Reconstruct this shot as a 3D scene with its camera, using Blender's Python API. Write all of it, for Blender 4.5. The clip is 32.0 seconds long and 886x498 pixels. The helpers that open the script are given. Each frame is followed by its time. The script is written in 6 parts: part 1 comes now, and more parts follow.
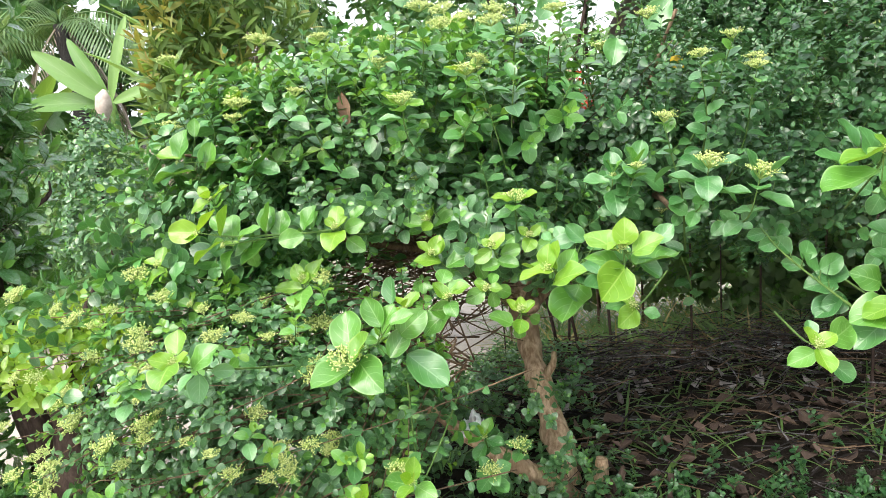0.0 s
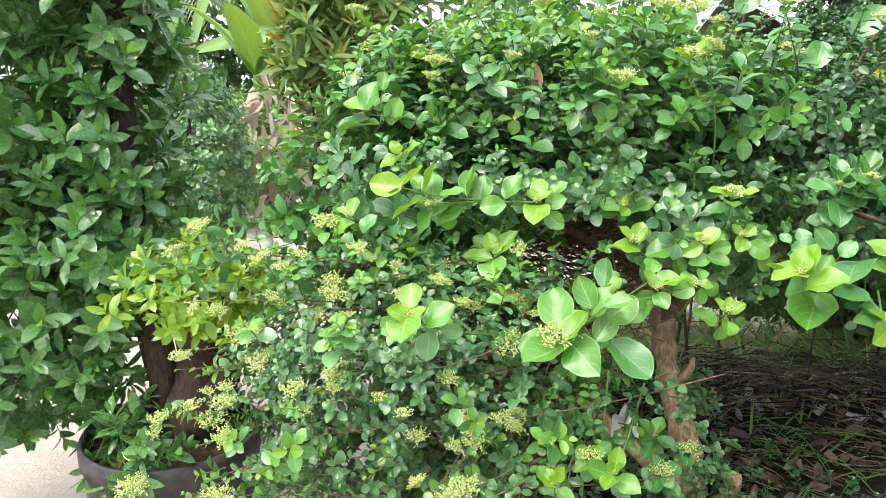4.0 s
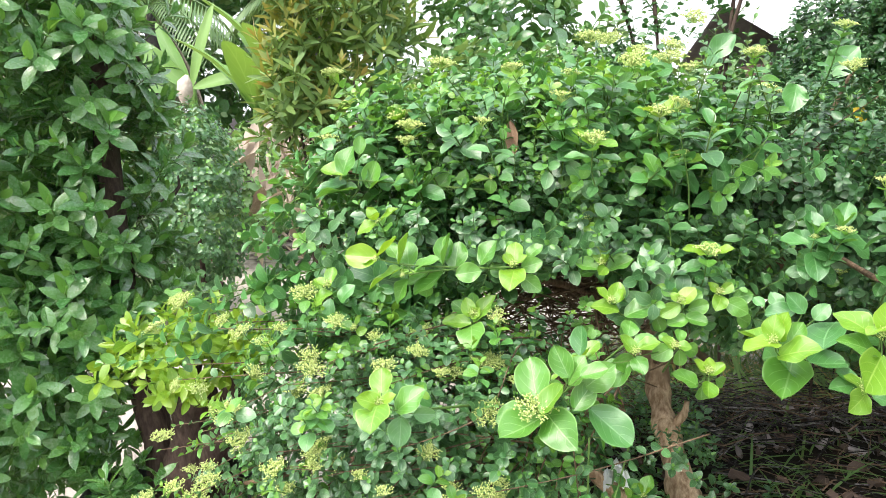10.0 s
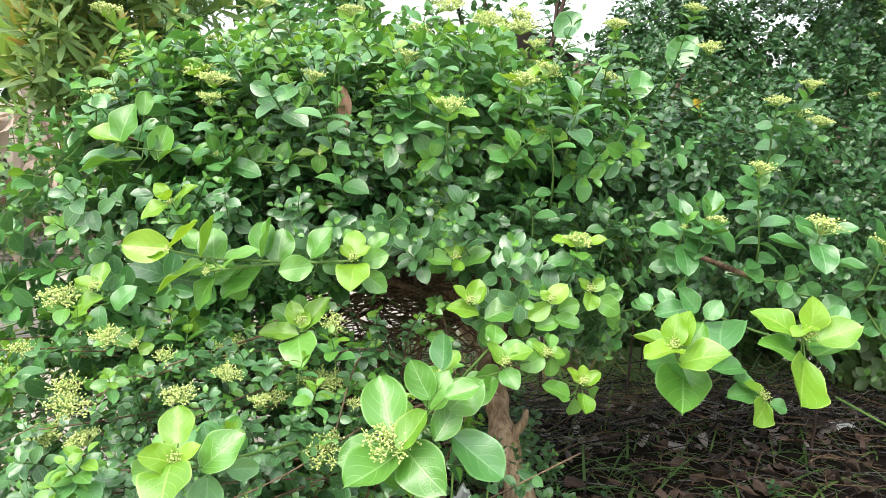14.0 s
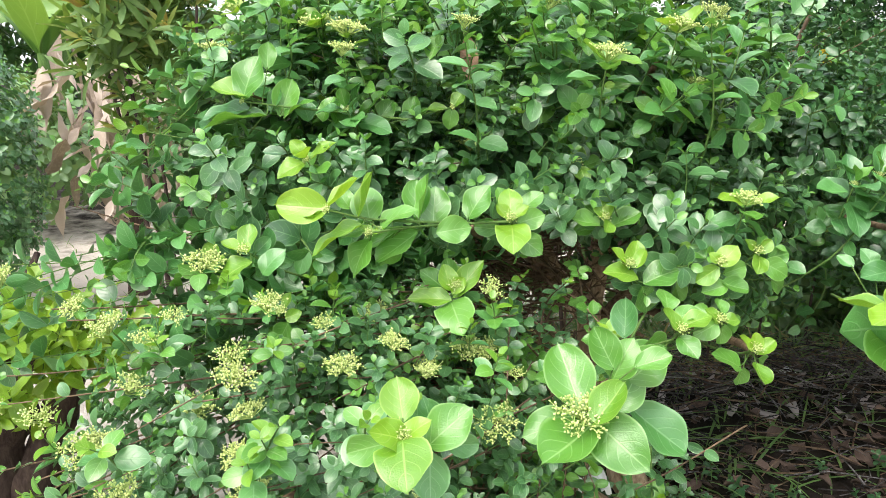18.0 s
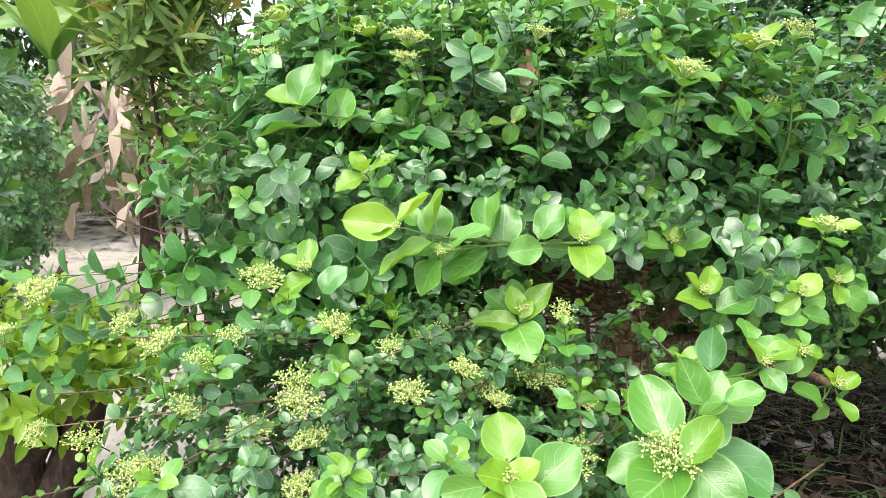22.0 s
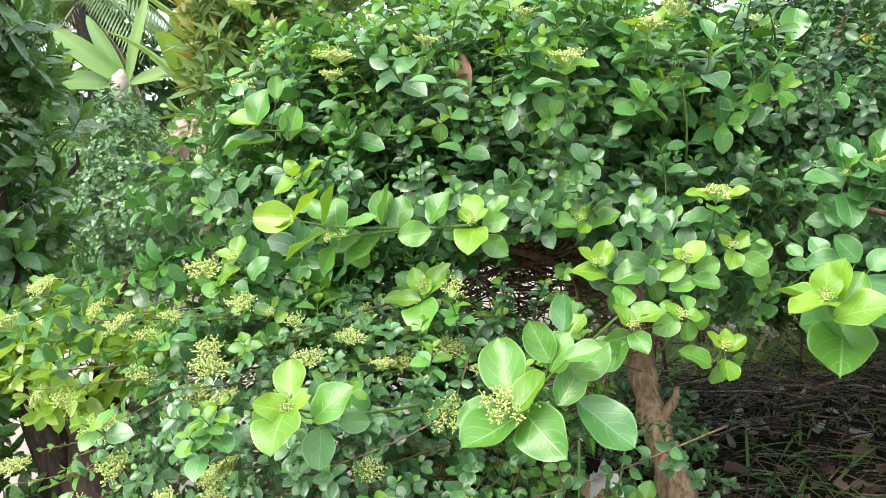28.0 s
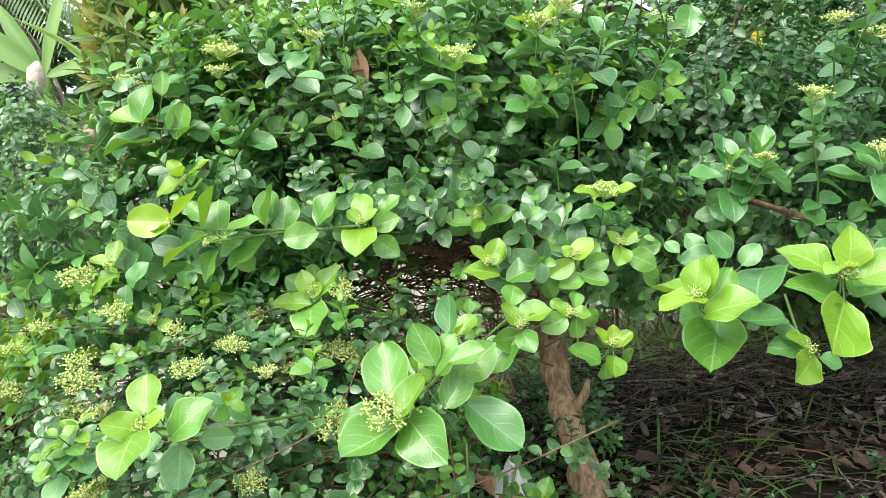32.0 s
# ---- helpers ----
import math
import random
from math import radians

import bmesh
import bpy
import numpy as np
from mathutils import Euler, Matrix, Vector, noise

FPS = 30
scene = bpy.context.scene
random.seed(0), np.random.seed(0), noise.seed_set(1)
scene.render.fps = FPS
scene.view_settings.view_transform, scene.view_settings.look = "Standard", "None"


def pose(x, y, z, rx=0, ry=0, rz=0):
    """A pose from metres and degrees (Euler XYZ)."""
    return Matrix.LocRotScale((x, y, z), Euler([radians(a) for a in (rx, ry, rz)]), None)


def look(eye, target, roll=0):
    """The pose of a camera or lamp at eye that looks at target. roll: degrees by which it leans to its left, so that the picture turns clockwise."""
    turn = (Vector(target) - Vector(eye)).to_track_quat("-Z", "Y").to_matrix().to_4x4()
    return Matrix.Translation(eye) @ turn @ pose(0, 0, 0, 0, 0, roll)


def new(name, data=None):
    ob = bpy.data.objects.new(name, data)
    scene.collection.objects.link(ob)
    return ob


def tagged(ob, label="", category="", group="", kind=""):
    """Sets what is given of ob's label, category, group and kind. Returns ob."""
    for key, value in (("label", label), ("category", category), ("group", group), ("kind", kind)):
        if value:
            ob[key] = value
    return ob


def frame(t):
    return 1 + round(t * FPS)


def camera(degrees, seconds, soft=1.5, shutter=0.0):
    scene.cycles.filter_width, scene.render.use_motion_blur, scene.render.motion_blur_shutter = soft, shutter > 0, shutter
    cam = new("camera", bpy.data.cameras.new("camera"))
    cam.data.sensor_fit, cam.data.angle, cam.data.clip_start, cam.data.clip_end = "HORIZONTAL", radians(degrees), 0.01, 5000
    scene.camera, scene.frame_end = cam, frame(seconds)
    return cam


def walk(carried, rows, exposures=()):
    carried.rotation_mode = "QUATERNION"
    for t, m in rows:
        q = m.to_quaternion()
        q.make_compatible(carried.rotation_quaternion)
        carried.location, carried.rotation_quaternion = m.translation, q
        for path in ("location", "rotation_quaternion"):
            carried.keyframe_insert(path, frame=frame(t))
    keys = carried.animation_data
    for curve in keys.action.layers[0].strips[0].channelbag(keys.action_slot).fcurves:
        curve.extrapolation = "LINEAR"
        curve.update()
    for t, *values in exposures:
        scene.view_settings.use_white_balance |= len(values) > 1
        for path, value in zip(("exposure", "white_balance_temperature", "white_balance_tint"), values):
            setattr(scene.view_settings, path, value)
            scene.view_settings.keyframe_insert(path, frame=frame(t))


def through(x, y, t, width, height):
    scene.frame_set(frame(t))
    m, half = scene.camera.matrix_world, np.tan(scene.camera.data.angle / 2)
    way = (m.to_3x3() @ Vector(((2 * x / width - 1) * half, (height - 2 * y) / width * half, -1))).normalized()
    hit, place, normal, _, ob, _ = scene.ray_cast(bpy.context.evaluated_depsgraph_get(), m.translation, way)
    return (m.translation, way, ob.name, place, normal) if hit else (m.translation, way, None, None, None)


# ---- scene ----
cam = camera(65.6, 32.0, soft=0.8)
EXPOSURE = 1.19
PATH = [
    (0, (-0.0000, 0.0000, 1.7700), (-0.0394, 1.9562, 1.3561), -5.56),
    (0.5, (0.0271, 0.0176, 1.7589), (0.0114, 1.9677, 1.3148), -6.22),
    (1, (0.0209, 0.0326, 1.7535), (-0.0544, 1.9754, 1.2847), -7.54),
    (1.5, (-0.0109, 0.0486, 1.7324), (-0.1214, 1.9813, 1.2307), -6.79),
    (2, (-0.0837, 0.0220, 1.7392), (-0.2390, 1.9588, 1.2657), -4.12),
    (2.5, (-0.1743, 0.0055, 1.7504), (-0.1878, 1.9586, 1.3204), 0.71),
    (3, (-0.2897, 0.0102, 1.7494), (-0.3694, 1.9582, 1.3036), 1.78),
    (3.5, (-0.3372, 0.0124, 1.7508), (-0.4828, 1.9585, 1.3136), 1.63),
    (4, (-0.3500, 0.0271, 1.7482), (-0.4926, 1.9710, 1.2994), 1.41),
    (4.5, (-0.3529, 0.0275, 1.7530), (-0.5110, 1.9723, 1.3142), 0.76),
    (6.5, (-0.3634, 0.0296, 1.7645), (-0.5148, 1.9780, 1.3394), 0.37),
    (7, (-0.3567, 0.0302, 1.7688), (-0.5174, 1.9794, 1.3512), -0.14),
    (7.5, (-0.3542, 0.0365, 1.7662), (-0.5027, 1.9850, 1.3403), -0.26),
    (8, (-0.3535, 0.0458, 1.7646), (-0.4952, 1.9916, 1.3249), -0.50),
    (8.5, (-0.3510, 0.0481, 1.7640), (-0.4878, 1.9942, 1.3241), -0.60),
    (9, (-0.3326, 0.0493, 1.7663), (-0.4520, 1.9944, 1.3165), -0.79),
    (9.5, (-0.3054, 0.0533, 1.8051), (-0.4762, 1.9951, 1.3575), -2.66),
    (10, (-0.2851, 0.0532, 1.8502), (-0.4525, 2.0064, 1.4548), -1.13),
    (10.5, (-0.2071, 0.0838, 1.8689), (-0.4014, 2.0382, 1.4914), -0.85),
    (11, (-0.1278, 0.0879, 1.8610), (-0.4035, 2.0276, 1.4592), -2.71),
    (11.5, (-0.0584, 0.0722, 1.8693), (-0.3880, 2.0041, 1.4706), -3.93),
    (12, (-0.0066, 0.0612, 1.8859), (-0.3330, 2.0018, 1.5290), -3.94),
    (12.5, (-0.0165, 0.0774, 1.8668), (-0.1790, 2.0318, 1.4748), -1.17),
    (13, (-0.1082, 0.1558, 1.8360), (-0.1122, 2.1029, 1.3788), 0.61),
    (13.5, (-0.2101, 0.2600, 1.8002), (-0.0159, 2.1978, 1.3445), 1.37),
    (14, (-0.3467, 0.3422, 1.7700), (0.0616, 2.2623, 1.3870), 2.39),
    (14.5, (-0.4220, 0.4089, 1.7320), (0.0316, 2.3145, 1.3280), 3.25),
    (15, (-0.4649, 0.4364, 1.7331), (-0.0568, 2.3513, 1.3252), 2.89),
    (15.5, (-0.5154, 0.4523, 1.7270), (-0.1280, 2.3717, 1.3193), 2.60),
    (17.5, (-0.5494, 0.4584, 1.7343), (-0.1729, 2.3649, 1.2621), 1.60),
    (18, (-0.5576, 0.4591, 1.7331), (-0.1937, 2.3676, 1.2590), 1.84),
    (18.5, (-0.5575, 0.4595, 1.7344), (-0.1852, 2.3672, 1.2631), 1.67),
    (19, (-0.5751, 0.4625, 1.7341), (-0.1948, 2.3713, 1.2744), 2.01),
    (19.5, (-0.5907, 0.4730, 1.7296), (-0.1695, 2.3765, 1.2837), 3.25),
    (20, (-0.5846, 0.4712, 1.7319), (-0.1674, 2.3744, 1.2807), 2.75),
    (20.5, (-0.6291, 0.4792, 1.7265), (-0.2951, 2.3955, 1.2621), 2.93),
    (21, (-0.6279, 0.5106, 1.7149), (-0.2497, 2.4146, 1.2334), 2.86),
    (21.5, (-0.6426, 0.5296, 1.7082), (-0.2140, 2.4276, 1.2457), 3.56),
    (22, (-0.6480, 0.5309, 1.7241), (-0.2821, 2.4488, 1.2912), 3.22),
    (22.5, (-0.6045, 0.4847, 1.7509), (-0.3885, 2.4325, 1.3518), 1.05),
    (23, (-0.4793, 0.4438, 1.7575), (-0.2642, 2.3970, 1.3848), 0.24),
    (23.5, (-0.3578, 0.3945, 1.7467), (-0.2385, 2.3571, 1.3809), -1.58),
    (24, (-0.2745, 0.3660, 1.7660), (-0.1575, 2.3336, 1.4272), -1.70),
    (24.5, (-0.2159, 0.3859, 1.7537), (-0.0494, 2.3414, 1.3686), -4.27),
    (26.5, (-0.2111, 0.3635, 1.7485), (-0.1154, 2.3250, 1.3702), -4.09),
    (27, (-0.2242, 0.3676, 1.7373), (-0.1546, 2.3279, 1.3472), -3.59),
    (27.5, (-0.2599, 0.3546, 1.7192), (-0.2618, 2.3126, 1.3115), -2.28),
    (28, (-0.2825, 0.3572, 1.7174), (-0.3274, 2.3148, 1.3104), -2.46),
    (28.5, (-0.2612, 0.3522, 1.7287), (-0.2691, 2.3141, 1.3404), -2.60),
    (29, (-0.2033, 0.3623, 1.7419), (-0.0997, 2.3236, 1.3646), -3.31),
    (29.5, (-0.1762, 0.3652, 1.7497), (-0.0229, 2.3241, 1.3769), -4.15),
    (30, (-0.1822, 0.3658, 1.7442), (-0.0424, 2.3232, 1.3586), -3.89),
    (30.5, (-0.1848, 0.3708, 1.7430), (-0.0416, 2.3285, 1.3602), -3.76),
    (31, (-0.1854, 0.3713, 1.7446), (-0.0559, 2.3308, 1.3661), -4.03),
    (31.5, (-0.1877, 0.3729, 1.7357), (-0.0557, 2.3287, 1.3392), -3.37),
    (32, (-0.1978, 0.3812, 1.7200), (-0.0748, 2.3299, 1.2872), -2.52),
]
walk(cam, [(t, look(eye, target, roll)) for t, eye, target, roll in PATH], exposures=[(0.0, EXPOSURE), (4.0, EXPOSURE), (10.0, EXPOSURE + 0.07), (13.0, EXPOSURE), (18.0, EXPOSURE - 0.07), (24.0, EXPOSURE - 0.06), (32.0, EXPOSURE - 0.04)])

# ---- world and sun: a bright hazy sky with a soft high sun ----
SUN_UP, SUN_TURN = radians(54), radians(222)
world = bpy.data.worlds.new("hazy_sky")
scene.world = world
world.use_nodes = True
wn, wl = world.node_tree.nodes, world.node_tree.links
wn.clear()
sky = wn.new("ShaderNodeTexSky")
sky.sky_type, sky.sun_disc = "NISHITA", False
sky.sun_elevation, sky.sun_rotation = SUN_UP, SUN_TURN
sky.air_density, sky.dust_density, sky.ozone_density = 1.0, 5.0, 1.0
haze = wn.new("ShaderNodeMix")
haze.data_type = "RGBA"
haze.inputs[0].default_value = 0.55
haze.inputs[7].default_value = (11.4, 11.6, 12.4, 1)
wl.new(sky.outputs[0], haze.inputs[6])
back = wn.new("ShaderNodeBackground")
back.inputs[1].default_value = 0.13
out = wn.new("ShaderNodeOutputWorld")
wl.new(haze.outputs[2], back.inputs[0])
wl.new(back.outputs[0], out.inputs[0])
sun = new("sun", bpy.data.lights.new("sun", "SUN"))
sun.data.energy, sun.data.angle, sun.data.color = 1.9, radians(34), (1.0, 0.95, 0.86)
way = Vector((math.sin(SUN_TURN) * math.cos(SUN_UP), math.cos(SUN_TURN) * math.cos(SUN_UP), math.sin(SUN_UP)))
sun.matrix_world = look(way * 30, (0, 0, 0))


# ---- materials ----
class Nodes:
    """A small helper round one node material."""

    def __init__(self, name):
        self.mat = bpy.data.materials.new(name)
        self.mat.use_nodes = True
        self.tree = self.mat.node_tree
        self.tree.nodes.clear()
        self.out = self.add("ShaderNodeOutputMaterial")

    def add(self, kind, **values):
        node = self.tree.nodes.new(kind)
        for key, value in values.items():
            setattr(node, key, value)
        return node

    def put(self, value, socket):
        if isinstance(value, bpy.types.NodeSocket):
            self.tree.links.new(value, socket)
        elif isinstance(value, (tuple, list)) and len(value) == 3 and len(socket.default_value) == 4:
            socket.default_value = (*value, 1)
        else:
            socket.default_value = value

    def math(self, op, a, b=0.0, c=0.0):
        node = self.add("ShaderNodeMath", operation=op)
        for n, v in enumerate((a, b, c)):
            self.put(v, node.inputs[n])
        return node.outputs[0]

    def mix(self, fac, a, b, how="MIX"):
        node = self.add("ShaderNodeMix", data_type="RGBA", blend_type=how)
        self.put(fac, node.inputs[0])
        self.put(a, node.inputs[6])
        self.put(b, node.inputs[7])
        return node.outputs[2]

    def noise(self, scale, detail=3.0, rough=0.55, where=None):
        node = self.add("ShaderNodeTexNoise")
        node.inputs["Scale"].default_value, node.inputs["Detail"].default_value, node.inputs["Roughness"].default_value = scale, detail, rough
        coord = where if where is not None else self.add("ShaderNodeTexCoord").outputs["Object"]
        self.put(coord, node.inputs["Vector"])
        return node.outputs["Fac"]

    def ramp(self, fac, low, high):
        node = self.add("ShaderNodeMapRange", interpolation_type="SMOOTHSTEP")
        self.put(fac, node.inputs[0])
        node.inputs[1].default_value, node.inputs[2].default_value = low, high
        return node.outputs[0]

    def bump(self, height, strength, distance):
        node = self.add("ShaderNodeBump")
        node.inputs["Strength"].default_value, node.inputs["Distance"].default_value = strength, distance
        self.put(height, node.inputs["Height"])
        return node.outputs[0]

    def surface(self, colour, rough=0.6, normal=None, metal=0.0, gloss=0.5, through=0.0, through_colour=None):
        p = self.add("ShaderNodeBsdfPrincipled")
        self.put(colour, p.inputs["Base Color"])
        self.put(rough, p.inputs["Roughness"])
        p.inputs["Metallic"].default_value = metal
        p.inputs["Specular IOR Level"].default_value = gloss
        if normal is not None:
            self.put(normal, p.inputs["Normal"])
        end = p.outputs[0]
        if through:
            tr = self.add("ShaderNodeBsdfTranslucent")
            self.put(through_colour if through_colour is not None else colour, tr.inputs[0])
            if normal is not None:
                self.put(normal, tr.inputs["Normal"])
            mix = self.add("ShaderNodeMixShader")
            mix.inputs[0].default_value = through
            self.tree.links.new(end, mix.inputs[1])
            self.tree.links.new(tr.outputs[0], mix.inputs[2])
            end = mix.outputs[0]
        self.tree.links.new(end, self.out.inputs[0])
        return self.mat


def leaf_material(name, dark, light, vein, veins=0.5, rough=0.29, through=0.28, margin=0.35, gloss=0.7, spots=0.25, rim=0.445):
    """A leaf blade: its own tone by chance, blotches, midrib, side veins and a paler margin."""
    n = Nodes(name)
    own = n.math("FRACT", n.math("ADD", n.add("ShaderNodeObjectInfo").outputs["Random"], n.add("ShaderNodeNewGeometry").outputs["Random Per Island"]))
    colour = n.mix(own, dark, light)
    colour = n.mix(n.math("MULTIPLY", n.ramp(n.noise(45, 3), 0.45, 0.75), spots), colour, light)
    uv = n.add("ShaderNodeSeparateXYZ")
    n.tree.links.new(n.add("ShaderNodeTexCoord").outputs["UV"], uv.inputs[0])
    side = n.math("ABSOLUTE", n.math("SUBTRACT", uv.outputs[0], 0.5))
    rib = n.math("SUBTRACT", 1.0, n.ramp(side, 0.008, 0.032))
    bend = n.math("ADD", n.math("MULTIPLY", side, 0.45), n.math("MULTIPLY", n.math("MULTIPLY", side, side), 1.1))
    slant = n.math("FRACT", n.math("ADD", 0.2, n.math("MULTIPLY", n.math("SUBTRACT", uv.outputs[1], bend), 4.6)))
    branch = n.math("SUBTRACT", 1.0, n.ramp(n.math("ABSOLUTE", n.math("SUBTRACT", slant, 0.5)), 0.015, 0.075))
    branch = n.math("MULTIPLY", branch, n.math("SUBTRACT", 1.0, n.ramp(side, 0.3, 0.43)))
    lines = n.math("MAXIMUM", rib, n.math("MULTIPLY", branch, 0.7))
    colour = n.mix(n.math("MULTIPLY", lines, veins), colour, vein)
    colour = n.mix(n.math("MULTIPLY", n.ramp(side, rim, rim + 0.05), margin), colour, vein)
    pucker = n.math("SUBTRACT", n.noise(34, 2), n.math("MULTIPLY", lines, 0.9))
    shine = n.math("ADD", rough - 0.06, n.math("MULTIPLY", n.noise(90, 2), 0.14))
    lit = n.mix(0.5, colour, (min(1, light[0] * 2.2), min(1, light[1] * 1.7), light[2] * 0.7))
    return n.surface(colour, shine, n.bump(pucker, 0.24, 0.0025), gloss=gloss, through=through, through_colour=lit)


def bark_material(name, dark, light, scale=30.0, patch=None, mixed=False):
    n = Nodes(name)
    coord = n.add("ShaderNodeMapping")
    coord.inputs["Scale"].default_value = (1, 1, 0.3)
    n.tree.links.new(n.add("ShaderNodeTexCoord").outputs["Object"], coord.inputs[0])
    fine, broad = n.noise(scale * 2.5, 5, 0.65, coord.outputs[0]), n.noise(scale * 0.35, 3)
    colour = n.mix(n.ramp(fine, 0.3, 0.7), dark, light)
    if mixed:
        own = n.add("ShaderNodeNewGeometry").outputs["Random Per Island"]
        colour = n.mix(n.math("POWER", own, 2.2), dark, colour)
    if patch:
        colour = n.mix(n.math("MULTIPLY", n.ramp(broad, 0.5, 0.62), 0.7), colour, patch)
    else:
        colour = n.mix(n.math("MULTIPLY", broad, 0.4), colour, dark)
    return n.surface(colour, 0.85, n.bump(fine, 0.8, 0.006), gloss=0.25)


YOUNG = leaf_material("leaf_young", (0.118, 0.295, 0.02), (0.18, 0.37, 0.031), (0.46, 0.62, 0.17), veins=0.45, rough=0.36, through=0.3, margin=0.5, gloss=0.9)
TIP = leaf_material("leaf_tip", (0.165, 0.36, 0.022), (0.24, 0.44, 0.034), (0.55, 0.66, 0.2), veins=0.36, rough=0.34, through=0.34, margin=0.35, gloss=0.9)
FRESH = leaf_material("leaf_fresh", (0.072, 0.232, 0.03), (0.136, 0.345, 0.05), (0.36, 0.57, 0.22), veins=0.5, rough=0.33, through=0.26, margin=0.55, gloss=0.9)
MATURE = leaf_material("leaf_mature", (0.042, 0.165, 0.042), (0.1, 0.29, 0.07), (0.24, 0.45, 0.2), veins=0.48, rough=0.35, through=0.18, margin=0.5, gloss=1.0, rim=0.43)
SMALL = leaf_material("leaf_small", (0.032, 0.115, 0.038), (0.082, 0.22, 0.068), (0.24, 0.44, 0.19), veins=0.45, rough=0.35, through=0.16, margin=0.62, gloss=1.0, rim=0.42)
# hedge leaf; on the shrub's right crown its dark colour stands in for shade
HEDGE_AND_SHADE = leaf_material("leaf_hedge_and_shade", (0.02, 0.08, 0.027), (0.056, 0.155, 0.048), (0.13, 0.26, 0.1), veins=0.3, rough=0.3, through=0.14, margin=0.3, gloss=0.7)
FICUS = leaf_material("leaf_dark_tree", (0.0493, 0.16, 0.05), (0.134, 0.3, 0.09), (0.17, 0.33, 0.13), veins=0.4, through=0.24, margin=0.2, rough=0.26, gloss=0.95)
FICUS_NEW = leaf_material("leaf_dark_tree_new", (0.0896, 0.24, 0.038), (0.146, 0.34, 0.062), (0.2, 0.40, 0.12), veins=0.4, through=0.26)
GOLD = leaf_material("leaf_gold", (0.12, 0.28, 0.03), (0.27, 0.44, 0.045), (0.5, 0.6, 0.15), veins=0.3, through=0.4)
OLIVE = leaf_material("leaf_olive", (0.15, 0.22, 0.045), (0.30, 0.32, 0.08), (0.3, 0.33, 0.12), veins=0.3, through=0.25, rough=0.5, gloss=0.4)
OLIVE_GREEN = leaf_material("leaf_olive_green", (0.075, 0.17, 0.04), (0.17, 0.28, 0.065), (0.22, 0.3, 0.12), veins=0.3, through=0.25, rough=0.5, gloss=0.4)
RUSTY = leaf_material("leaf_rusty", (0.28, 0.21, 0.05), (0.36, 0.34, 0.08), (0.5, 0.3, 0.15), veins=0.3)
BACK_LEAF = leaf_material("leaf_background", (0.0726, 0.16, 0.053), (0.17, 0.29, 0.102), (0.16, 0.3, 0.12), veins=0.2, rough=0.42)
BANANA = leaf_material("leaf_banana", (0.10, 0.25, 0.045), (0.19, 0.35, 0.08), (0.3, 0.45, 0.16), veins=0.3, rough=0.5, through=0.35)
DRY = leaf_material("leaf_dry", (0.2, 0.155, 0.125), (0.56, 0.47, 0.40), (0.40, 0.33, 0.26), veins=0.35, rough=0.8, through=0.1, gloss=0.2)
LITTER_LEAF = leaf_material("leaf_litter", (0.028, 0.02, 0.017), (0.13, 0.092, 0.075), (0.24, 0.18, 0.13), veins=0.4, rough=0.85, through=0.06, gloss=0.2)
DRY_GRASS = leaf_material("dry_grass", (0.2, 0.19, 0.06), (0.42, 0.38, 0.2), (0.4, 0.36, 0.2), veins=0.2, rough=0.7, gloss=0.2)
SCRAP_LEAF = leaf_material("leaf_grey", (0.12, 0.10, 0.10), (0.42, 0.38, 0.37), (0.4, 0.36, 0.34), veins=0.3, rough=0.85, through=0.06, gloss=0.2)
GRASS = leaf_material("grass_blade", (0.05, 0.14, 0.03), (0.15, 0.27, 0.07), (0.2, 0.3, 0.1), veins=0.2, rough=0.5)
RED = leaf_material("leaf_red", (0.5, 0.03, 0.03), (0.7, 0.09, 0.05), (0.7, 0.2, 0.15), veins=0.2)
YELLOWED = leaf_material("leaf_yellowed", (0.6, 0.42, 0.03), (0.7, 0.5, 0.05), (0.7, 0.6, 0.2), veins=0.2)
STEM = bark_material("green_stem", (0.07, 0.15, 0.035), (0.15, 0.24, 0.065))
STALK = bark_material("pale_flower_stalk", (0.32, 0.45, 0.12), (0.46, 0.56, 0.2))
TWIG = bark_material("brown_twig", (0.09, 0.058, 0.038), (0.26, 0.18, 0.115))
BARK = bark_material("tan_bark", (0.24, 0.155, 0.09), (0.60, 0.45, 0.31), patch=(0.20, 0.135, 0.085))
DARK_BARK = bark_material("dark_bark", (0.035, 0.022, 0.018), (0.10, 0.07, 0.057))
PALE_TWIG = bark_material("pale_dry_twig", (0.05, 0.042, 0.038), (0.62, 0.58, 0.55), mixed=True)
GREY_TWIG = bark_material("grey_litter_twig", (0.016, 0.013, 0.012), (0.33, 0.31, 0.32), mixed=True)


def bud_material():
    n = Nodes("pale_bud")
    own = n.add("ShaderNodeNewGeometry").outputs["Random Per Island"]
    return n.surface(n.mix(own, (0.52, 0.64, 0.19), (0.74, 0.80, 0.36)), 0.6, through=0.15)


BUD = bud_material()


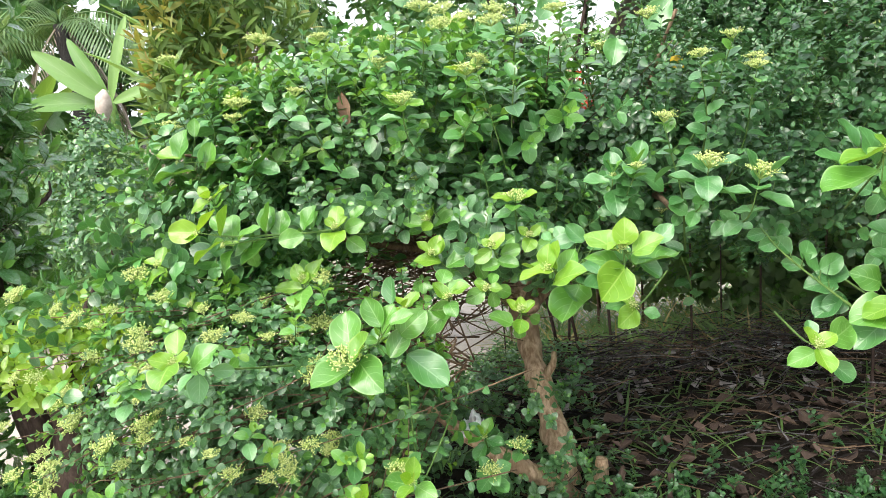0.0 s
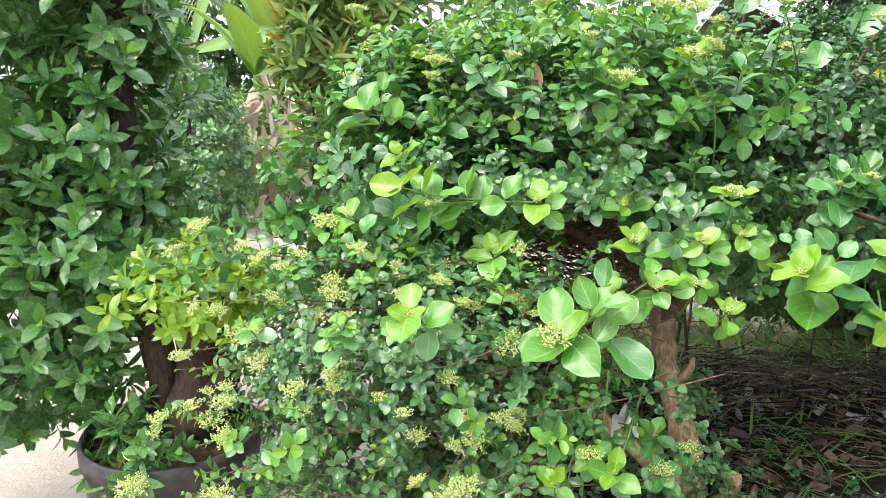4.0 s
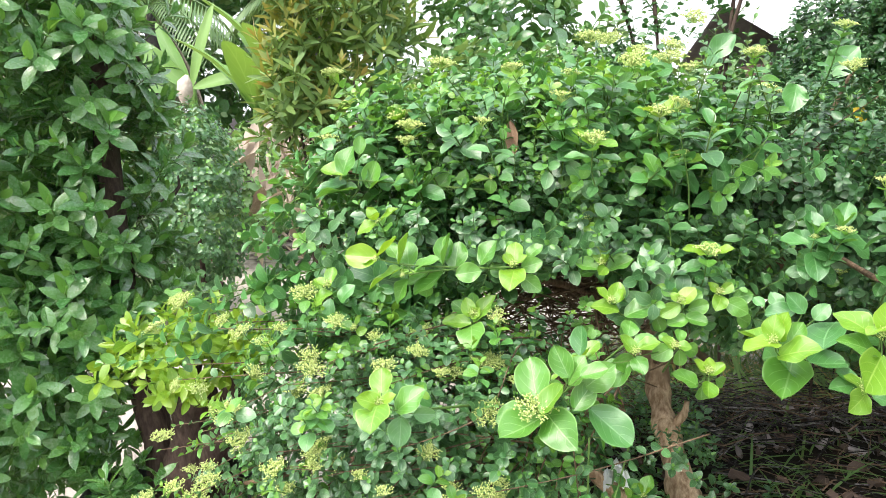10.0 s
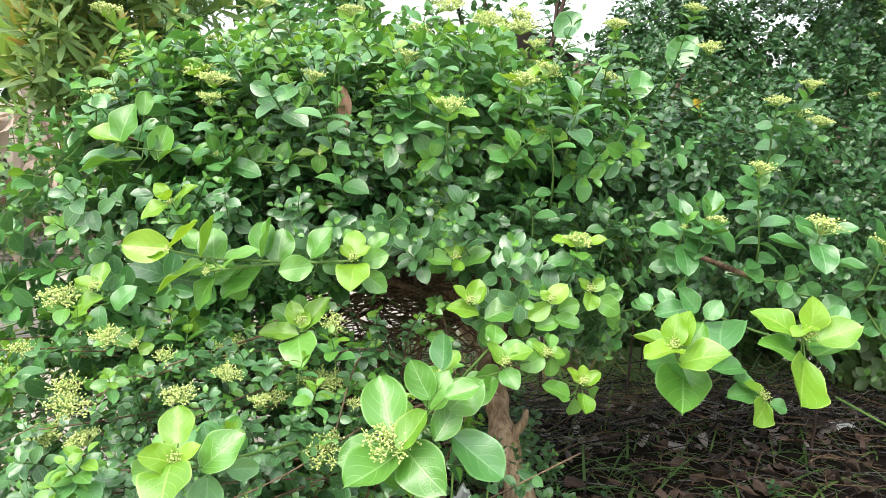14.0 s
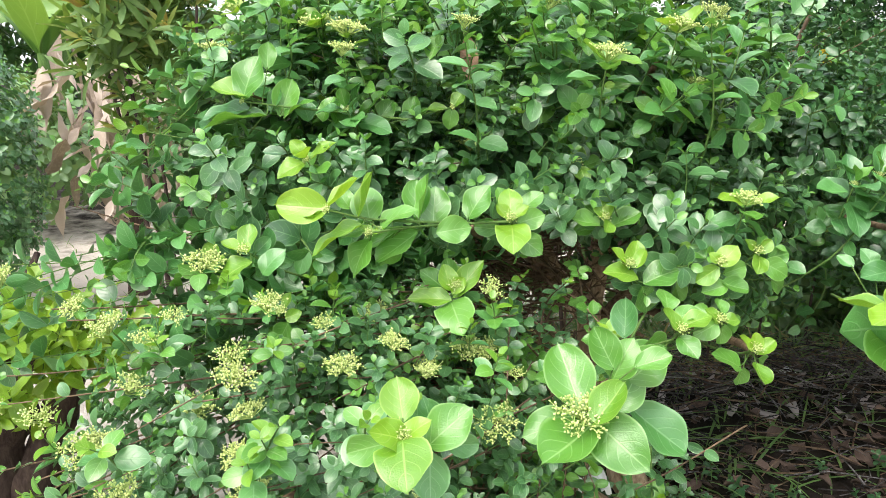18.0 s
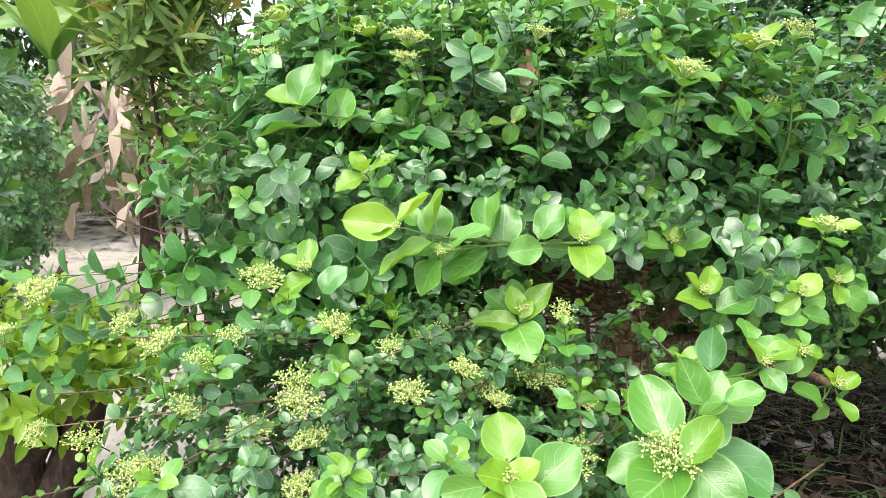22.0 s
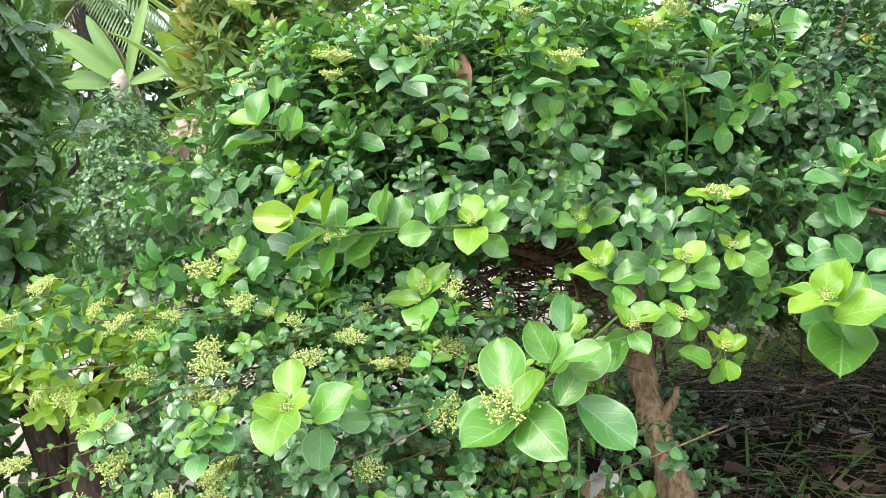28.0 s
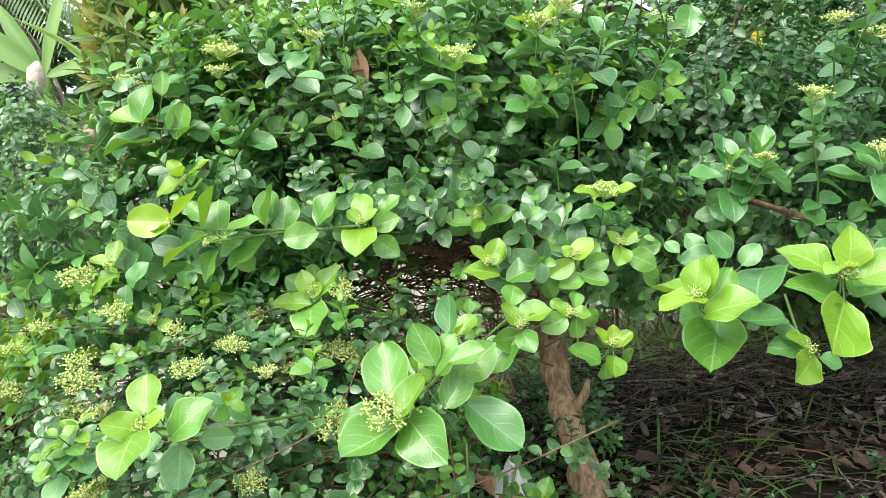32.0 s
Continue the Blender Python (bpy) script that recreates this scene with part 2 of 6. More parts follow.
def ground_material():
    n = Nodes("sandy_ground")
    where = n.add("ShaderNodeTexCoord").outputs["Object"]
    sand = n.mix(n.noise(1.7, 4, 0.6, where), (0.38, 0.33, 0.28), (0.60, 0.55, 0.49))
    sand = n.mix(n.math("MULTIPLY", n.ramp(n.noise(60, 4, 0.7, where), 0.5, 0.75), 0.5), sand, (0.26, 0.21, 0.17))
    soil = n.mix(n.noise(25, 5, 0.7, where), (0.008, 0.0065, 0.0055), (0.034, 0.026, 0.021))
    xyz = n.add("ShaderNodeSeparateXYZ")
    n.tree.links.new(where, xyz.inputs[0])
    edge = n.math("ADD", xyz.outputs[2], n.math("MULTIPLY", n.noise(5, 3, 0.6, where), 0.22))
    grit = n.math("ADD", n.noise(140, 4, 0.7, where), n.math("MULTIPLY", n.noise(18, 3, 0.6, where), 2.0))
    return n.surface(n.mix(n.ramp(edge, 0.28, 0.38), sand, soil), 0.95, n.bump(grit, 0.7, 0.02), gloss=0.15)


SOIL = ground_material()


def plain(name, a, b, scale, rough, strength=0.4, gloss=0.4):
    n = Nodes(name)
    fine = n.noise(scale, 4, 0.6)
    return n.surface(n.mix(n.ramp(fine, 0.3, 0.7), a, b), rough, n.bump(fine, strength, 0.004), gloss=gloss)


WITHERED = plain("withered_blade", (0.36, 0.2, 0.14), (0.55, 0.36, 0.27), 60, 0.7)
RUBBER = plain("black_plastic", (0.018, 0.018, 0.02), (0.065, 0.064, 0.066), 14, 0.48)
POT_SOIL = plain("pot_soil", (0.03, 0.022, 0.016), (0.09, 0.065, 0.045), 60, 0.95, 0.9, 0.1)
BAG = plain("white_plastic", (0.72, 0.74, 0.75), (0.85, 0.86, 0.86), 20, 0.35)
BRACT = plain("pale_dry_bract", (0.45, 0.36, 0.30), (0.66, 0.57, 0.50), 9, 0.7)
# brown of wall and fascia, with the shadow under the eave in its colour
EAVE_SHADE = plain("brown_board_eave_shade", (0.10, 0.06, 0.045), (0.20, 0.13, 0.10), 8, 0.7)
GREY_ROOF = plain("grey_roof_sheet", (0.42, 0.43, 0.44), (0.55, 0.56, 0.56), 8, 0.6)


# ---- mesh building ----
def frame_of(axis, normal):
    """A 3 x 3 turn whose y is the axis and whose z leans to the normal."""
    y = np.asarray(axis, float)
    y = y / np.linalg.norm(y)
    z = np.asarray(normal, float) - y * np.dot(normal, y)
    if np.linalg.norm(z) < 1e-4:
        z = np.cross(y, (0.3, 0.5, 0.81))
    z = z / np.linalg.norm(z)
    return np.stack([np.cross(y, z), y, z], 1)


def leaf_shape(along, across, width, belly=0.5, tip=0.06, fold=0.25, droop=0.2, wave=0.0, seed=0, blunt=0.6):
    """A leaf blade of length 1 along +y with its upper side to +z: points, quads and uv."""
    rng = np.random.default_rng(seed)
    ph = rng.uniform(0, 6.28, 3)
    s = 1 - (1 - np.linspace(0, 1, along + 1)) ** 1.3
    power = math.log(0.5) / math.log(belly)
    half = width / 2 * np.sin(np.pi * np.clip(s, 0, 1) ** power) ** blunt
    half = half + width * 0.02
    pull = np.clip((s - 0.82) / 0.18, 0, 1)
    half = half * (1 - 0.3 * pull * (tip > 0.05))
    u = np.linspace(-1, 1, across + 1)
    pts, uv = [], []
    for i, si in enumerate(s):
        for uj in u:
            x = uj * half[i]
            z = fold * abs(x) * (0.4 + 0.6 * abs(uj)) - droop * si * si * 0.5 + wave * math.sin(9 * si + ph[0] + 2 * uj) * abs(uj) * half[i]
            y = si + (tip * (1 - abs(uj)) if i == along else 0)
            pts.append((x, y * (1 - 0.06 * droop), z))
            uv.append((0.5 + uj / 2, si))
    w = across + 1
    quads = [(i * w + j, i * w + j + 1, (i + 1) * w + j + 1, (i + 1) * w + j) for i in range(along) for j in range(across)]
    return np.array(pts), np.array(quads), np.array(uv)


def tube_shape(line, radii, sides=5):
    """A closed tube along a polyline."""
    line = np.asarray(line, float)
    pts, uv = [], []
    k = len(line)
    for i in range(k):
        d = line[min(i + 1, k - 1)] - line[max(i - 1, 0)]
        m = frame_of(d, (0.31, 0.22, 0.92))
        for a in range(sides):
            ang = 2 * math.pi * a / sides
            pts.append(line[i] + radii[i] * (m[:, 0] * math.cos(ang) + m[:, 2] * math.sin(ang)))
            uv.append((a / sides, i / (k - 1)))
    quads = [(i * sides + a, i * sides + (a + 1) % sides, (i + 1) * sides + (a + 1) % sides, (i + 1) * sides + a) for i in range(k - 1) for a in range(sides)]
    if sides == 4:
        quads += [(3, 2, 1, 0), tuple((k - 1) * 4 + a for a in range(4))]
    return np.array(pts), np.array(quads), np.array(uv)


class Mass:
    """Quads gathered from many small shapes, made into one mesh at the end."""

    def __init__(self):
        self.pts, self.quads, self.uv, self.mat, self.count = [], [], [], [], 0

    def add(self, shape, mat=0, turn=None, size=1.0, place=(0, 0, 0)):
        pts, quads, uv = shape
        pts = pts * size
        if turn is not None:
            pts = pts @ np.asarray(turn).T
        self.pts.append(pts + np.asarray(place))
        self.quads.append(quads + self.count)
        self.uv.append(uv)
        self.mat.append(np.full(len(quads), mat) if np.isscalar(mat) else np.asarray(mat))
        self.count += len(pts)

    def shape(self):
        return np.concatenate(self.pts), np.concatenate(self.quads), np.concatenate(self.uv), np.concatenate(self.mat)

    def mesh(self, name, materials, smooth=True):
        pts, quads, uv, mat = self.shape()
        me = bpy.data.meshes.new(name)
        me.vertices.add(len(pts))
        me.vertices.foreach_set("co", pts.astype(np.float32).ravel())
        me.loops.add(quads.size)
        me.loops.foreach_set("vertex_index", quads.astype(np.int32).ravel())
        me.polygons.add(len(quads))
        me.polygons.foreach_set("loop_start", np.arange(0, quads.size, 4, dtype=np.int32))
        me.polygons.foreach_set("material_index", mat.astype(np.int32))
        me.polygons.foreach_set("use_smooth", np.full(len(quads), smooth))
        layer = me.uv_layers.new(name="UVMap")
        layer.data.foreach_set("uv", uv[quads.ravel()].astype(np.float32).ravel())
        for m in materials:
            me.materials.append(m)
        me.update(calc_edges=True)
        me.validate()
        return me


def part(name, mesh, parent, label="", place=None):
    """Links a mesh as one part under a thing or a part."""
    ob = new(name, mesh)
    ob.parent = parent
    if place is not None:
        ob.matrix_basis = place
    if label:
        tagged(ob, label)
    return ob


def thing(name, label, category, at=(0, 0, 0), group="", kind=""):
    """An Empty at the thing's base; its parts are laid out in world places."""
    ob = new(name)
    ob.empty_display_size = 0.1
    ob.location = at
    return tagged(ob, label, category, group, kind)


def under(ob):
    """The matrix that brings world places into a thing's own frame."""
    return Matrix.Translation(-Vector(ob.location))


def curve_line(points, n):
    """A smooth polyline through control points."""
    p = np.asarray(points, float)
    p = np.vstack([2 * p[0] - p[1], p, 2 * p[-1] - p[-2]])
    res = []
    for q in np.linspace(0, len(p) - 3 - 1e-6, n):
        i = int(q)
        t, a, b, c, d = q - i, p[i], p[i + 1], p[i + 2], p[i + 3]
        res.append(0.5 * (2 * b + (c - a) * t + (2 * a - 5 * b + 4 * c - d) * t**2 + (3 * b - a - 3 * c + d) * t**3))
    return np.array(res)


# leaf blades: fine ones for what hangs near, plain ones for the mass
NEAR_BLADES = [leaf_shape(12, 6, w, b, t, f, d, wv, k, 0.62) for k, (w, b, t, f, d, wv) in enumerate([
    (0.76, 0.50, 0.05, 0.30, 0.4, 0.16), (0.68, 0.50, 0.05, 0.45, -0.2, 0.14), (0.80, 0.51, 0.045, 0.24, 0.75, 0.16), (0.70, 0.53, 0.05, 0.55, -0.4, 0.12)])]
MASS_BLADES = [leaf_shape(6, 2, w, b, t, f, d, 0.0, k, 0.58) for k, (w, b, t, f, d) in enumerate([
    (0.66, 0.53, 0.05, 0.4, 0.4), (0.58, 0.51, 0.05, 0.5, 0.1), (0.72, 0.55, 0.04, 0.25, 0.7)])]
NARROW_BLADES = [leaf_shape(4, 2, w, 0.5, 0.12, f, d, 0.0, k) for k, (w, f, d) in enumerate([(0.16, 0.3, 0.3), (0.13, 0.4, 0.15), (0.19, 0.2, 0.45)])]
LONG_BLADES = [leaf_shape(5, 2, w, b, 0.12, f, d, 0.0, k) for k, (w, b, f, d) in enumerate([(0.40, 0.5, 0.3, 0.3), (0.36, 0.48, 0.4, 0.15), (0.44, 0.52, 0.2, 0.45)])]
LANCE_BLADES = [leaf_shape(5, 2, w, 0.5, 0.12, f, d, 0.0, k) for k, (w, f, d) in enumerate([(0.24, 0.3, 0.3), (0.2, 0.4, 0.1), (0.27, 0.2, 0.5)])]
UP = np.array((0.0, 0.0, 1.0))


def pair_leaves(axis, spin, angle):
    """Directions and normals of two opposite leaves at a node."""
    m = frame_of(axis, UP + 0.01)
    res = []
    for a in (spin, spin + math.pi):
        outward = m[:, 0] * math.cos(a) + m[:, 2] * math.sin(a)
        d = m[:, 1] * math.cos(angle) + outward * math.sin(angle)
        nrm = m[:, 1] * math.sin(angle) - outward * math.cos(angle)
        res.append((d, nrm))
    return res


def sprig(seed, blades, pairs, spacing, young=1, rise=0.55, ages=(3, 2, 1, 1)):
    """A leafy shoot end of unit leaf length, growing along +y from the origin. Material 0 is the stem."""
    rng = np.random.default_rng(seed)
    mass = Mass()
    length = spacing * pairs
    bend = rng.uniform(-0.25, 0.25, 2)
    line = np.array([(bend[0] * (s * s) * length, s * length, bend[1] * (s * s) * length) for s in np.linspace(0, 1, 4)])
    mass.add(tube_shape(line, [0.045, 0.04, 0.03, 0.02], 3), 0)
    spin = rng.uniform(0, 3.14)
    for k in range(pairs):
        s = (k + 1) / pairs
        here = np.array((bend[0] * s * s * length, s * length, bend[1] * s * s * length))
        rank = pairs - 1 - k
        size = (0.45, 0.75, 0.95, 1.0, 1.0, 0.95, 0.9)[min(rank, 6)] * rng.uniform(0.85, 1.12)
        ang = radians((38, 58, 70, 76, 80, 82, 84)[min(rank, 6)] + rng.uniform(-9, 9))
        for d, nrm in pair_leaves((bend[0] * s, 1, bend[1] * s), spin + rng.uniform(-0.25, 0.25), ang):
            if rank > 2 and rng.random() < 0.12:
                continue
            roll = rng.normal(0, 0.22, 3)
            mass.add(blades[rng.integers(len(blades))], ages[min(rank, len(ages) - 1)], frame_of(d + roll * 0.5, nrm + roll), size, here + d * 0.06)
        spin += math.pi / 2
    return mass.shape()


def rosette(seed, blades, leaves, spacing, ages=(2, 1, 1), spread=1.0):
    """A twig end of unit leaf length with its leaves crowded in a spiral. Material 0 is the stem."""
    rng = np.random.default_rng(seed)
    mass = Mass()
    mass.add(tube_shape([(0, -0.9, 0.06), (0, -0.2, 0.0), (0, spacing * leaves, 0)], [0.03, 0.028, 0.016], 3), 0)
    for k in range(leaves):
        rank = leaves - 1 - k
        a = 2.4 * k + rng.uniform(-0.3, 0.3)
        ang = radians(min(96, 16 + 13 * rank * spread) + rng.uniform(-9, 9))
        out = np.array((math.cos(a), 0, math.sin(a)))
        d = out * math.sin(ang) + np.array((0, math.cos(ang), 0))
        nrm = np.array((0, math.sin(ang), 0)) - out * math.cos(ang)
        size = (0.55, 0.8, 0.95, 1, 1, 1, 0.95, 0.9)[min(rank, 7)] * rng.uniform(0.88, 1.1)
        roll = rng.normal(0, 0.16, 3)
        mass.add(blades[rng.integers(len(blades))], ages[min(rank, len(ages) - 1)], frame_of(d + roll * 0.4, nrm + roll), size, (0, k * spacing, 0))
    return mass.shape()


def scatter(mass, sprigs, spots, rng):
    """Lays sprigs at spots of (place, direction, leaf length)."""
    for place, d, size in spots:
        pts, quads, uv, mat = sprigs[rng.integers(len(sprigs))]
        mass.add((pts, quads, uv), mat, frame_of(d, UP + rng.normal(0, 0.5, 3)), size, place)


def crown_front(x):
    """How far back the face of the upper crown lies: it recedes behind the upper arm."""
    return 1.6 + 0.55 * max(0.0, -0.1 - x)


def in_hollow(p):
    """The hollow under the upper crown, where the inner twigs lie bare, and a chink through its right half."""
    x, y, z = p
    if -1.0 < x < 0.15 and z > 1.57 and y < crown_front(x):
        return True
    if abs(x + 0.215) < 0.045 and 1.55 < y < 1.95 and 1.72 < z < 1.86:
        return True
    if y > 1.4 and abs(x - 0.195 * y) < 0.04 * y ** 0.6 and abs(z - 1.79 + 0.015 * y) < 0.075 * y ** 0.6:
        return True
    return 1.55 < y < 2.9 and abs(x + 0.12 - 0.06 * (y - 1.5)) < 0.115 * y and abs(z - (1.765 - 0.24 * y)) < 0.05 * y


def dome_spots(rng, n, middle, radii, size, lean=(0, 0, 0.5), front=None, lumps=0.18, inner=0.25, low=-1.0):
    """Places and directions over an uneven ellipsoid's skin and some way into it."""
    middle, radii, res = np.asarray(middle, float), np.asarray(radii, float), []
    while len(res) < n:
        d = rng.normal(0, 1, 3)
        d /= np.linalg.norm(d)
        if d[2] < low or (front is not None and np.dot(d, front) < -0.25 and rng.random() < 0.75):
            continue
        lump = 1 + lumps * (noise.noise(Vector(d * 2.3 + middle)) + 0.6 * noise.noise(Vector(d * 5.1 + middle)))
        depth = 1 - inner * rng.random() ** 1.4
        place = middle + d * radii * lump * depth
        if in_hollow(place):
            continue
        grow = d / radii
        grow = grow / np.linalg.norm(grow) + np.asarray(lean) + rng.normal(0, 0.35, 3)
        res.append((place, grow, size * rng.uniform(0.75, 1.25)))
    return res


# ---- ground: pale sand, with a litter-covered mound behind the shrub ----
def ground_height(x, y):
    near, back = 0.5 + 0.5 * math.tanh((x + 0.62) / 0.2), 0.5 + 0.5 * math.tanh((x + 0.05) / 0.3)
    mound = (0.46 * near * math.exp(-(((y - 1.95) / 0.85) ** 2)) + 0.36 * back * math.exp(-(((y - 3.0) / 0.75) ** 2))) * math.exp(-((max(0.0, x - 1.6) / 2.0) ** 2))
    far = 0.25 * min(1.0, max(0.0, (y - 5) / 6))
    rough = 0.035 * noise.noise(Vector((x * 2.1, y * 2.1, 0.3))) + 0.018 * noise.noise(Vector((x * 9, y * 9, 1.3)))
    return 0.1 + mound + far + rough * (1 if abs(x) + abs(y) < 16 else 0)


def build_ground():
    def steps(low, high, fine, ends):
        core = list(np.arange(low, high + 1e-6, fine))
        return [-e for e in reversed(ends)] + core + list(ends)

    xs, ys = steps(-3.0, 3.0, 0.06, [4, 6, 9, 14, 25, 60, 200, 900]), steps(-1.0, 5.0, 0.06, [6.5, 9, 13, 20, 40, 100, 300, 900])
    pts = np.array([(x, y, ground_height(x, y)) for y in ys for x in xs])
    w = len(xs)
    quads = np.array([(j * w + i, j * w + i + 1, (j + 1) * w + i + 1, (j + 1) * w + i) for j in range(len(ys) - 1) for i in range(w - 1)])
    m = Mass()
    m.add((pts, quads, pts[:, :2] * 0.1))
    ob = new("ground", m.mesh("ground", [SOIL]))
    return tagged(ob, "pale sandy ground with dark soil on a low mound", "ground", kind="structure")


ground = build_ground()


def on_ground(x, y, lift=0.0):
    return np.array((x, y, ground_height(x, y) + lift))


# ---- the flowering shrub: trunk, limbs and branches ----
shrub = thing("flowering_shrub", "broad glossy green flowering shrub on a tan gnarled trunk", "shrub", on_ground(0.27, 1.86))
TO_SHRUB = under(shrub)
SHRUB_MATS = [STEM, SMALL, FRESH, YOUNG, MATURE, TWIG, HEDGE_AND_SHADE]


def limb(name, points, r0, r1, material=BARK, parent=shrub, sides=10, n=16, knots=0.18, flare=0.0, label="", seed=0):
    """A tapering, knotty limb as a part."""
    line = curve_line(points, n)
    radii = [(r0 + (r1 - r0) * s) * (1 + knots * noise.noise(Vector((s * 6, seed * 3.1, 0.5)))) + flare * max(0, 1 - s * 6) ** 2 for s in np.linspace(0, 1, n)]
    line, radii = np.vstack([line, line[-1] + (line[-1] - line[-2]) * 0.05]), [*radii, radii[-1] * 0.05]
    m = Mass()
    pts, quads, uv = tube_shape(line, radii, sides)
    wob = np.array([noise.noise(Vector(p * 17)) + 0.5 * noise.noise(Vector(p * 41)) for p in pts])[:, None]
    mid = np.repeat(line, sides, 0)
    m.add((pts + (pts - mid) * wob * 0.28, quads, uv))
    ob = part(name, m.mesh(name, [material]), parent, label)
    ob.matrix_basis = under(parent if parent.type == "EMPTY" else parent.parent) if parent.type == "EMPTY" else Matrix()
    return ob


trunk = limb("trunk", [(0.32, 1.90, 0.48), (0.29, 1.93, 0.6), (0.25, 2.02, 0.76), (0.22, 2.11, 0.9), (0.205, 2.16, 1.02), (0.185, 2.18, 1.14)], 0.043, 0.034, flare=0.035, n=44, knots=0.35, sides=22, label="tan gnarled trunk with flaking bark")
limb("limb", [(0.31, 1.89, 0.54), (0.22, 1.80, 0.67), (0.107, 1.71, 0.796), (-0.031, 1.668, 0.926), (-0.145, 1.627, 1.056), (-0.233, 1.58, 1.15)], 0.024, 0.015, n=22, knots=0.5, sides=12, seed=1)
limb("limb", [(0.19, 2.17, 1.1), (0.10, 2.24, 1.22), (0.0, 2.3, 1.38), (-0.18, 2.3, 1.55)], 0.038, 0.018, seed=2)
limb("limb", [(0.19, 2.17, 1.1), (0.23, 2.22, 1.27), (0.3, 2.25, 1.5), (0.42, 2.3, 1.85)], 0.034, 0.015, seed=3)
limb("limb", [(0.2, 2.16, 1.07), (0.4, 2.2, 1.25), (0.6, 2.16, 1.4), (0.8, 2.1, 1.54)], 0.022, 0.01, TWIG, seed=4)
limb("stub", [(0.31, 1.90, 0.54), (0.36, 1.87, 0.62), (0.37, 1.86, 0.70)], 0.028, 0.02, n=8, seed=5)
limb("stub", [(0.235, 2.08, 0.87), (0.27, 2.06, 0.93), (0.277, 2.06, 0.97)], 0.015, 0.009, n=7, seed=6)
for k, pts in enumerate([
    [(0.1, 2.2, 1.22), (-0.1, 1.95, 1.36), (-0.25, 1.7, 1.45), (-0.3, 1.55, 1.5)],
    [(0.0, 2.3, 1.38), (-0.3, 2.1, 1.55), (-0.55, 1.95, 1.66), (-0.68, 1.8, 1.7)],
    [(-0.233, 1.58, 1.15), (-0.36, 1.5, 1.16), (-0.55, 1.42, 1.12), (-0.85, 1.4, 1.05)],
    [(-0.145, 1.627, 1.056), (-0.28, 1.5, 0.98), (-0.5, 1.4, 0.9), (-0.75, 1.35, 0.85)],
    [(0.3, 2.25, 1.5), (0.2, 2.0, 1.62), (0.1, 1.8, 1.72), (0.05, 1.65, 1.78)],
    [(0.6, 2.16, 1.4), (0.55, 1.85, 1.47), (0.47, 1.45, 1.5)],
    [(0.2, 2.14, 1.07), (0.2, 1.9, 1.22), (0.17, 1.5, 1.3), (0.14, 1.4, 1.32)],
]):
    limb("branch", pts, 0.014, 0.005, TWIG, sides=6, n=12, seed=10 + k)

limb("branch", [(0.42, 2.2, 1.45), (0.55, 2.06, 1.634), (0.61, 2.07, 1.777), (0.65, 2.08, 1.873), (0.70, 2.1, 1.97)], 0.009, 0.005, TWIG, sides=6, n=12, seed=25)

# ---- shoots that hang nearest: every leaf a part ----
BLADE_MESHES = {}


def blade_mesh(kind, material):
    key = (kind, material.name)
    if key not in BLADE_MESHES:
        m = Mass()
        m.add(NEAR_BLADES[kind])
        BLADE_MESHES[key] = m.mesh("leaf", [material])
    return BLADE_MESHES[key]


def flower_head(seed, count, radius, height, open_=1.0):
    """A flat-topped cluster of small buds on forking stalks, growing along +y."""
    rng = np.random.default_rng(seed)
    m = Mass()
    cube = np.array([(x, y, z) for x in (-1, 1) for y in (-1, 1) for z in (-1, 1)], float)
    cube_q = np.array([(0, 1, 3, 2), (4, 6, 7, 5), (0, 4, 5, 1), (2, 3, 7, 6), (0, 2, 6, 4), (1, 5, 7, 3)])
    umbels = max(6, count // 11)
    for k in range(umbels):
        a, r = 2.399 * k + rng.uniform(-0.3, 0.3), radius * math.sqrt((k + 0.4) / umbels) * rng.uniform(0.85, 1.1)
        hub = np.array((math.cos(a) * r, height * (1 - 0.3 * (r / radius) ** 2) * rng.uniform(0.62, 1.0), math.sin(a) * r))
        m.add(tube_shape([(0, 0, 0), hub * 0.55 + (0, -height * 0.02, 0), hub], [0.0012, 0.001, 0.0008], 3), 0)
        for j in range(11):
            p = hub + rng.normal(0, 1, 3) * (0.0052, 0.0022, 0.0052) + (0, 0.003, 0)
            m.add(tube_shape([hub, p], [0.0006, 0.0005], 3), 0)
            s = rng.uniform(0.0006, 0.0012)
            m.add((cube * (s, s * 1.25, s) + rng.normal(0, s * 0.15, (8, 3)), cube_q, np.zeros((8, 2))), 1, frame_of(p + (0, 0.02, 0), (0.2, 0.3, 1)), 1.0, p)
    return m.mesh("inflorescence", [STALK, BUD])


FLOWERS = [flower_head(k, n, r, h) for k, (n, r, h) in enumerate([(250, 0.031, 0.024), (180, 0.026, 0.03), (120, 0.021, 0.02), (60, 0.013, 0.012)])]


def matrix_of(turn, size, place):
    m = Matrix([[*(turn[r] * size), place[r]] for r in range(3)] + [[0, 0, 0, 1]])
    return m


def flower(tip, aim, kind, size=1.0, parent=shrub, label=""):
    ob = part("inflorescence", FLOWERS[kind], parent, label)
    ob.matrix_basis = TO_SHRUB @ matrix_of(frame_of(aim, UP + 0.2), size, np.asarray(tip, float))
    return ob


SHOOT_SEED = [100]


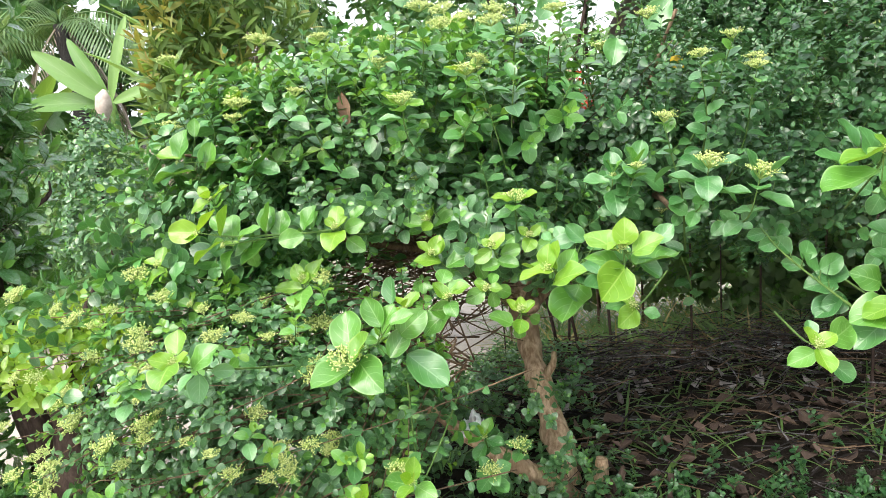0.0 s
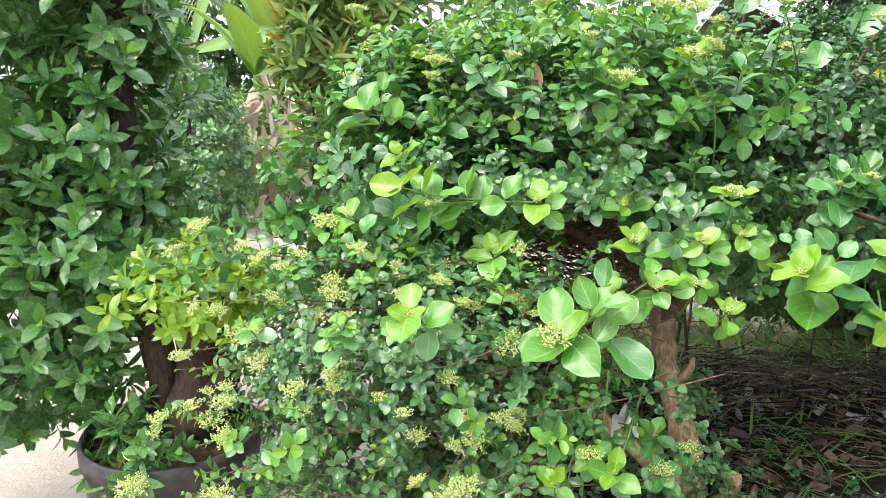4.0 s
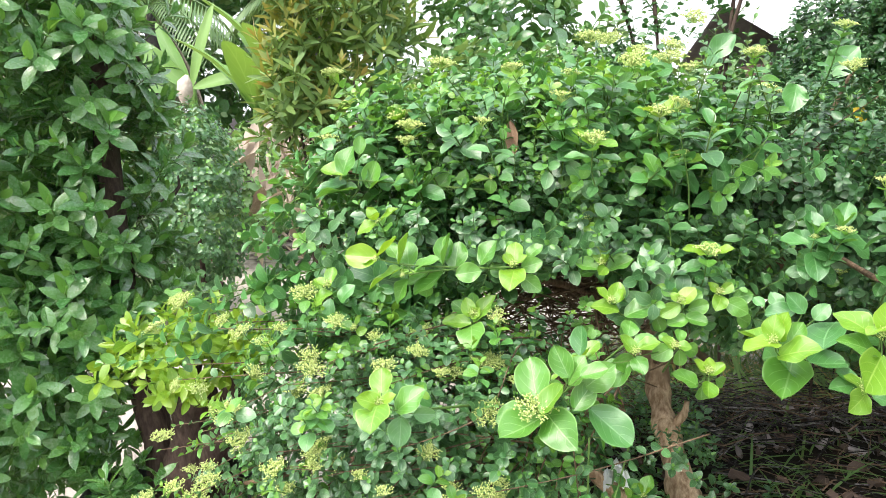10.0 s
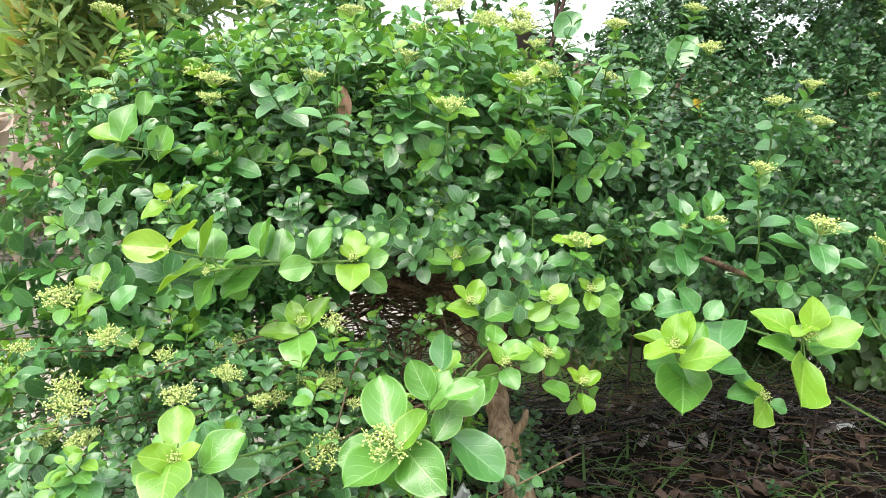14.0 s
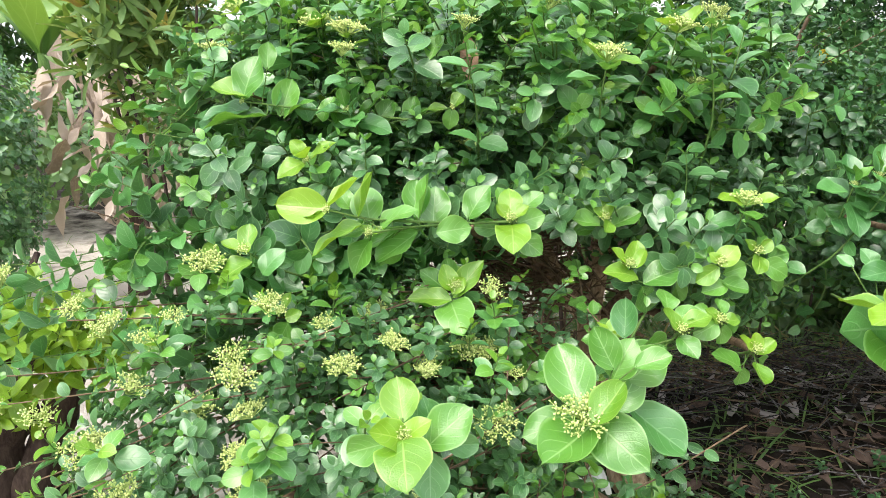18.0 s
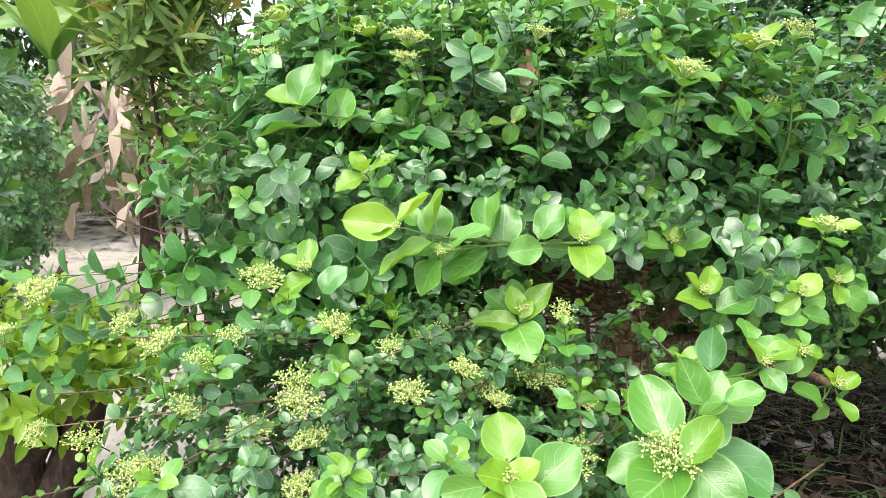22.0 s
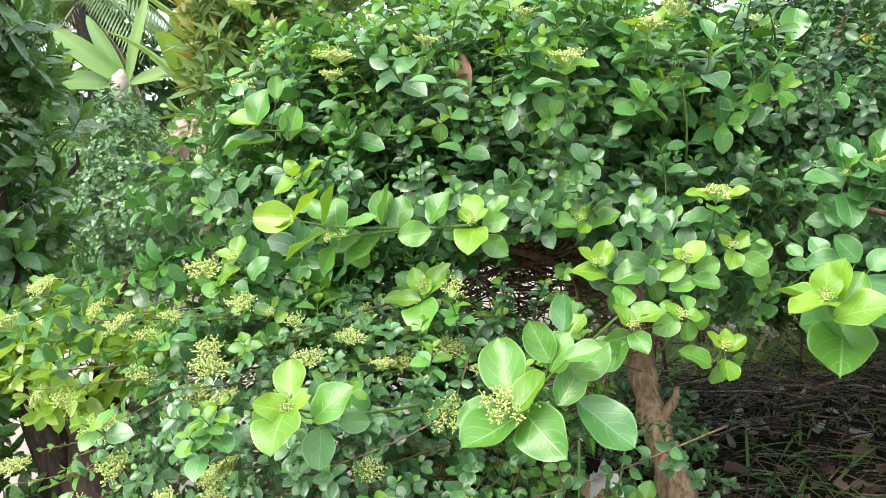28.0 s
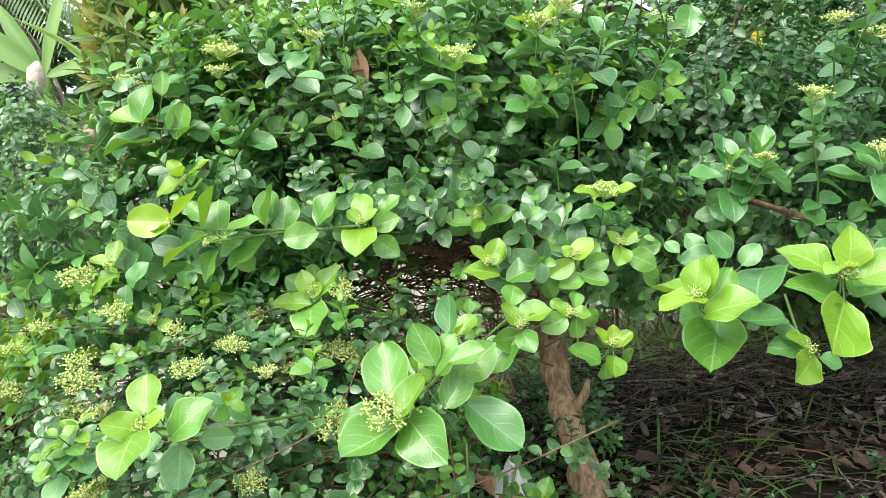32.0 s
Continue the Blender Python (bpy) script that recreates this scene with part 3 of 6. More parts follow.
def shoot(tip, aim, size, pairs=4, bloom=None, back=None, spin=None, gap=0.34, young=2, fresh=1, step=None):
    """A leafy shoot of the shrub: a green stem with opposite pairs of leaves, the youngest at its tip."""
    SHOOT_SEED[0] += 1
    rng = np.random.default_rng(SHOOT_SEED[0])
    tip, aim = np.asarray(tip, float), np.asarray(aim, float) / np.linalg.norm(aim) + (0, 0.12, 0.0 if step else 0.28)
    aim = aim / np.linalg.norm(aim)
    root = tip - aim * (size * gap * pairs + 0.16) if back is None else np.asarray(back, float)
    bow = tip - aim * size * gap * pairs
    line = curve_line([root, (root + bow) / 2 + (0, 0, -0.01), bow, tip], 12)
    m = Mass()
    m.add(tube_shape(line, np.linspace(0.0021, 0.0012, 12), 6))
    stem = part("shoot", m.mesh("shoot", [STEM]), shrub)
    stem.matrix_basis = TO_SHRUB
    spin = rng.uniform(0, 3.14) if spin is None else spin
    for k in range(0 if bloom is None else 1, pairs):
        here = tip - aim * size * gap * (0.25 * k + 0.3 * k * k / max(1, pairs - 1) * 1.6) * 0.75
        rank, grow = k, aim
        if step:
            path = curve_line([root, (root + bow) / 2 + (0, 0, -0.01), bow, tip], 60)[::-1]
            run = np.r_[0, np.cumsum(np.linalg.norm(np.diff(path, axis=0), axis=1))]
            i = min(58, int(np.searchsorted(run, k * step)))
            here, grow = path[i], (path[i] - path[i + 1]) / (np.linalg.norm(path[i] - path[i + 1]) + 1e-9)
        long = size * ((0.85, 1.0, 1.0, 1.0, 0.95, 0.9, 0.9) if step else (0.6, 0.88, 1.0, 1.0, 0.95, 0.9, 0.9))[min(rank, 6)] * rng.uniform(0.92, 1.08)
        ang = radians(((38, 52, 60, 66, 70, 72, 74) if step else (26, 54, 78, 92, 98, 98, 96))[min(rank, 6)] + rng.uniform(-8, 8))
        mat = TIP if rank < min(young, 2) - (0 if SHOOT_SEED[0] % 2 else 1) or (rank == 0 and young > 0) else YOUNG if rank < young else FRESH if rank < young + fresh else MATURE
        for d, nrm in pair_leaves(grow, spin + rng.uniform(-0.2, 0.2), ang):
            tilt = rng.normal(0, 0.12, 3)
            turn = frame_of(d + tilt + (0, 0, -0.05 * rank), nrm * (0.35 if step else 1) + tilt + ((0, -0.75, 0.6) if step else (0, 0, 0.25)))
            leaf = part("leaf", blade_mesh(int(rng.integers(4)), mat), stem)
            leaf.matrix_basis = matrix_of(turn, long, here + d * 0.006)
        spin += math.pi / 2
    for k in range(0 if step else 4):
        i = 2 + 2 * k
        grow = line[i + 1] - line[i]
        for d, nrm in pair_leaves(grow / np.linalg.norm(grow), spin, radians(72 + rng.uniform(-12, 12))):
            tilt = rng.normal(0, 0.2, 3)
            leaf = part("leaf", blade_mesh(int(rng.integers(4)), MATURE), stem)
            leaf.matrix_basis = matrix_of(frame_of(d + tilt, nrm + tilt + 0.4 * UP), size * rng.uniform(0.5, 0.75), line[i])
        spin += math.pi / 2
    if bloom is not None:
        head = part("inflorescence", FLOWERS[bloom], stem)
        head.matrix_basis = matrix_of(frame_of(aim + 0.3 * UP, UP + 0.2), 1.0, tip - aim * 0.004)
    else:
        head = part("bud", FLOWERS[3], stem)
        head.matrix_basis = matrix_of(frame_of(aim, UP + 0.2), 0.5, tip - aim * 0.004)
    return stem


def blade_tip(kind):
    """Where a blade's tip lies, in lengths along it and above it."""
    pts = NEAR_BLADES[kind][0]
    return pts[:, 1].max(), pts[-4, 2]


def leaf_shoot(tip, back, bud, leaves):
    """A shoot whose leaves each have their own stalk end, tip and facing."""
    SHOOT_SEED[0] += 1
    rng = np.random.default_rng(SHOOT_SEED[0])
    tip, back = np.asarray(tip, float), np.asarray(back, float)
    middle = np.mean([np.asarray(row[1]) for row in leaves], 0) * 0.6 + (tip + back) / 2 * 0.4 if bud == "small" else tip * 0.72 + back * 0.28 + (0, 0, -0.012)
    line = curve_line([back, middle, tip], 16)
    m = Mass()
    m.add(tube_shape(line, np.linspace(0.0026, 0.0014, 16), 6))
    stem = part("shoot", m.mesh("shoot", [STEM]), shrub)
    stem.matrix_basis = TO_SHRUB
    for material, base, end, facing, *wide in leaves:
        base, d, up = np.asarray(base, float), np.subtract(end, base), np.asarray(facing, float)
        kind = int(rng.integers(4))
        along, above = blade_tip(kind)
        long = np.linalg.norm(d)
        d = d / long
        up = up - d * np.dot(up, d)
        up /= np.linalg.norm(up)
        a = math.atan2(above, along)
        turn = frame_of(d * math.cos(a) - up * math.sin(a), d * math.sin(a) + up * math.cos(a))
        leaf = part("leaf", blade_mesh(kind, material), stem)
        leaf.matrix_basis = matrix_of(turn, long / math.hypot(along, above), base) @ Matrix.Diagonal((wide[0] if wide else 1, 1, 1, 1))
        root = line[np.argmin(np.linalg.norm(line - base, axis=1))]
        if 0.004 < np.linalg.norm(root - base) < 0.09:
            stalk = Mass()
            stalk.add(tube_shape([root, root * 0.4 + base * 0.6 + (0, 0, -0.002), base + d * 0.004], [0.0013, 0.0011, 0.0009], 5))
            part("leaf_stalk", stalk.mesh("leaf_stalk", [STEM]), stem)
    if bud:
        aim = (tip - line[-4]) / np.linalg.norm(tip - line[-4])
        head = part("inflorescence" if bud == "big" else "bud", FLOWERS[0 if bud == "big" else 3], stem)
        head.matrix_basis = matrix_of(frame_of(UP + 0.4 * aim + (0, -0.3, 0) if bud == "big" else aim + 0.5 * UP + (0, -0.5, 0), UP + 0.2), {"big": 1.05, "bud": 0.62, "small": 0.45}[bud], tip + ((0.008, 0.02, -0.014) if bud == "big" else (0, 0, 0)))
    return stem


# the flowering shoot that hangs nearest
leaf_shoot((-0.229, 1.204, 1.327), (0.000, 1.500, 1.360), 'big', [
    (FRESH, (-0.219, 1.232, 1.321), (-0.231, 1.309, 1.388), (-0.26, -0.66, 0.70)),
    (FRESH, (-0.202, 1.226, 1.308), (-0.292, 1.174, 1.282), (-0.11, -0.30, 0.95)),
    (FRESH, (-0.202, 1.226, 1.308), (-0.154, 1.158, 1.271), (-0.46, -0.66, 0.60)),
    (MATURE, (-0.118, 1.300, 1.288), (-0.038, 1.263, 1.226), (0.16, -0.74, 0.65)),
    (FRESH, (-0.232, 1.232, 1.310), (-0.297, 1.238, 1.284), (-0.33, -0.65, 0.68)),
    (YOUNG, (-0.217, 1.202, 1.317), (-0.174, 1.207, 1.373), (-0.68, -0.47, 0.57)),
    (FRESH, (-0.150, 1.270, 1.294), (-0.110, 1.297, 1.344), (-0.06, -0.86, 0.51)),
    (FRESH, (-0.159, 1.274, 1.343), (-0.130, 1.282, 1.401), (-0.54, -0.75, 0.38)),
    (FRESH, (-0.128, 1.291, 1.331), (-0.069, 1.304, 1.375), (-0.11, -0.91, 0.41)),
    (FRESH, (-0.159, 1.272, 1.358), (-0.188, 1.292, 1.417), (-0.13, -0.96, 0.26)),
    (FRESH, (-0.142, 1.251, 1.371), (-0.090, 1.245, 1.388), (-0.32, -0.51, 0.79)),
    (MATURE, (-0.137, 1.297, 1.393), (-0.134, 1.311, 1.450), (-0.60, -0.77, 0.22)),
])
leaf_shoot((-0.477, 1.061, 1.398), (-0.300, 1.420, 1.240), 'bud', [
    (YOUNG, (-0.475, 1.071, 1.406), (-0.479, 1.101, 1.443), (-0.21, -0.77, 0.61), 1.28),
    (TIP, (-0.473, 1.058, 1.392), (-0.512, 1.042, 1.414), (0.58, -0.50, 0.64)),
    (TIP, (-0.478, 1.057, 1.390), (-0.449, 1.057, 1.415), (-0.60, -0.33, 0.73)),
    (YOUNG, (-0.478, 1.051, 1.398), (-0.481, 0.993, 1.377), (-0.20, -0.31, 0.93), 1.14),
    (FRESH, (-0.452, 1.064, 1.381), (-0.404, 1.075, 1.417), (-0.34, -0.68, 0.65)),
    (FRESH, (-0.492, 1.074, 1.382), (-0.530, 1.098, 1.360), (-0.59, -0.79, 0.17)),
    (MATURE, (-0.446, 1.079, 1.368), (-0.448, 1.057, 1.322), (-0.18, -0.89, 0.42), 1.21),
    (MATURE, (-0.428, 1.086, 1.368), (-0.390, 1.093, 1.364), (0.20, -0.92, 0.34)),
    (MATURE, (-0.441, 1.086, 1.381), (-0.452, 1.098, 1.420), (0.22, -0.92, 0.34)),
])
leaf_shoot((-0.343, 1.470, 1.423), (-0.260, 1.680, 1.340), 'bud', [
    (TIP, (-0.351, 1.470, 1.414), (-0.361, 1.487, 1.455), (0.05, -0.85, 0.52), 0.9),
    (TIP, (-0.349, 1.466, 1.411), (-0.329, 1.469, 1.437), (-0.24, -0.93, 0.28)),
    (YOUNG, (-0.344, 1.474, 1.401), (-0.294, 1.485, 1.461), (-0.52, -0.72, 0.45), 0.62),
    (YOUNG, (-0.348, 1.471, 1.398), (-0.417, 1.494, 1.396), (0.05, -0.62, 0.78), 0.66),
    (FRESH, (-0.348, 1.477, 1.394), (-0.342, 1.404, 1.363), (-0.32, -0.40, 0.86)),
    (FRESH, (-0.355, 1.500, 1.408), (-0.394, 1.515, 1.437), (0.13, -0.81, 0.58)),
    (FRESH, (-0.350, 1.494, 1.390), (-0.408, 1.505, 1.386), (-0.16, -0.30, 0.94)),
    (FRESH, (-0.340, 1.510, 1.416), (-0.349, 1.522, 1.456), (-0.16, -0.96, 0.24)),
])
leaf_shoot((-0.258, 1.476, 1.529), (-0.140, 1.760, 1.450), 'bud', [
    (TIP, (-0.256, 1.481, 1.533), (-0.253, 1.513, 1.571), (-0.17, -0.75, 0.64)),
    (TIP, (-0.258, 1.475, 1.526), (-0.281, 1.485, 1.549), (0.18, -0.83, 0.53)),
    (TIP, (-0.259, 1.475, 1.524), (-0.228, 1.475, 1.549), (-0.57, -0.38, 0.73)),
    (TIP, (-0.255, 1.479, 1.518), (-0.268, 1.416, 1.485), (-0.07, -0.45, 0.89)),
    (FRESH, (-0.270, 1.488, 1.509), (-0.310, 1.509, 1.508), (-0.45, -0.82, 0.36)),
    (FRESH, (-0.242, 1.491, 1.517), (-0.195, 1.493, 1.531), (-0.07, -0.92, 0.38)),
    (FRESH, (-0.239, 1.496, 1.497), (-0.199, 1.481, 1.467), (-0.12, -0.94, 0.31)),
    (FRESH, (-0.253, 1.512, 1.529), (-0.269, 1.525, 1.571), (0.29, -0.88, 0.39)),
    (FRESH, (-0.227, 1.513, 1.534), (-0.194, 1.514, 1.564), (-0.50, -0.64, 0.59)),
])
# the long low arm of large leaves
leaf_shoot((-0.540, 1.423, 1.552), (-0.318, 1.465, 1.523), 'small', [
    (TIP, (-0.537, 1.435, 1.552), (-0.616, 1.451, 1.555), (-0.17, -0.92, 0.35)),
    (YOUNG, (-0.543, 1.442, 1.547), (-0.582, 1.446, 1.532), (-0.37, -0.03, 0.93)),
    (TIP, (-0.543, 1.429, 1.554), (-0.496, 1.431, 1.598), (-0.67, 0.01, 0.74)),
    (YOUNG, (-0.497, 1.435, 1.538), (-0.475, 1.448, 1.606), (-0.95, -0.03, 0.31)),
    (FRESH, (-0.478, 1.456, 1.526), (-0.484, 1.497, 1.576), (-0.21, -0.77, 0.60)),
    (YOUNG, (-0.491, 1.432, 1.529), (-0.565, 1.434, 1.481), (-0.54, -0.03, 0.84)),
    (FRESH, (-0.468, 1.450, 1.520), (-0.524, 1.457, 1.502), (-0.32, -0.21, 0.92)),
    (FRESH, (-0.478, 1.444, 1.504), (-0.504, 1.436, 1.451), (-0.68, -0.60, 0.42)),
    (FRESH, (-0.405, 1.452, 1.516), (-0.472, 1.452, 1.466), (-0.53, -0.45, 0.71)),
])
leaf_shoot((-0.482, 1.405, 1.523), (-0.257, 1.474, 1.524), 'small', [
    (FRESH, (-0.465, 1.441, 1.523), (-0.409, 1.437, 1.551), (-0.44, -0.24, 0.87)),
    (FRESH, (-0.407, 1.468, 1.531), (-0.404, 1.506, 1.586), (-0.17, -0.80, 0.58)),
    (FRESH, (-0.406, 1.452, 1.533), (-0.390, 1.466, 1.602), (-0.97, -0.06, 0.23)),
    (FRESH, (-0.382, 1.466, 1.518), (-0.374, 1.502, 1.576), (-0.16, -0.83, 0.53)),
    (FRESH, (-0.380, 1.450, 1.512), (-0.323, 1.457, 1.519), (0.08, -0.92, 0.39)),
    (FRESH, (-0.328, 1.469, 1.529), (-0.293, 1.475, 1.582), (-0.59, -0.66, 0.47)),
    (FRESH, (-0.313, 1.486, 1.524), (-0.293, 1.493, 1.567), (-0.76, -0.49, 0.42)),
    (TIP, (-0.474, 1.434, 1.517), (-0.497, 1.440, 1.524), (0.14, -0.49, 0.86)),
    (TIP, (-0.476, 1.433, 1.515), (-0.458, 1.432, 1.524), (-0.41, -0.47, 0.78)),
    (FRESH, (-0.438, 1.473, 1.513), (-0.489, 1.476, 1.483), (-0.46, -0.48, 0.75)),
    (FRESH, (-0.447, 1.469, 1.502), (-0.445, 1.485, 1.453), (-0.19, -0.93, -0.32)),
    (FRESH, (-0.506, 1.479, 1.543), (-0.530, 1.492, 1.575), (0.20, -0.85, 0.49)),
])
leaf_shoot((-0.060, 1.568, 1.510), (0.000, 1.820, 1.420), 'bud', [
    (YOUNG, (-0.060, 1.568, 1.508), (-0.065, 1.593, 1.551), (-0.08, -0.87, 0.49)),
    (TIP, (-0.058, 1.564, 1.511), (-0.050, 1.569, 1.538), (-0.77, -0.54, 0.33)),
    (FRESH, (-0.062, 1.572, 1.498), (-0.122, 1.578, 1.508), (0.08, -0.60, 0.80)),
    (FRESH, (-0.050, 1.571, 1.493), (0.011, 1.572, 1.520), (-0.35, -0.50, 0.79)),
    (YOUNG, (-0.053, 1.563, 1.505), (-0.073, 1.531, 1.491), (0.39, -0.57, 0.73)),
    (FRESH, (-0.037, 1.594, 1.491), (-0.001, 1.600, 1.533), (-0.59, -0.56, 0.59)),
    (FRESH, (-0.069, 1.591, 1.490), (-0.109, 1.591, 1.477), (-0.21, -0.75, 0.63)),
    (FRESH, (-0.058, 1.603, 1.504), (-0.090, 1.610, 1.532), (-0.00, -0.97, 0.26)),
])
leaf_shoot((-0.054, 1.470, 1.452), (0.060, 1.640, 1.320), 'bud', [
    (TIP, (-0.051, 1.469, 1.446), (-0.034, 1.489, 1.489), (-0.01, -0.91, 0.42)),
    (TIP, (-0.058, 1.468, 1.451), (-0.087, 1.476, 1.479), (0.53, -0.53, 0.66)),
    (TIP, (-0.044, 1.466, 1.446), (-0.028, 1.471, 1.478), (-0.71, -0.55, 0.44)),
    (YOUNG, (-0.037, 1.469, 1.429), (-0.098, 1.475, 1.438), (0.09, -0.45, 0.89)),
    (FRESH, (-0.026, 1.470, 1.418), (0.040, 1.470, 1.443), (-0.30, -0.53, 0.79)),
    (FRESH, (-0.022, 1.481, 1.411), (-0.004, 1.489, 1.360), (0.11, -0.99, -0.13)),
    (FRESH, (0.049, 1.486, 1.464), (0.021, 1.507, 1.440), (-0.57, -0.82, -0.05)),
    (YOUNG, (0.039, 1.484, 1.477), (0.062, 1.483, 1.479), (-0.10, -0.70, 0.70)),
    (FRESH, (0.041, 1.488, 1.419), (0.058, 1.492, 1.376), (0.09, -0.99, -0.06)),
    (FRESH, (-0.015, 1.497, 1.421), (0.006, 1.526, 1.447), (0.19, -0.73, 0.66)),
])
leaf_shoot((0.074, 1.418, 1.468), (0.140, 1.640, 1.340), 'bud', [
    (TIP, (0.073, 1.416, 1.461), (0.104, 1.421, 1.494), (-0.46, -0.71, 0.53)),
    (TIP, (0.070, 1.416, 1.468), (0.054, 1.420, 1.483), (-0.00, -0.97, 0.25)),
    (YOUNG, (0.074, 1.418, 1.459), (0.033, 1.416, 1.434), (-0.12, -0.96, 0.27)),
    (FRESH, (0.082, 1.419, 1.434), (0.130, 1.413, 1.421), (0.11, -0.71, 0.69)),
    (FRESH, (0.093, 1.417, 1.430), (0.047, 1.418, 1.417), (-0.20, -0.69, 0.69)),
    (FRESH, (0.091, 1.432, 1.443), (0.138, 1.441, 1.454), (0.09, -0.94, 0.34)),
    (FRESH, (0.090, 1.445, 1.457), (0.128, 1.460, 1.475), (0.15, -0.90, 0.41)),
    (FRESH, (0.068, 1.448, 1.466), (0.051, 1.476, 1.480), (-0.41, -0.61, 0.68)),
])
leaf_shoot((0.157, 1.446, 1.477), (0.190, 1.660, 1.360), 'bud', [
    (TIP, (0.153, 1.446, 1.476), (0.135, 1.451, 1.497), (0.36, -0.79, 0.49)),
    (YOUNG, (0.158, 1.445, 1.474), (0.184, 1.448, 1.496), (-0.12, -0.96, 0.25)),
    (YOUNG, (0.163, 1.448, 1.469), (0.143, 1.418, 1.445), (0.21, -0.70, 0.68)),
    (FRESH, (0.171, 1.447, 1.457), (0.217, 1.440, 1.434), (-0.01, -0.96, 0.29)),
    (FRESH, (0.188, 1.461, 1.461), (0.233, 1.465, 1.468), (0.03, -0.95, 0.32)),
    (FRESH, (0.174, 1.469, 1.471), (0.199, 1.483, 1.495), (0.08, -0.89, 0.44)),
    (FRESH, (0.197, 1.453, 1.424), (0.231, 1.469, 1.402), (0.43, -0.90, 0.04)),
])
leaf_shoot((-0.026, 1.340, 1.386), (0.000, 1.520, 1.280), 'bud', [
    (YOUNG, (-0.026, 1.339, 1.381), (-0.056, 1.349, 1.418), (0.47, -0.69, 0.55)),
    (YOUNG, (-0.024, 1.341, 1.390), (0.023, 1.341, 1.406), (-0.32, -0.32, 0.89)),
    (FRESH, (-0.025, 1.362, 1.395), (0.018, 1.362, 1.407), (-0.25, -0.41, 0.88)),
    (FRESH, (-0.026, 1.344, 1.374), (-0.012, 1.307, 1.352), (-0.31, -0.57, 0.76)),
    (FRESH, (-0.038, 1.366, 1.408), (-0.025, 1.406, 1.429), (0.19, -0.51, 0.84)),
    (FRESH, (0.049, 1.366, 1.386), (0.008, 1.364, 1.364), (-0.11, -0.96, 0.27)),
    (FRESH, (-0.067, 1.367, 1.353), (-0.014, 1.396, 1.342), (0.50, -0.83, 0.24)),
    (FRESH, (-0.025, 1.383, 1.343), (-0.087, 1.378, 1.295), (-0.48, -0.56, 0.68)),
])
leaf_shoot((0.054, 1.368, 1.389), (0.080, 1.560, 1.260), 'bud', [
    (YOUNG, (0.055, 1.368, 1.385), (0.029, 1.373, 1.406), (0.34, -0.72, 0.61)),
    (YOUNG, (0.057, 1.368, 1.389), (0.088, 1.366, 1.386), (0.01, -0.62, 0.79)),
    (FRESH, (0.066, 1.379, 1.393), (0.074, 1.410, 1.410), (0.13, -0.49, 0.86)),
    (FRESH, (0.065, 1.372, 1.381), (0.069, 1.382, 1.342), (0.01, -0.97, -0.25)),
    (FRESH, (0.074, 1.381, 1.384), (0.107, 1.395, 1.365), (0.43, -0.90, 0.07)),
    (FRESH, (0.050, 1.389, 1.390), (0.033, 1.410, 1.399), (-0.48, -0.66, 0.58)),
])
leaf_shoot((0.120, 1.364, 1.340), (0.160, 1.600, 1.260), 'bud', [
    (TIP, (0.116, 1.363, 1.335), (0.092, 1.370, 1.362), (0.49, -0.64, 0.59)),
    (TIP, (0.121, 1.367, 1.333), (0.123, 1.373, 1.366), (-0.06, -0.98, 0.19)),
    (TIP, (0.120, 1.361, 1.332), (0.152, 1.363, 1.355), (-0.45, -0.58, 0.68)),
    (FRESH, (0.103, 1.369, 1.306), (0.052, 1.377, 1.330), (0.31, -0.52, 0.80)),
    (YOUNG, (0.121, 1.360, 1.319), (0.108, 1.313, 1.302), (0.22, -0.38, 0.90)),
    (FRESH, (0.139, 1.379, 1.317), (0.162, 1.395, 1.299), (0.53, -0.84, -0.07)),
    (FRESH, (0.114, 1.378, 1.303), (0.118, 1.393, 1.265), (0.01, -0.93, -0.37)),
])
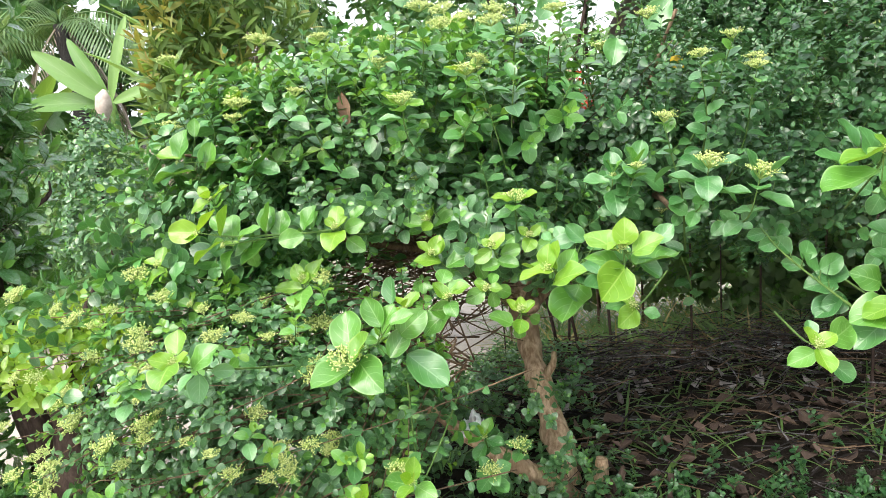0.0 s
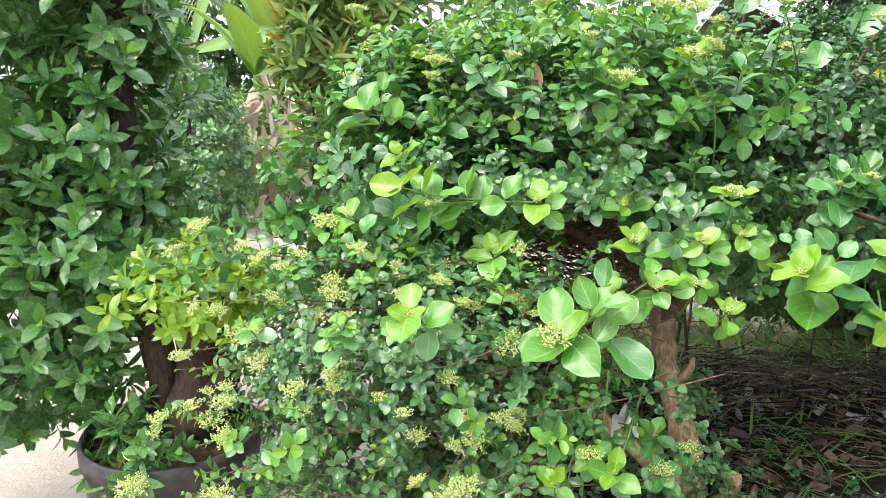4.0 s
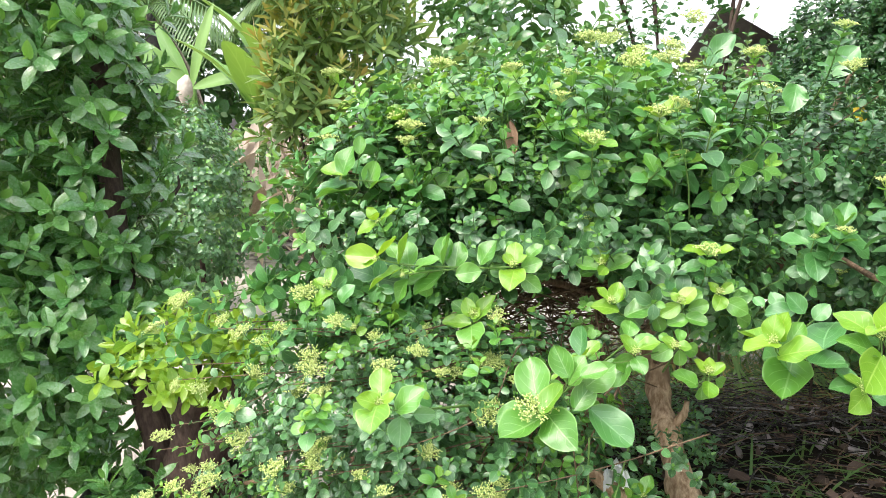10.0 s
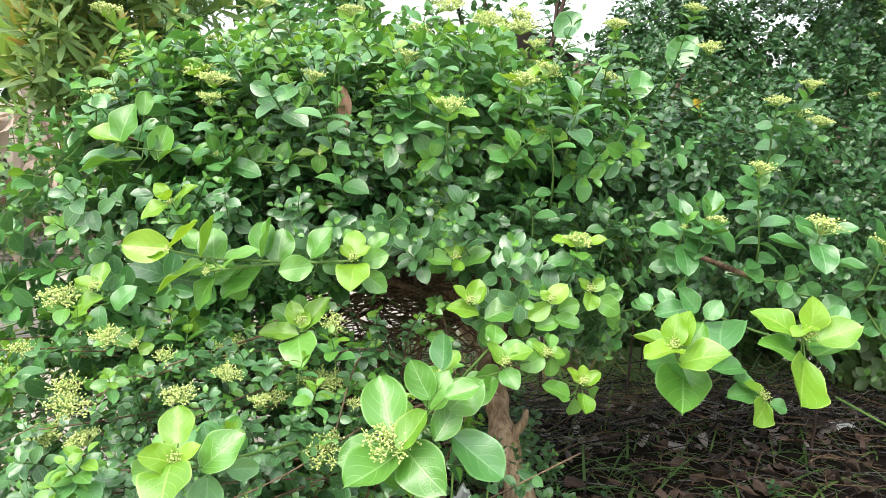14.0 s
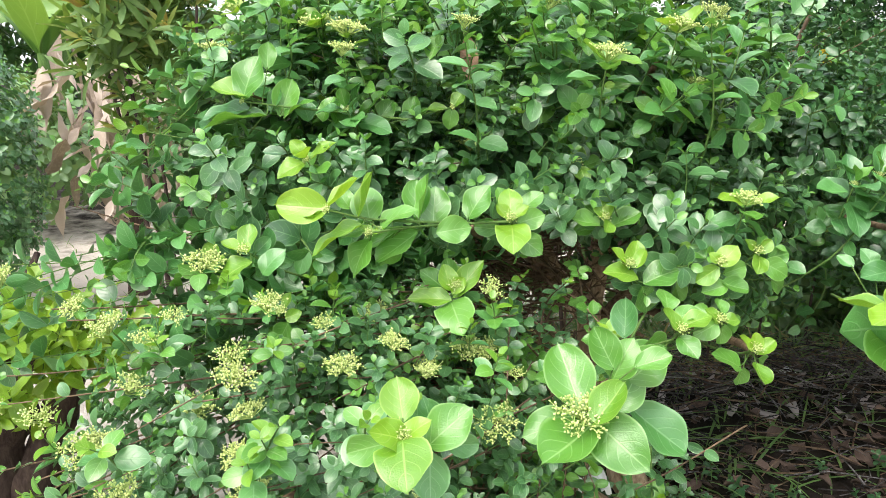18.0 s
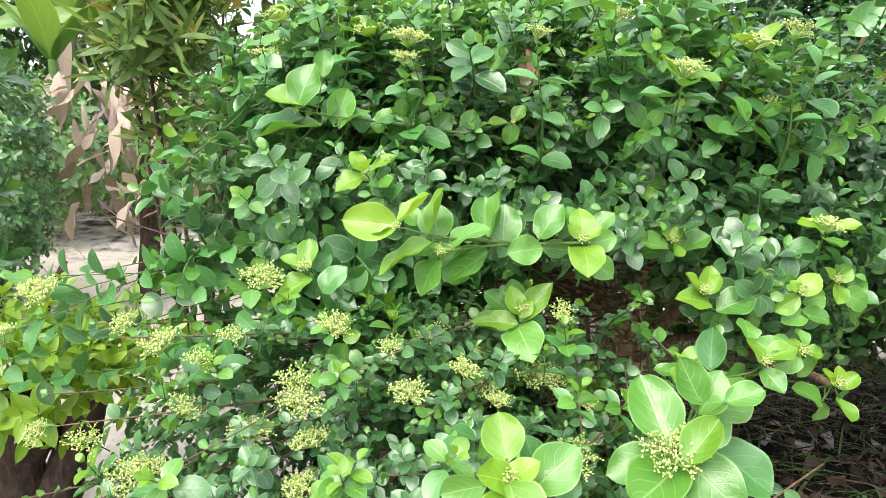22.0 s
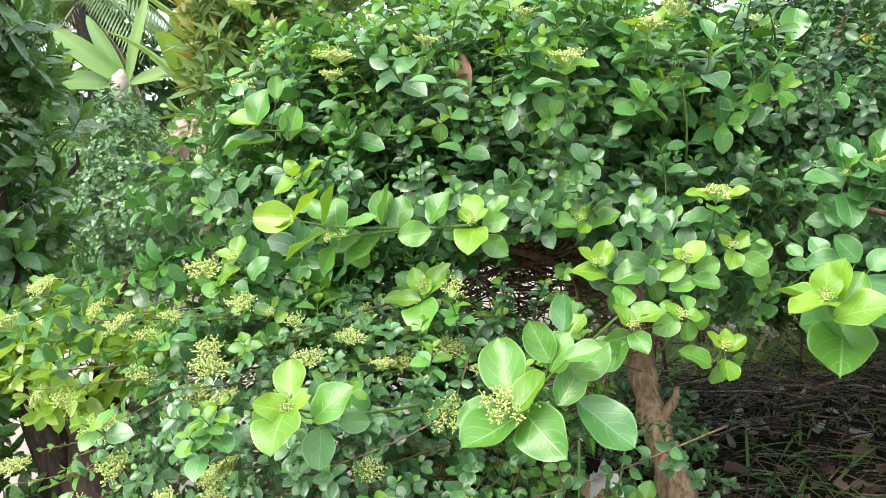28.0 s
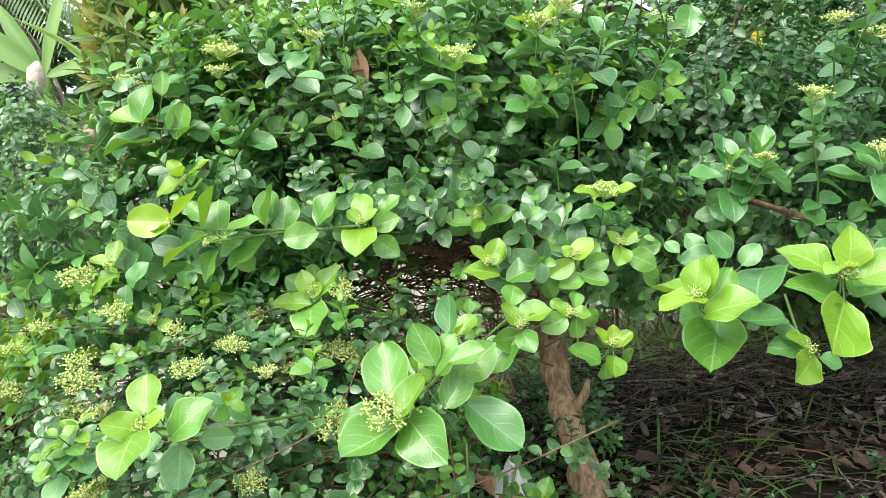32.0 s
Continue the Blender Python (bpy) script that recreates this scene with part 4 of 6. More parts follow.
# the two shoots that stand out over the bare mound
leaf_shoot((0.155, 1.156, 1.474), (0.360, 1.500, 1.380), 'bud', [
    (TIP, (0.153, 1.156, 1.471), (0.160, 1.164, 1.518), (-0.58, -0.78, 0.23)),
    (TIP, (0.167, 1.158, 1.471), (0.174, 1.156, 1.524), (-0.92, -0.37, 0.11)),
    (YOUNG, (0.147, 1.161, 1.474), (0.125, 1.223, 1.466), (-0.03, 0.12, 0.99)),
    (TIP, (0.164, 1.151, 1.470), (0.100, 1.136, 1.463), (-0.08, -0.08, 0.99)),
    (YOUNG, (0.161, 1.151, 1.448), (0.214, 1.110, 1.476), (-0.57, -0.20, 0.79)),
    (FRESH, (0.178, 1.165, 1.454), (0.207, 1.172, 1.502), (-0.46, -0.79, 0.40)),
    (FRESH, (0.222, 1.234, 1.418), (0.168, 1.138, 1.377), (-0.22, -0.28, 0.93)),
    (MATURE, (0.176, 1.169, 1.441), (0.187, 1.279, 1.398), (0.95, 0.02, 0.30)),
    (MATURE, (0.214, 1.167, 1.435), (0.287, 1.182, 1.426), (0.18, -0.37, 0.91)),
    (MATURE, (0.243, 1.177, 1.451), (0.301, 1.262, 1.475), (-0.41, 0.03, 0.91)),
    (MATURE, (0.232, 1.227, 1.499), (0.201, 1.236, 1.534), (-0.00, -0.97, 0.25)),
    (MATURE, (0.251, 1.234, 1.485), (0.276, 1.237, 1.513), (-0.40, -0.79, 0.46)),
    (MATURE, (0.200, 1.250, 1.501), (0.188, 1.269, 1.526), (-0.16, -0.83, 0.53)),
    (MATURE, (0.177, 1.262, 1.500), (0.166, 1.285, 1.512), (-0.38, -0.57, 0.73)),
    (MATURE, (0.222, 1.239, 1.502), (0.168, 1.240, 1.491), (-0.18, -0.60, 0.78)),
])
leaf_shoot((0.252, 1.029, 1.528), (0.420, 1.450, 1.420), 'bud', [
    (TIP, (0.256, 1.031, 1.529), (0.260, 1.039, 1.575), (-0.07, -0.98, 0.17), 1.08),
    (YOUNG, (0.242, 1.033, 1.524), (0.203, 1.075, 1.546), (-0.00, -0.47, 0.88)),
    (YOUNG, (0.268, 1.030, 1.518), (0.312, 1.009, 1.544), (-0.60, -0.49, 0.63)),
    (TIP, (0.228, 1.024, 1.528), (0.263, 1.024, 1.539), (-0.31, -0.04, 0.95)),
    (YOUNG, (0.258, 1.033, 1.496), (0.201, 0.964, 1.465), (0.41, -0.64, 0.65)),
    (FRESH, (0.254, 1.036, 1.493), (0.196, 1.044, 1.514), (0.26, -0.39, 0.88)),
    (FRESH, (0.269, 1.036, 1.498), (0.355, 1.076, 1.502), (-0.01, -0.08, 1.00)),
    (MATURE, (0.283, 1.057, 1.502), (0.317, 1.049, 1.469), (0.35, -0.75, 0.56)),
    (MATURE, (0.319, 1.074, 1.520), (0.347, 1.078, 1.549), (-0.38, -0.80, 0.46)),
    (MATURE, (0.274, 1.073, 1.498), (0.245, 1.080, 1.525), (0.26, -0.83, 0.50)),
])
leaf_shoot((0.295, 1.144, 1.398), (0.460, 1.480, 1.360), 'bud', [
    (YOUNG, (0.298, 1.143, 1.395), (0.265, 1.150, 1.418), (0.42, -0.51, 0.75)),
    (YOUNG, (0.300, 1.142, 1.391), (0.259, 1.111, 1.371), (0.34, -0.77, 0.53)),
    (MATURE, (0.299, 1.159, 1.395), (0.249, 1.161, 1.391), (-0.09, -0.43, 0.90)),
    (MATURE, (0.299, 1.166, 1.405), (0.261, 1.170, 1.416), (0.14, -0.62, 0.77)),
    (MATURE, (0.316, 1.155, 1.381), (0.345, 1.151, 1.371), (0.11, -0.79, 0.61)),
])
# the arm above
leaf_shoot((-0.679, 1.747, 1.687), (-0.289, 1.746, 1.654), 'small', [
    (FRESH, (-0.682, 1.752, 1.689), (-0.651, 1.765, 1.770), (-0.47, -0.82, 0.32)),
    (YOUNG, (-0.663, 1.749, 1.697), (-0.739, 1.757, 1.711), (0.10, -0.53, 0.84)),
    (FRESH, (-0.640, 1.779, 1.744), (-0.637, 1.789, 1.794), (-0.06, -0.98, 0.19)),
    (FRESH, (-0.639, 1.739, 1.663), (-0.756, 1.742, 1.637), (-0.22, -0.01, 0.98)),
    (MATURE, (-0.669, 1.757, 1.673), (-0.757, 1.759, 1.651), (-0.24, -0.31, 0.92)),
    (FRESH, (-0.611, 1.737, 1.659), (-0.554, 1.740, 1.694), (-0.51, -0.11, 0.85)),
    (FRESH, (-0.619, 1.756, 1.662), (-0.595, 1.768, 1.731), (-0.09, -0.98, 0.20)),
    (MATURE, (-0.634, 1.759, 1.668), (-0.617, 1.767, 1.714), (-0.60, -0.72, 0.34)),
])
leaf_shoot((-0.311, 1.723, 1.686), (-0.289, 1.746, 1.654), 'small', [
    (FRESH, (-0.490, 1.738, 1.647), (-0.438, 1.745, 1.702), (-0.72, -0.11, 0.69)),
    (FRESH, (-0.519, 1.753, 1.651), (-0.506, 1.782, 1.691), (0.03, -0.81, 0.58)),
    (FRESH, (-0.542, 1.759, 1.654), (-0.521, 1.767, 1.701), (-0.67, -0.61, 0.41)),
    (FRESH, (-0.386, 1.740, 1.649), (-0.345, 1.744, 1.684), (-0.63, -0.13, 0.76)),
    (FRESH, (-0.381, 1.758, 1.651), (-0.370, 1.768, 1.707), (-0.54, -0.80, 0.25)),
    (FRESH, (-0.446, 1.760, 1.651), (-0.411, 1.766, 1.697), (-0.12, -0.97, 0.23)),
    (YOUNG, (-0.315, 1.731, 1.685), (-0.353, 1.733, 1.681), (-0.11, -0.55, 0.83)),
    (YOUNG, (-0.304, 1.731, 1.687), (-0.285, 1.736, 1.718), (-0.49, -0.76, 0.42)),
    (FRESH, (-0.307, 1.730, 1.685), (-0.311, 1.736, 1.645), (-0.11, -0.99, -0.13)),
    (MATURE, (-0.567, 1.763, 1.653), (-0.586, 1.773, 1.699), (0.38, -0.86, 0.34)),
    (MATURE, (-0.467, 1.753, 1.649), (-0.492, 1.750, 1.621), (-0.12, -0.96, 0.23)),
])
leaf_shoot((-0.662, 1.488, 1.479), (-0.450, 1.700, 1.340), 'bud', [
    (YOUNG, (-0.659, 1.487, 1.481), (-0.656, 1.518, 1.515), (-0.16, -0.72, 0.67)),
    (TIP, (-0.662, 1.487, 1.477), (-0.698, 1.497, 1.491), (0.25, -0.33, 0.91)),
    (TIP, (-0.660, 1.482, 1.477), (-0.656, 1.490, 1.492), (-0.14, -0.86, 0.48)),
    (YOUNG, (-0.651, 1.481, 1.463), (-0.704, 1.483, 1.427), (-0.53, -0.38, 0.76)),
    (MATURE, (-0.637, 1.486, 1.442), (-0.602, 1.489, 1.481), (-0.51, -0.69, 0.51)),
    (MATURE, (-0.650, 1.509, 1.468), (-0.624, 1.510, 1.494), (-0.24, -0.93, 0.29)),
])
leaf_shoot((-0.608, 1.497, 1.378), (-0.420, 1.620, 1.280), 'bud', [
    (YOUNG, (-0.608, 1.498, 1.380), (-0.595, 1.503, 1.409), (-0.71, -0.58, 0.40)),
    (FRESH, (-0.610, 1.501, 1.373), (-0.645, 1.511, 1.386), (0.12, -0.59, 0.80)),
    (YOUNG, (-0.606, 1.495, 1.368), (-0.579, 1.492, 1.379), (-0.22, -0.92, 0.34)),
    (FRESH, (-0.600, 1.496, 1.362), (-0.617, 1.514, 1.322), (-0.49, -0.85, -0.18)),
])
leaf_shoot((0.572, 1.064, 1.330), (0.660, 1.400, 1.270), 'bud', [
    (TIP, (0.571, 1.064, 1.327), (0.550, 1.070, 1.359), (0.47, -0.76, 0.45)),
    (TIP, (0.571, 1.063, 1.325), (0.605, 1.068, 1.343), (-0.34, -0.56, 0.76)),
    (YOUNG, (0.572, 1.063, 1.323), (0.570, 1.017, 1.296), (0.08, -0.51, 0.85)),
    (FRESH, (0.572, 1.067, 1.315), (0.520, 1.062, 1.297), (-0.19, -0.67, 0.72)),
    (FRESH, (0.596, 1.076, 1.326), (0.657, 1.116, 1.338), (0.43, -0.79, 0.43)),
    (MATURE, (0.600, 1.075, 1.292), (0.637, 1.070, 1.257), (0.10, -0.96, 0.25)),
    (MATURE, (0.576, 1.085, 1.330), (0.578, 1.108, 1.357), (0.06, -0.76, 0.64)),
])
leaf_shoot((0.717, 1.140, 1.624), (0.860, 1.500, 1.460), 'bud', [
    (YOUNG, (0.715, 1.135, 1.630), (0.637, 1.129, 1.608), (-0.27, -0.01, 0.96)),
    (FRESH, (0.705, 1.134, 1.595), (0.604, 1.126, 1.566), (-0.25, -0.30, 0.92)),
    (YOUNG, (0.720, 1.140, 1.623), (0.701, 1.146, 1.654), (0.48, -0.76, 0.45)),
    (FRESH, (0.700, 1.122, 1.569), (0.774, 1.173, 1.527), (0.60, -0.80, 0.08)),
    (MATURE, (0.712, 1.156, 1.600), (0.690, 1.169, 1.667), (0.43, -0.85, 0.31)),
    (MATURE, (0.698, 1.182, 1.628), (0.665, 1.192, 1.681), (0.54, -0.68, 0.49)),
    (MATURE, (0.682, 1.184, 1.593), (0.626, 1.190, 1.627), (0.42, -0.49, 0.77)),
    (MATURE, (0.735, 1.148, 1.610), (0.775, 1.169, 1.652), (0.08, -0.92, 0.38)),
])
leaf_shoot((0.772, 1.174, 1.344), (0.860, 1.500, 1.300), 'bud', [
    (YOUNG, (0.776, 1.170, 1.345), (0.702, 1.165, 1.328), (-0.18, -0.33, 0.93)),
    (FRESH, (0.778, 1.182, 1.335), (0.685, 1.177, 1.317), (-0.12, -0.58, 0.81)),
    (FRESH, (0.764, 1.211, 1.376), (0.705, 1.215, 1.400), (0.06, -0.95, 0.31)),
    (MATURE, (0.773, 1.189, 1.318), (0.696, 1.176, 1.265), (-0.46, -0.43, 0.78)),
    (MATURE, (0.782, 1.197, 1.357), (0.763, 1.212, 1.429), (0.71, -0.63, 0.32)),
])
leaf_shoot((0.578, 1.286, 1.483), (0.731, 1.204, 1.317), '', [
    (MATURE, (0.613, 1.281, 1.456), (0.569, 1.278, 1.444), (-0.01, -0.95, 0.31)),
    (MATURE, (0.610, 1.287, 1.460), (0.639, 1.314, 1.475), (0.40, -0.74, 0.55)),
    (MATURE, (0.632, 1.275, 1.428), (0.605, 1.283, 1.464), (0.08, -0.96, 0.25)),
    (MATURE, (0.656, 1.271, 1.404), (0.613, 1.280, 1.412), (-0.14, -0.93, 0.35)),
    (MATURE, (0.655, 1.278, 1.414), (0.680, 1.303, 1.445), (0.19, -0.83, 0.52)),
    (MATURE, (0.681, 1.267, 1.381), (0.651, 1.276, 1.428), (0.55, -0.68, 0.49)),
    (MATURE, (0.682, 1.269, 1.391), (0.730, 1.275, 1.416), (-0.03, -0.96, 0.29)),
    (MATURE, (0.710, 1.259, 1.369), (0.645, 1.257, 1.364), (-0.03, -0.63, 0.78)),
    (MATURE, (0.691, 1.255, 1.372), (0.738, 1.293, 1.400), (0.33, -0.79, 0.52)),
    (MATURE, (0.725, 1.248, 1.337), (0.671, 1.245, 1.327), (-0.00, -0.95, 0.32)),
    (MATURE, (0.715, 1.250, 1.348), (0.658, 1.240, 1.307), (-0.44, -0.53, 0.73)),
    (MATURE, (0.590, 1.289, 1.471), (0.551, 1.287, 1.466), (0.00, -0.95, 0.32)),
])
leaf_shoot((-0.085, 1.652, 1.596), (-0.020, 1.840, 1.520), 'bud', [
    (YOUNG, (-0.083, 1.651, 1.591), (-0.079, 1.674, 1.628), (-0.19, -0.82, 0.53)),
    (FRESH, (-0.087, 1.657, 1.588), (-0.136, 1.665, 1.577), (-0.27, -0.61, 0.75)),
    (YOUNG, (-0.081, 1.650, 1.589), (-0.078, 1.619, 1.561), (-0.26, -0.67, 0.70)),
    (FRESH, (-0.072, 1.656, 1.589), (-0.032, 1.672, 1.600), (0.19, -0.85, 0.50)),
    (FRESH, (-0.082, 1.664, 1.594), (-0.098, 1.686, 1.613), (-0.38, -0.74, 0.55)),
    (MATURE, (-0.085, 1.670, 1.580), (-0.097, 1.692, 1.553), (-0.65, -0.70, -0.30)),
])
# other shoots of the front
shoot((-0.12, 1.38, 1.36), (-0.2, -0.5, 0.8), 0.045, 3, None, (-0.05, 1.55, 1.25), 0.5)
shoot((0.86, 1.28, 1.45), (-0.2, -0.6, 0.6), 0.07, 4, None, (0.95, 1.6, 1.4), 0.2, young=0)
shoot((0.80, 1.22, 1.62), (-0.2, -0.5, 0.8), 0.066, 4, None, (0.9, 1.5, 1.5), 0.5, young=0, fresh=0)
shoot((0.98, 1.42, 1.66), (0.0, -0.5, 0.8), 0.066, 4, None, (1.0, 1.7, 1.5), 0.1, young=0, fresh=0)
shoot((-0.149, 1.225, 1.075), (-0.3, -0.5, 0.1), 0.04, 4, None, (-0.12, 1.27, 1.24), 0.4)
shoot((0.024, 1.446, 1.02), (-0.1, -0.6, 0.5), 0.045, 4, None, (0.06, 1.64, 0.95), 0.3, young=1)
shoot((0.03, 1.382, 0.965), (-0.1, -0.6, 0.5), 0.042, 4, 2, (0.08, 1.6, 0.9), 0.8, young=0)
shoot((0.104, 1.443, 0.985), (0.0, -0.5, 0.6), 0.035, 3, 2, (0.13, 1.65, 0.9), 0.5, young=0)
shoot((-0.12, 1.14, 1.10), (-0.1, -0.7, 0.5), 0.05, 3, None, (-0.02, 1.4, 1.16), 0.3)
shoot((-0.22, 1.16, 1.06), (-0.2, -0.6, 0.6), 0.04, 3, None, (-0.12, 1.42, 1.1), 0.6)
shoot((-0.50, 1.72, 1.68), (-0.5, -0.4, 0.6), 0.06, 4, None, (-0.2, 1.85, 1.62), 0.7, young=0)
shoot((-0.57, 1.62, 1.60), (-0.5, -0.5, 0.6), 0.055, 3, None, (-0.4, 1.8, 1.5), 0.4)
# bloom-topped shoots of the upper front
shoot((-0.09, 1.545, 1.775), (-0.05, -0.45, 0.85), 0.055, 4, 1, (-0.02, 1.7, 1.6), 0.2)
shoot((0.06, 1.605, 1.83), (0.05, -0.35, 0.95), 0.06, 4, 0, (0.08, 1.72, 1.62), 0.1)
shoot((0.11, 1.615, 1.735), (0.05, -0.55, 0.85), 0.055, 4, 2, (0.14, 1.8, 1.58), 0.5)
shoot((0.135, 1.46, 1.555), (0.0, -0.55, 0.85), 0.05, 4, 2, (0.16, 1.66, 1.42), 0.4)
shoot((0.35, 1.48, 1.585), (0.0, -0.55, 0.8), 0.06, 4, None, (0.42, 1.7, 1.48), 0.1, young=0, fresh=1)
shoot((0.49, 1.305, 1.605), (0.1, -0.5, 0.85), 0.062, 4, 1, (0.5, 1.55, 1.48), 0.5, young=0, fresh=1)
shoot((0.56, 1.245, 1.585), (0.15, -0.5, 0.85), 0.06, 4, 1, (0.58, 1.5, 1.46), 0.9, young=0, fresh=1)
shoot((0.40, 1.485, 1.60), (0.1, -0.6, 0.8), 0.065, 4, None, (0.45, 1.7, 1.5), 0.7, young=0, fresh=1)
shoot((-0.55, 1.895, 1.83), (-0.3, -0.3, 0.9), 0.06, 4, 0, (-0.45, 2.0, 1.68), 0.3)
shoot((-0.73, 2.15, 1.87), (-0.3, -0.2, 0.9), 0.06, 3, 0, (-0.62, 2.2, 1.7), 0.3)

# ---- flower heads lower down ----
for k, (x, y, z, kind) in enumerate([(-0.72, 1.24, 1.165, 1), (-0.48, 1.23, 1.09, 2), (-0.94, 1.36, 1.03, 0), (-0.32, 1.46, 1.31, 0), (-0.385, 1.47, 1.28, 2),
                                     (-0.15, 1.215, 1.08, 2), (-0.29, 1.47, 1.3, 1), (-0.72, 1.5, 1.45, 0), (-0.46, 1.55, 1.34, 1), (-0.73, 1.43, 1.25, 0)]):
    flower((x, y, z), (-0.2 + 0.1 * (k % 4), -0.35, 0.9), kind, 0.9)
flower_rng = np.random.default_rng(5)
for k in range(62):
    x, z = flower_rng.uniform(-1.05, -0.25), flower_rng.uniform(0.92, 1.42)
    y = 1.09 + 0.6 * (z - 0.95) + 0.25 * abs(x + 0.5) + flower_rng.uniform(-0.03, 0.05)
    flower((x, y, z), flower_rng.normal(0, 0.3, 3) + (-0.1, -0.4, 0.9), int(flower_rng.integers(3)), flower_rng.uniform(0.6, 0.95))
for k in range(14):
    x, y = flower_rng.uniform(-0.75, 1.1), flower_rng.uniform(1.7, 2.3)
    z = 1.88 + 0.14 * math.cos(2.2 * (x - 0.1)) + flower_rng.uniform(-0.06, 0.06) - 0.1 * abs(x)
    flower((x, y, z), flower_rng.normal(0, 0.2, 3) + (0, -0.2, 1), int(flower_rng.integers(3)), flower_rng.uniform(0.9, 1.4))

# ---- the mass of the crown ----
SMALL_SPRIGS = [sprig(k, MASS_BLADES, 4 + k % 3, 0.42, ages=(2, 1, 1, 1)) for k in range(8)]
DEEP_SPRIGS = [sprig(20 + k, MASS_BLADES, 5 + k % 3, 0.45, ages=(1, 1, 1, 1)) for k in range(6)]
# sprigs in the darker leaf colour: shade painted into the right crown
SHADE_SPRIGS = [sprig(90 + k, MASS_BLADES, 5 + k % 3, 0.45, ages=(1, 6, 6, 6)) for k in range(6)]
BRIGHT_SPRIGS = [sprig(40 + k, MASS_BLADES, 4, 0.36, ages=(3, 3, 2, 4)) for k in range(6)]
BIG_SPRIGS = [sprig(60 + k, MASS_BLADES, 4 + k % 2, 0.44, ages=((2, 2, 4, 4), (2, 4, 4, 1), (3, 2, 2, 4), (4, 4, 4, 1))[k % 4]) for k in range(8)]
FACE = np.array((-0.25, -0.9, 0.35))


def crown_part(seed, sets, label=""):
    rng = np.random.default_rng(seed)
    m = Mass()
    for sprigs, n, middle, radii, size, kw in sets:
        scatter(m, sprigs, dome_spots(rng, n, middle, radii, size, front=FACE, **kw), rng)
    ob = part("foliage", m.mesh("foliage", SHRUB_MATS), shrub, label)
    ob.matrix_basis = TO_SHRUB
    return tagged(ob, kind="stuff")


def long_stem(mass, rng, points, leaf, step, mat, bare=0.3, radius=0.0028, tip_mat=2):
    """A long arching stem with opposite pairs of leaves along it."""
    rough_len = sum(np.linalg.norm(np.subtract(p, q)) for p, q in zip(points, points[1:]))
    n = max(6, int(rough_len / step))
    line = curve_line(points, n)
    mass.add(tube_shape(line, np.linspace(radius, radius * 0.4, n), 4), 5 if bare > 0.2 else 0)
    spin = rng.uniform(0, 3.14)
    for k in range(int(n * bare), n):
        d = line[min(k + 1, n - 1)] - line[max(k - 1, 0)]
        d = d / (np.linalg.norm(d) + 1e-9)
        end = n - 1 - k
        long = leaf * (0.5, 0.75, 0.9, 1, 1)[min(end, 4)] * rng.uniform(0.75, 1.2)
        for e, nrm in pair_leaves(d, spin + rng.uniform(-0.35, 0.35), radians((35, 55, 65, 72, 76)[min(end, 4)] + rng.uniform(-10, 10))):
            if rng.random() < 0.18:
                continue
            e = e * (1, 1, 0.4) + (0, 0, 0.12)
            tilt = rng.normal(0, 0.34, 3)
            shade = tip_mat if end < 2 else mat
            mass.add(MASS_BLADES[rng.integers(3)], shade, frame_of(e + tilt * 0.6, nrm * 0.6 + tilt + 0.55 * UP), long, line[k])
        spin += math.pi / 2


def leafy_stem(rng, *spec, **more):
    m = Mass()
    long_stem(m, rng, *spec, **more)
    part("leafy_stem", m.mesh("leafy_stem", SHRUB_MATS), shrub).matrix_basis = TO_SHRUB


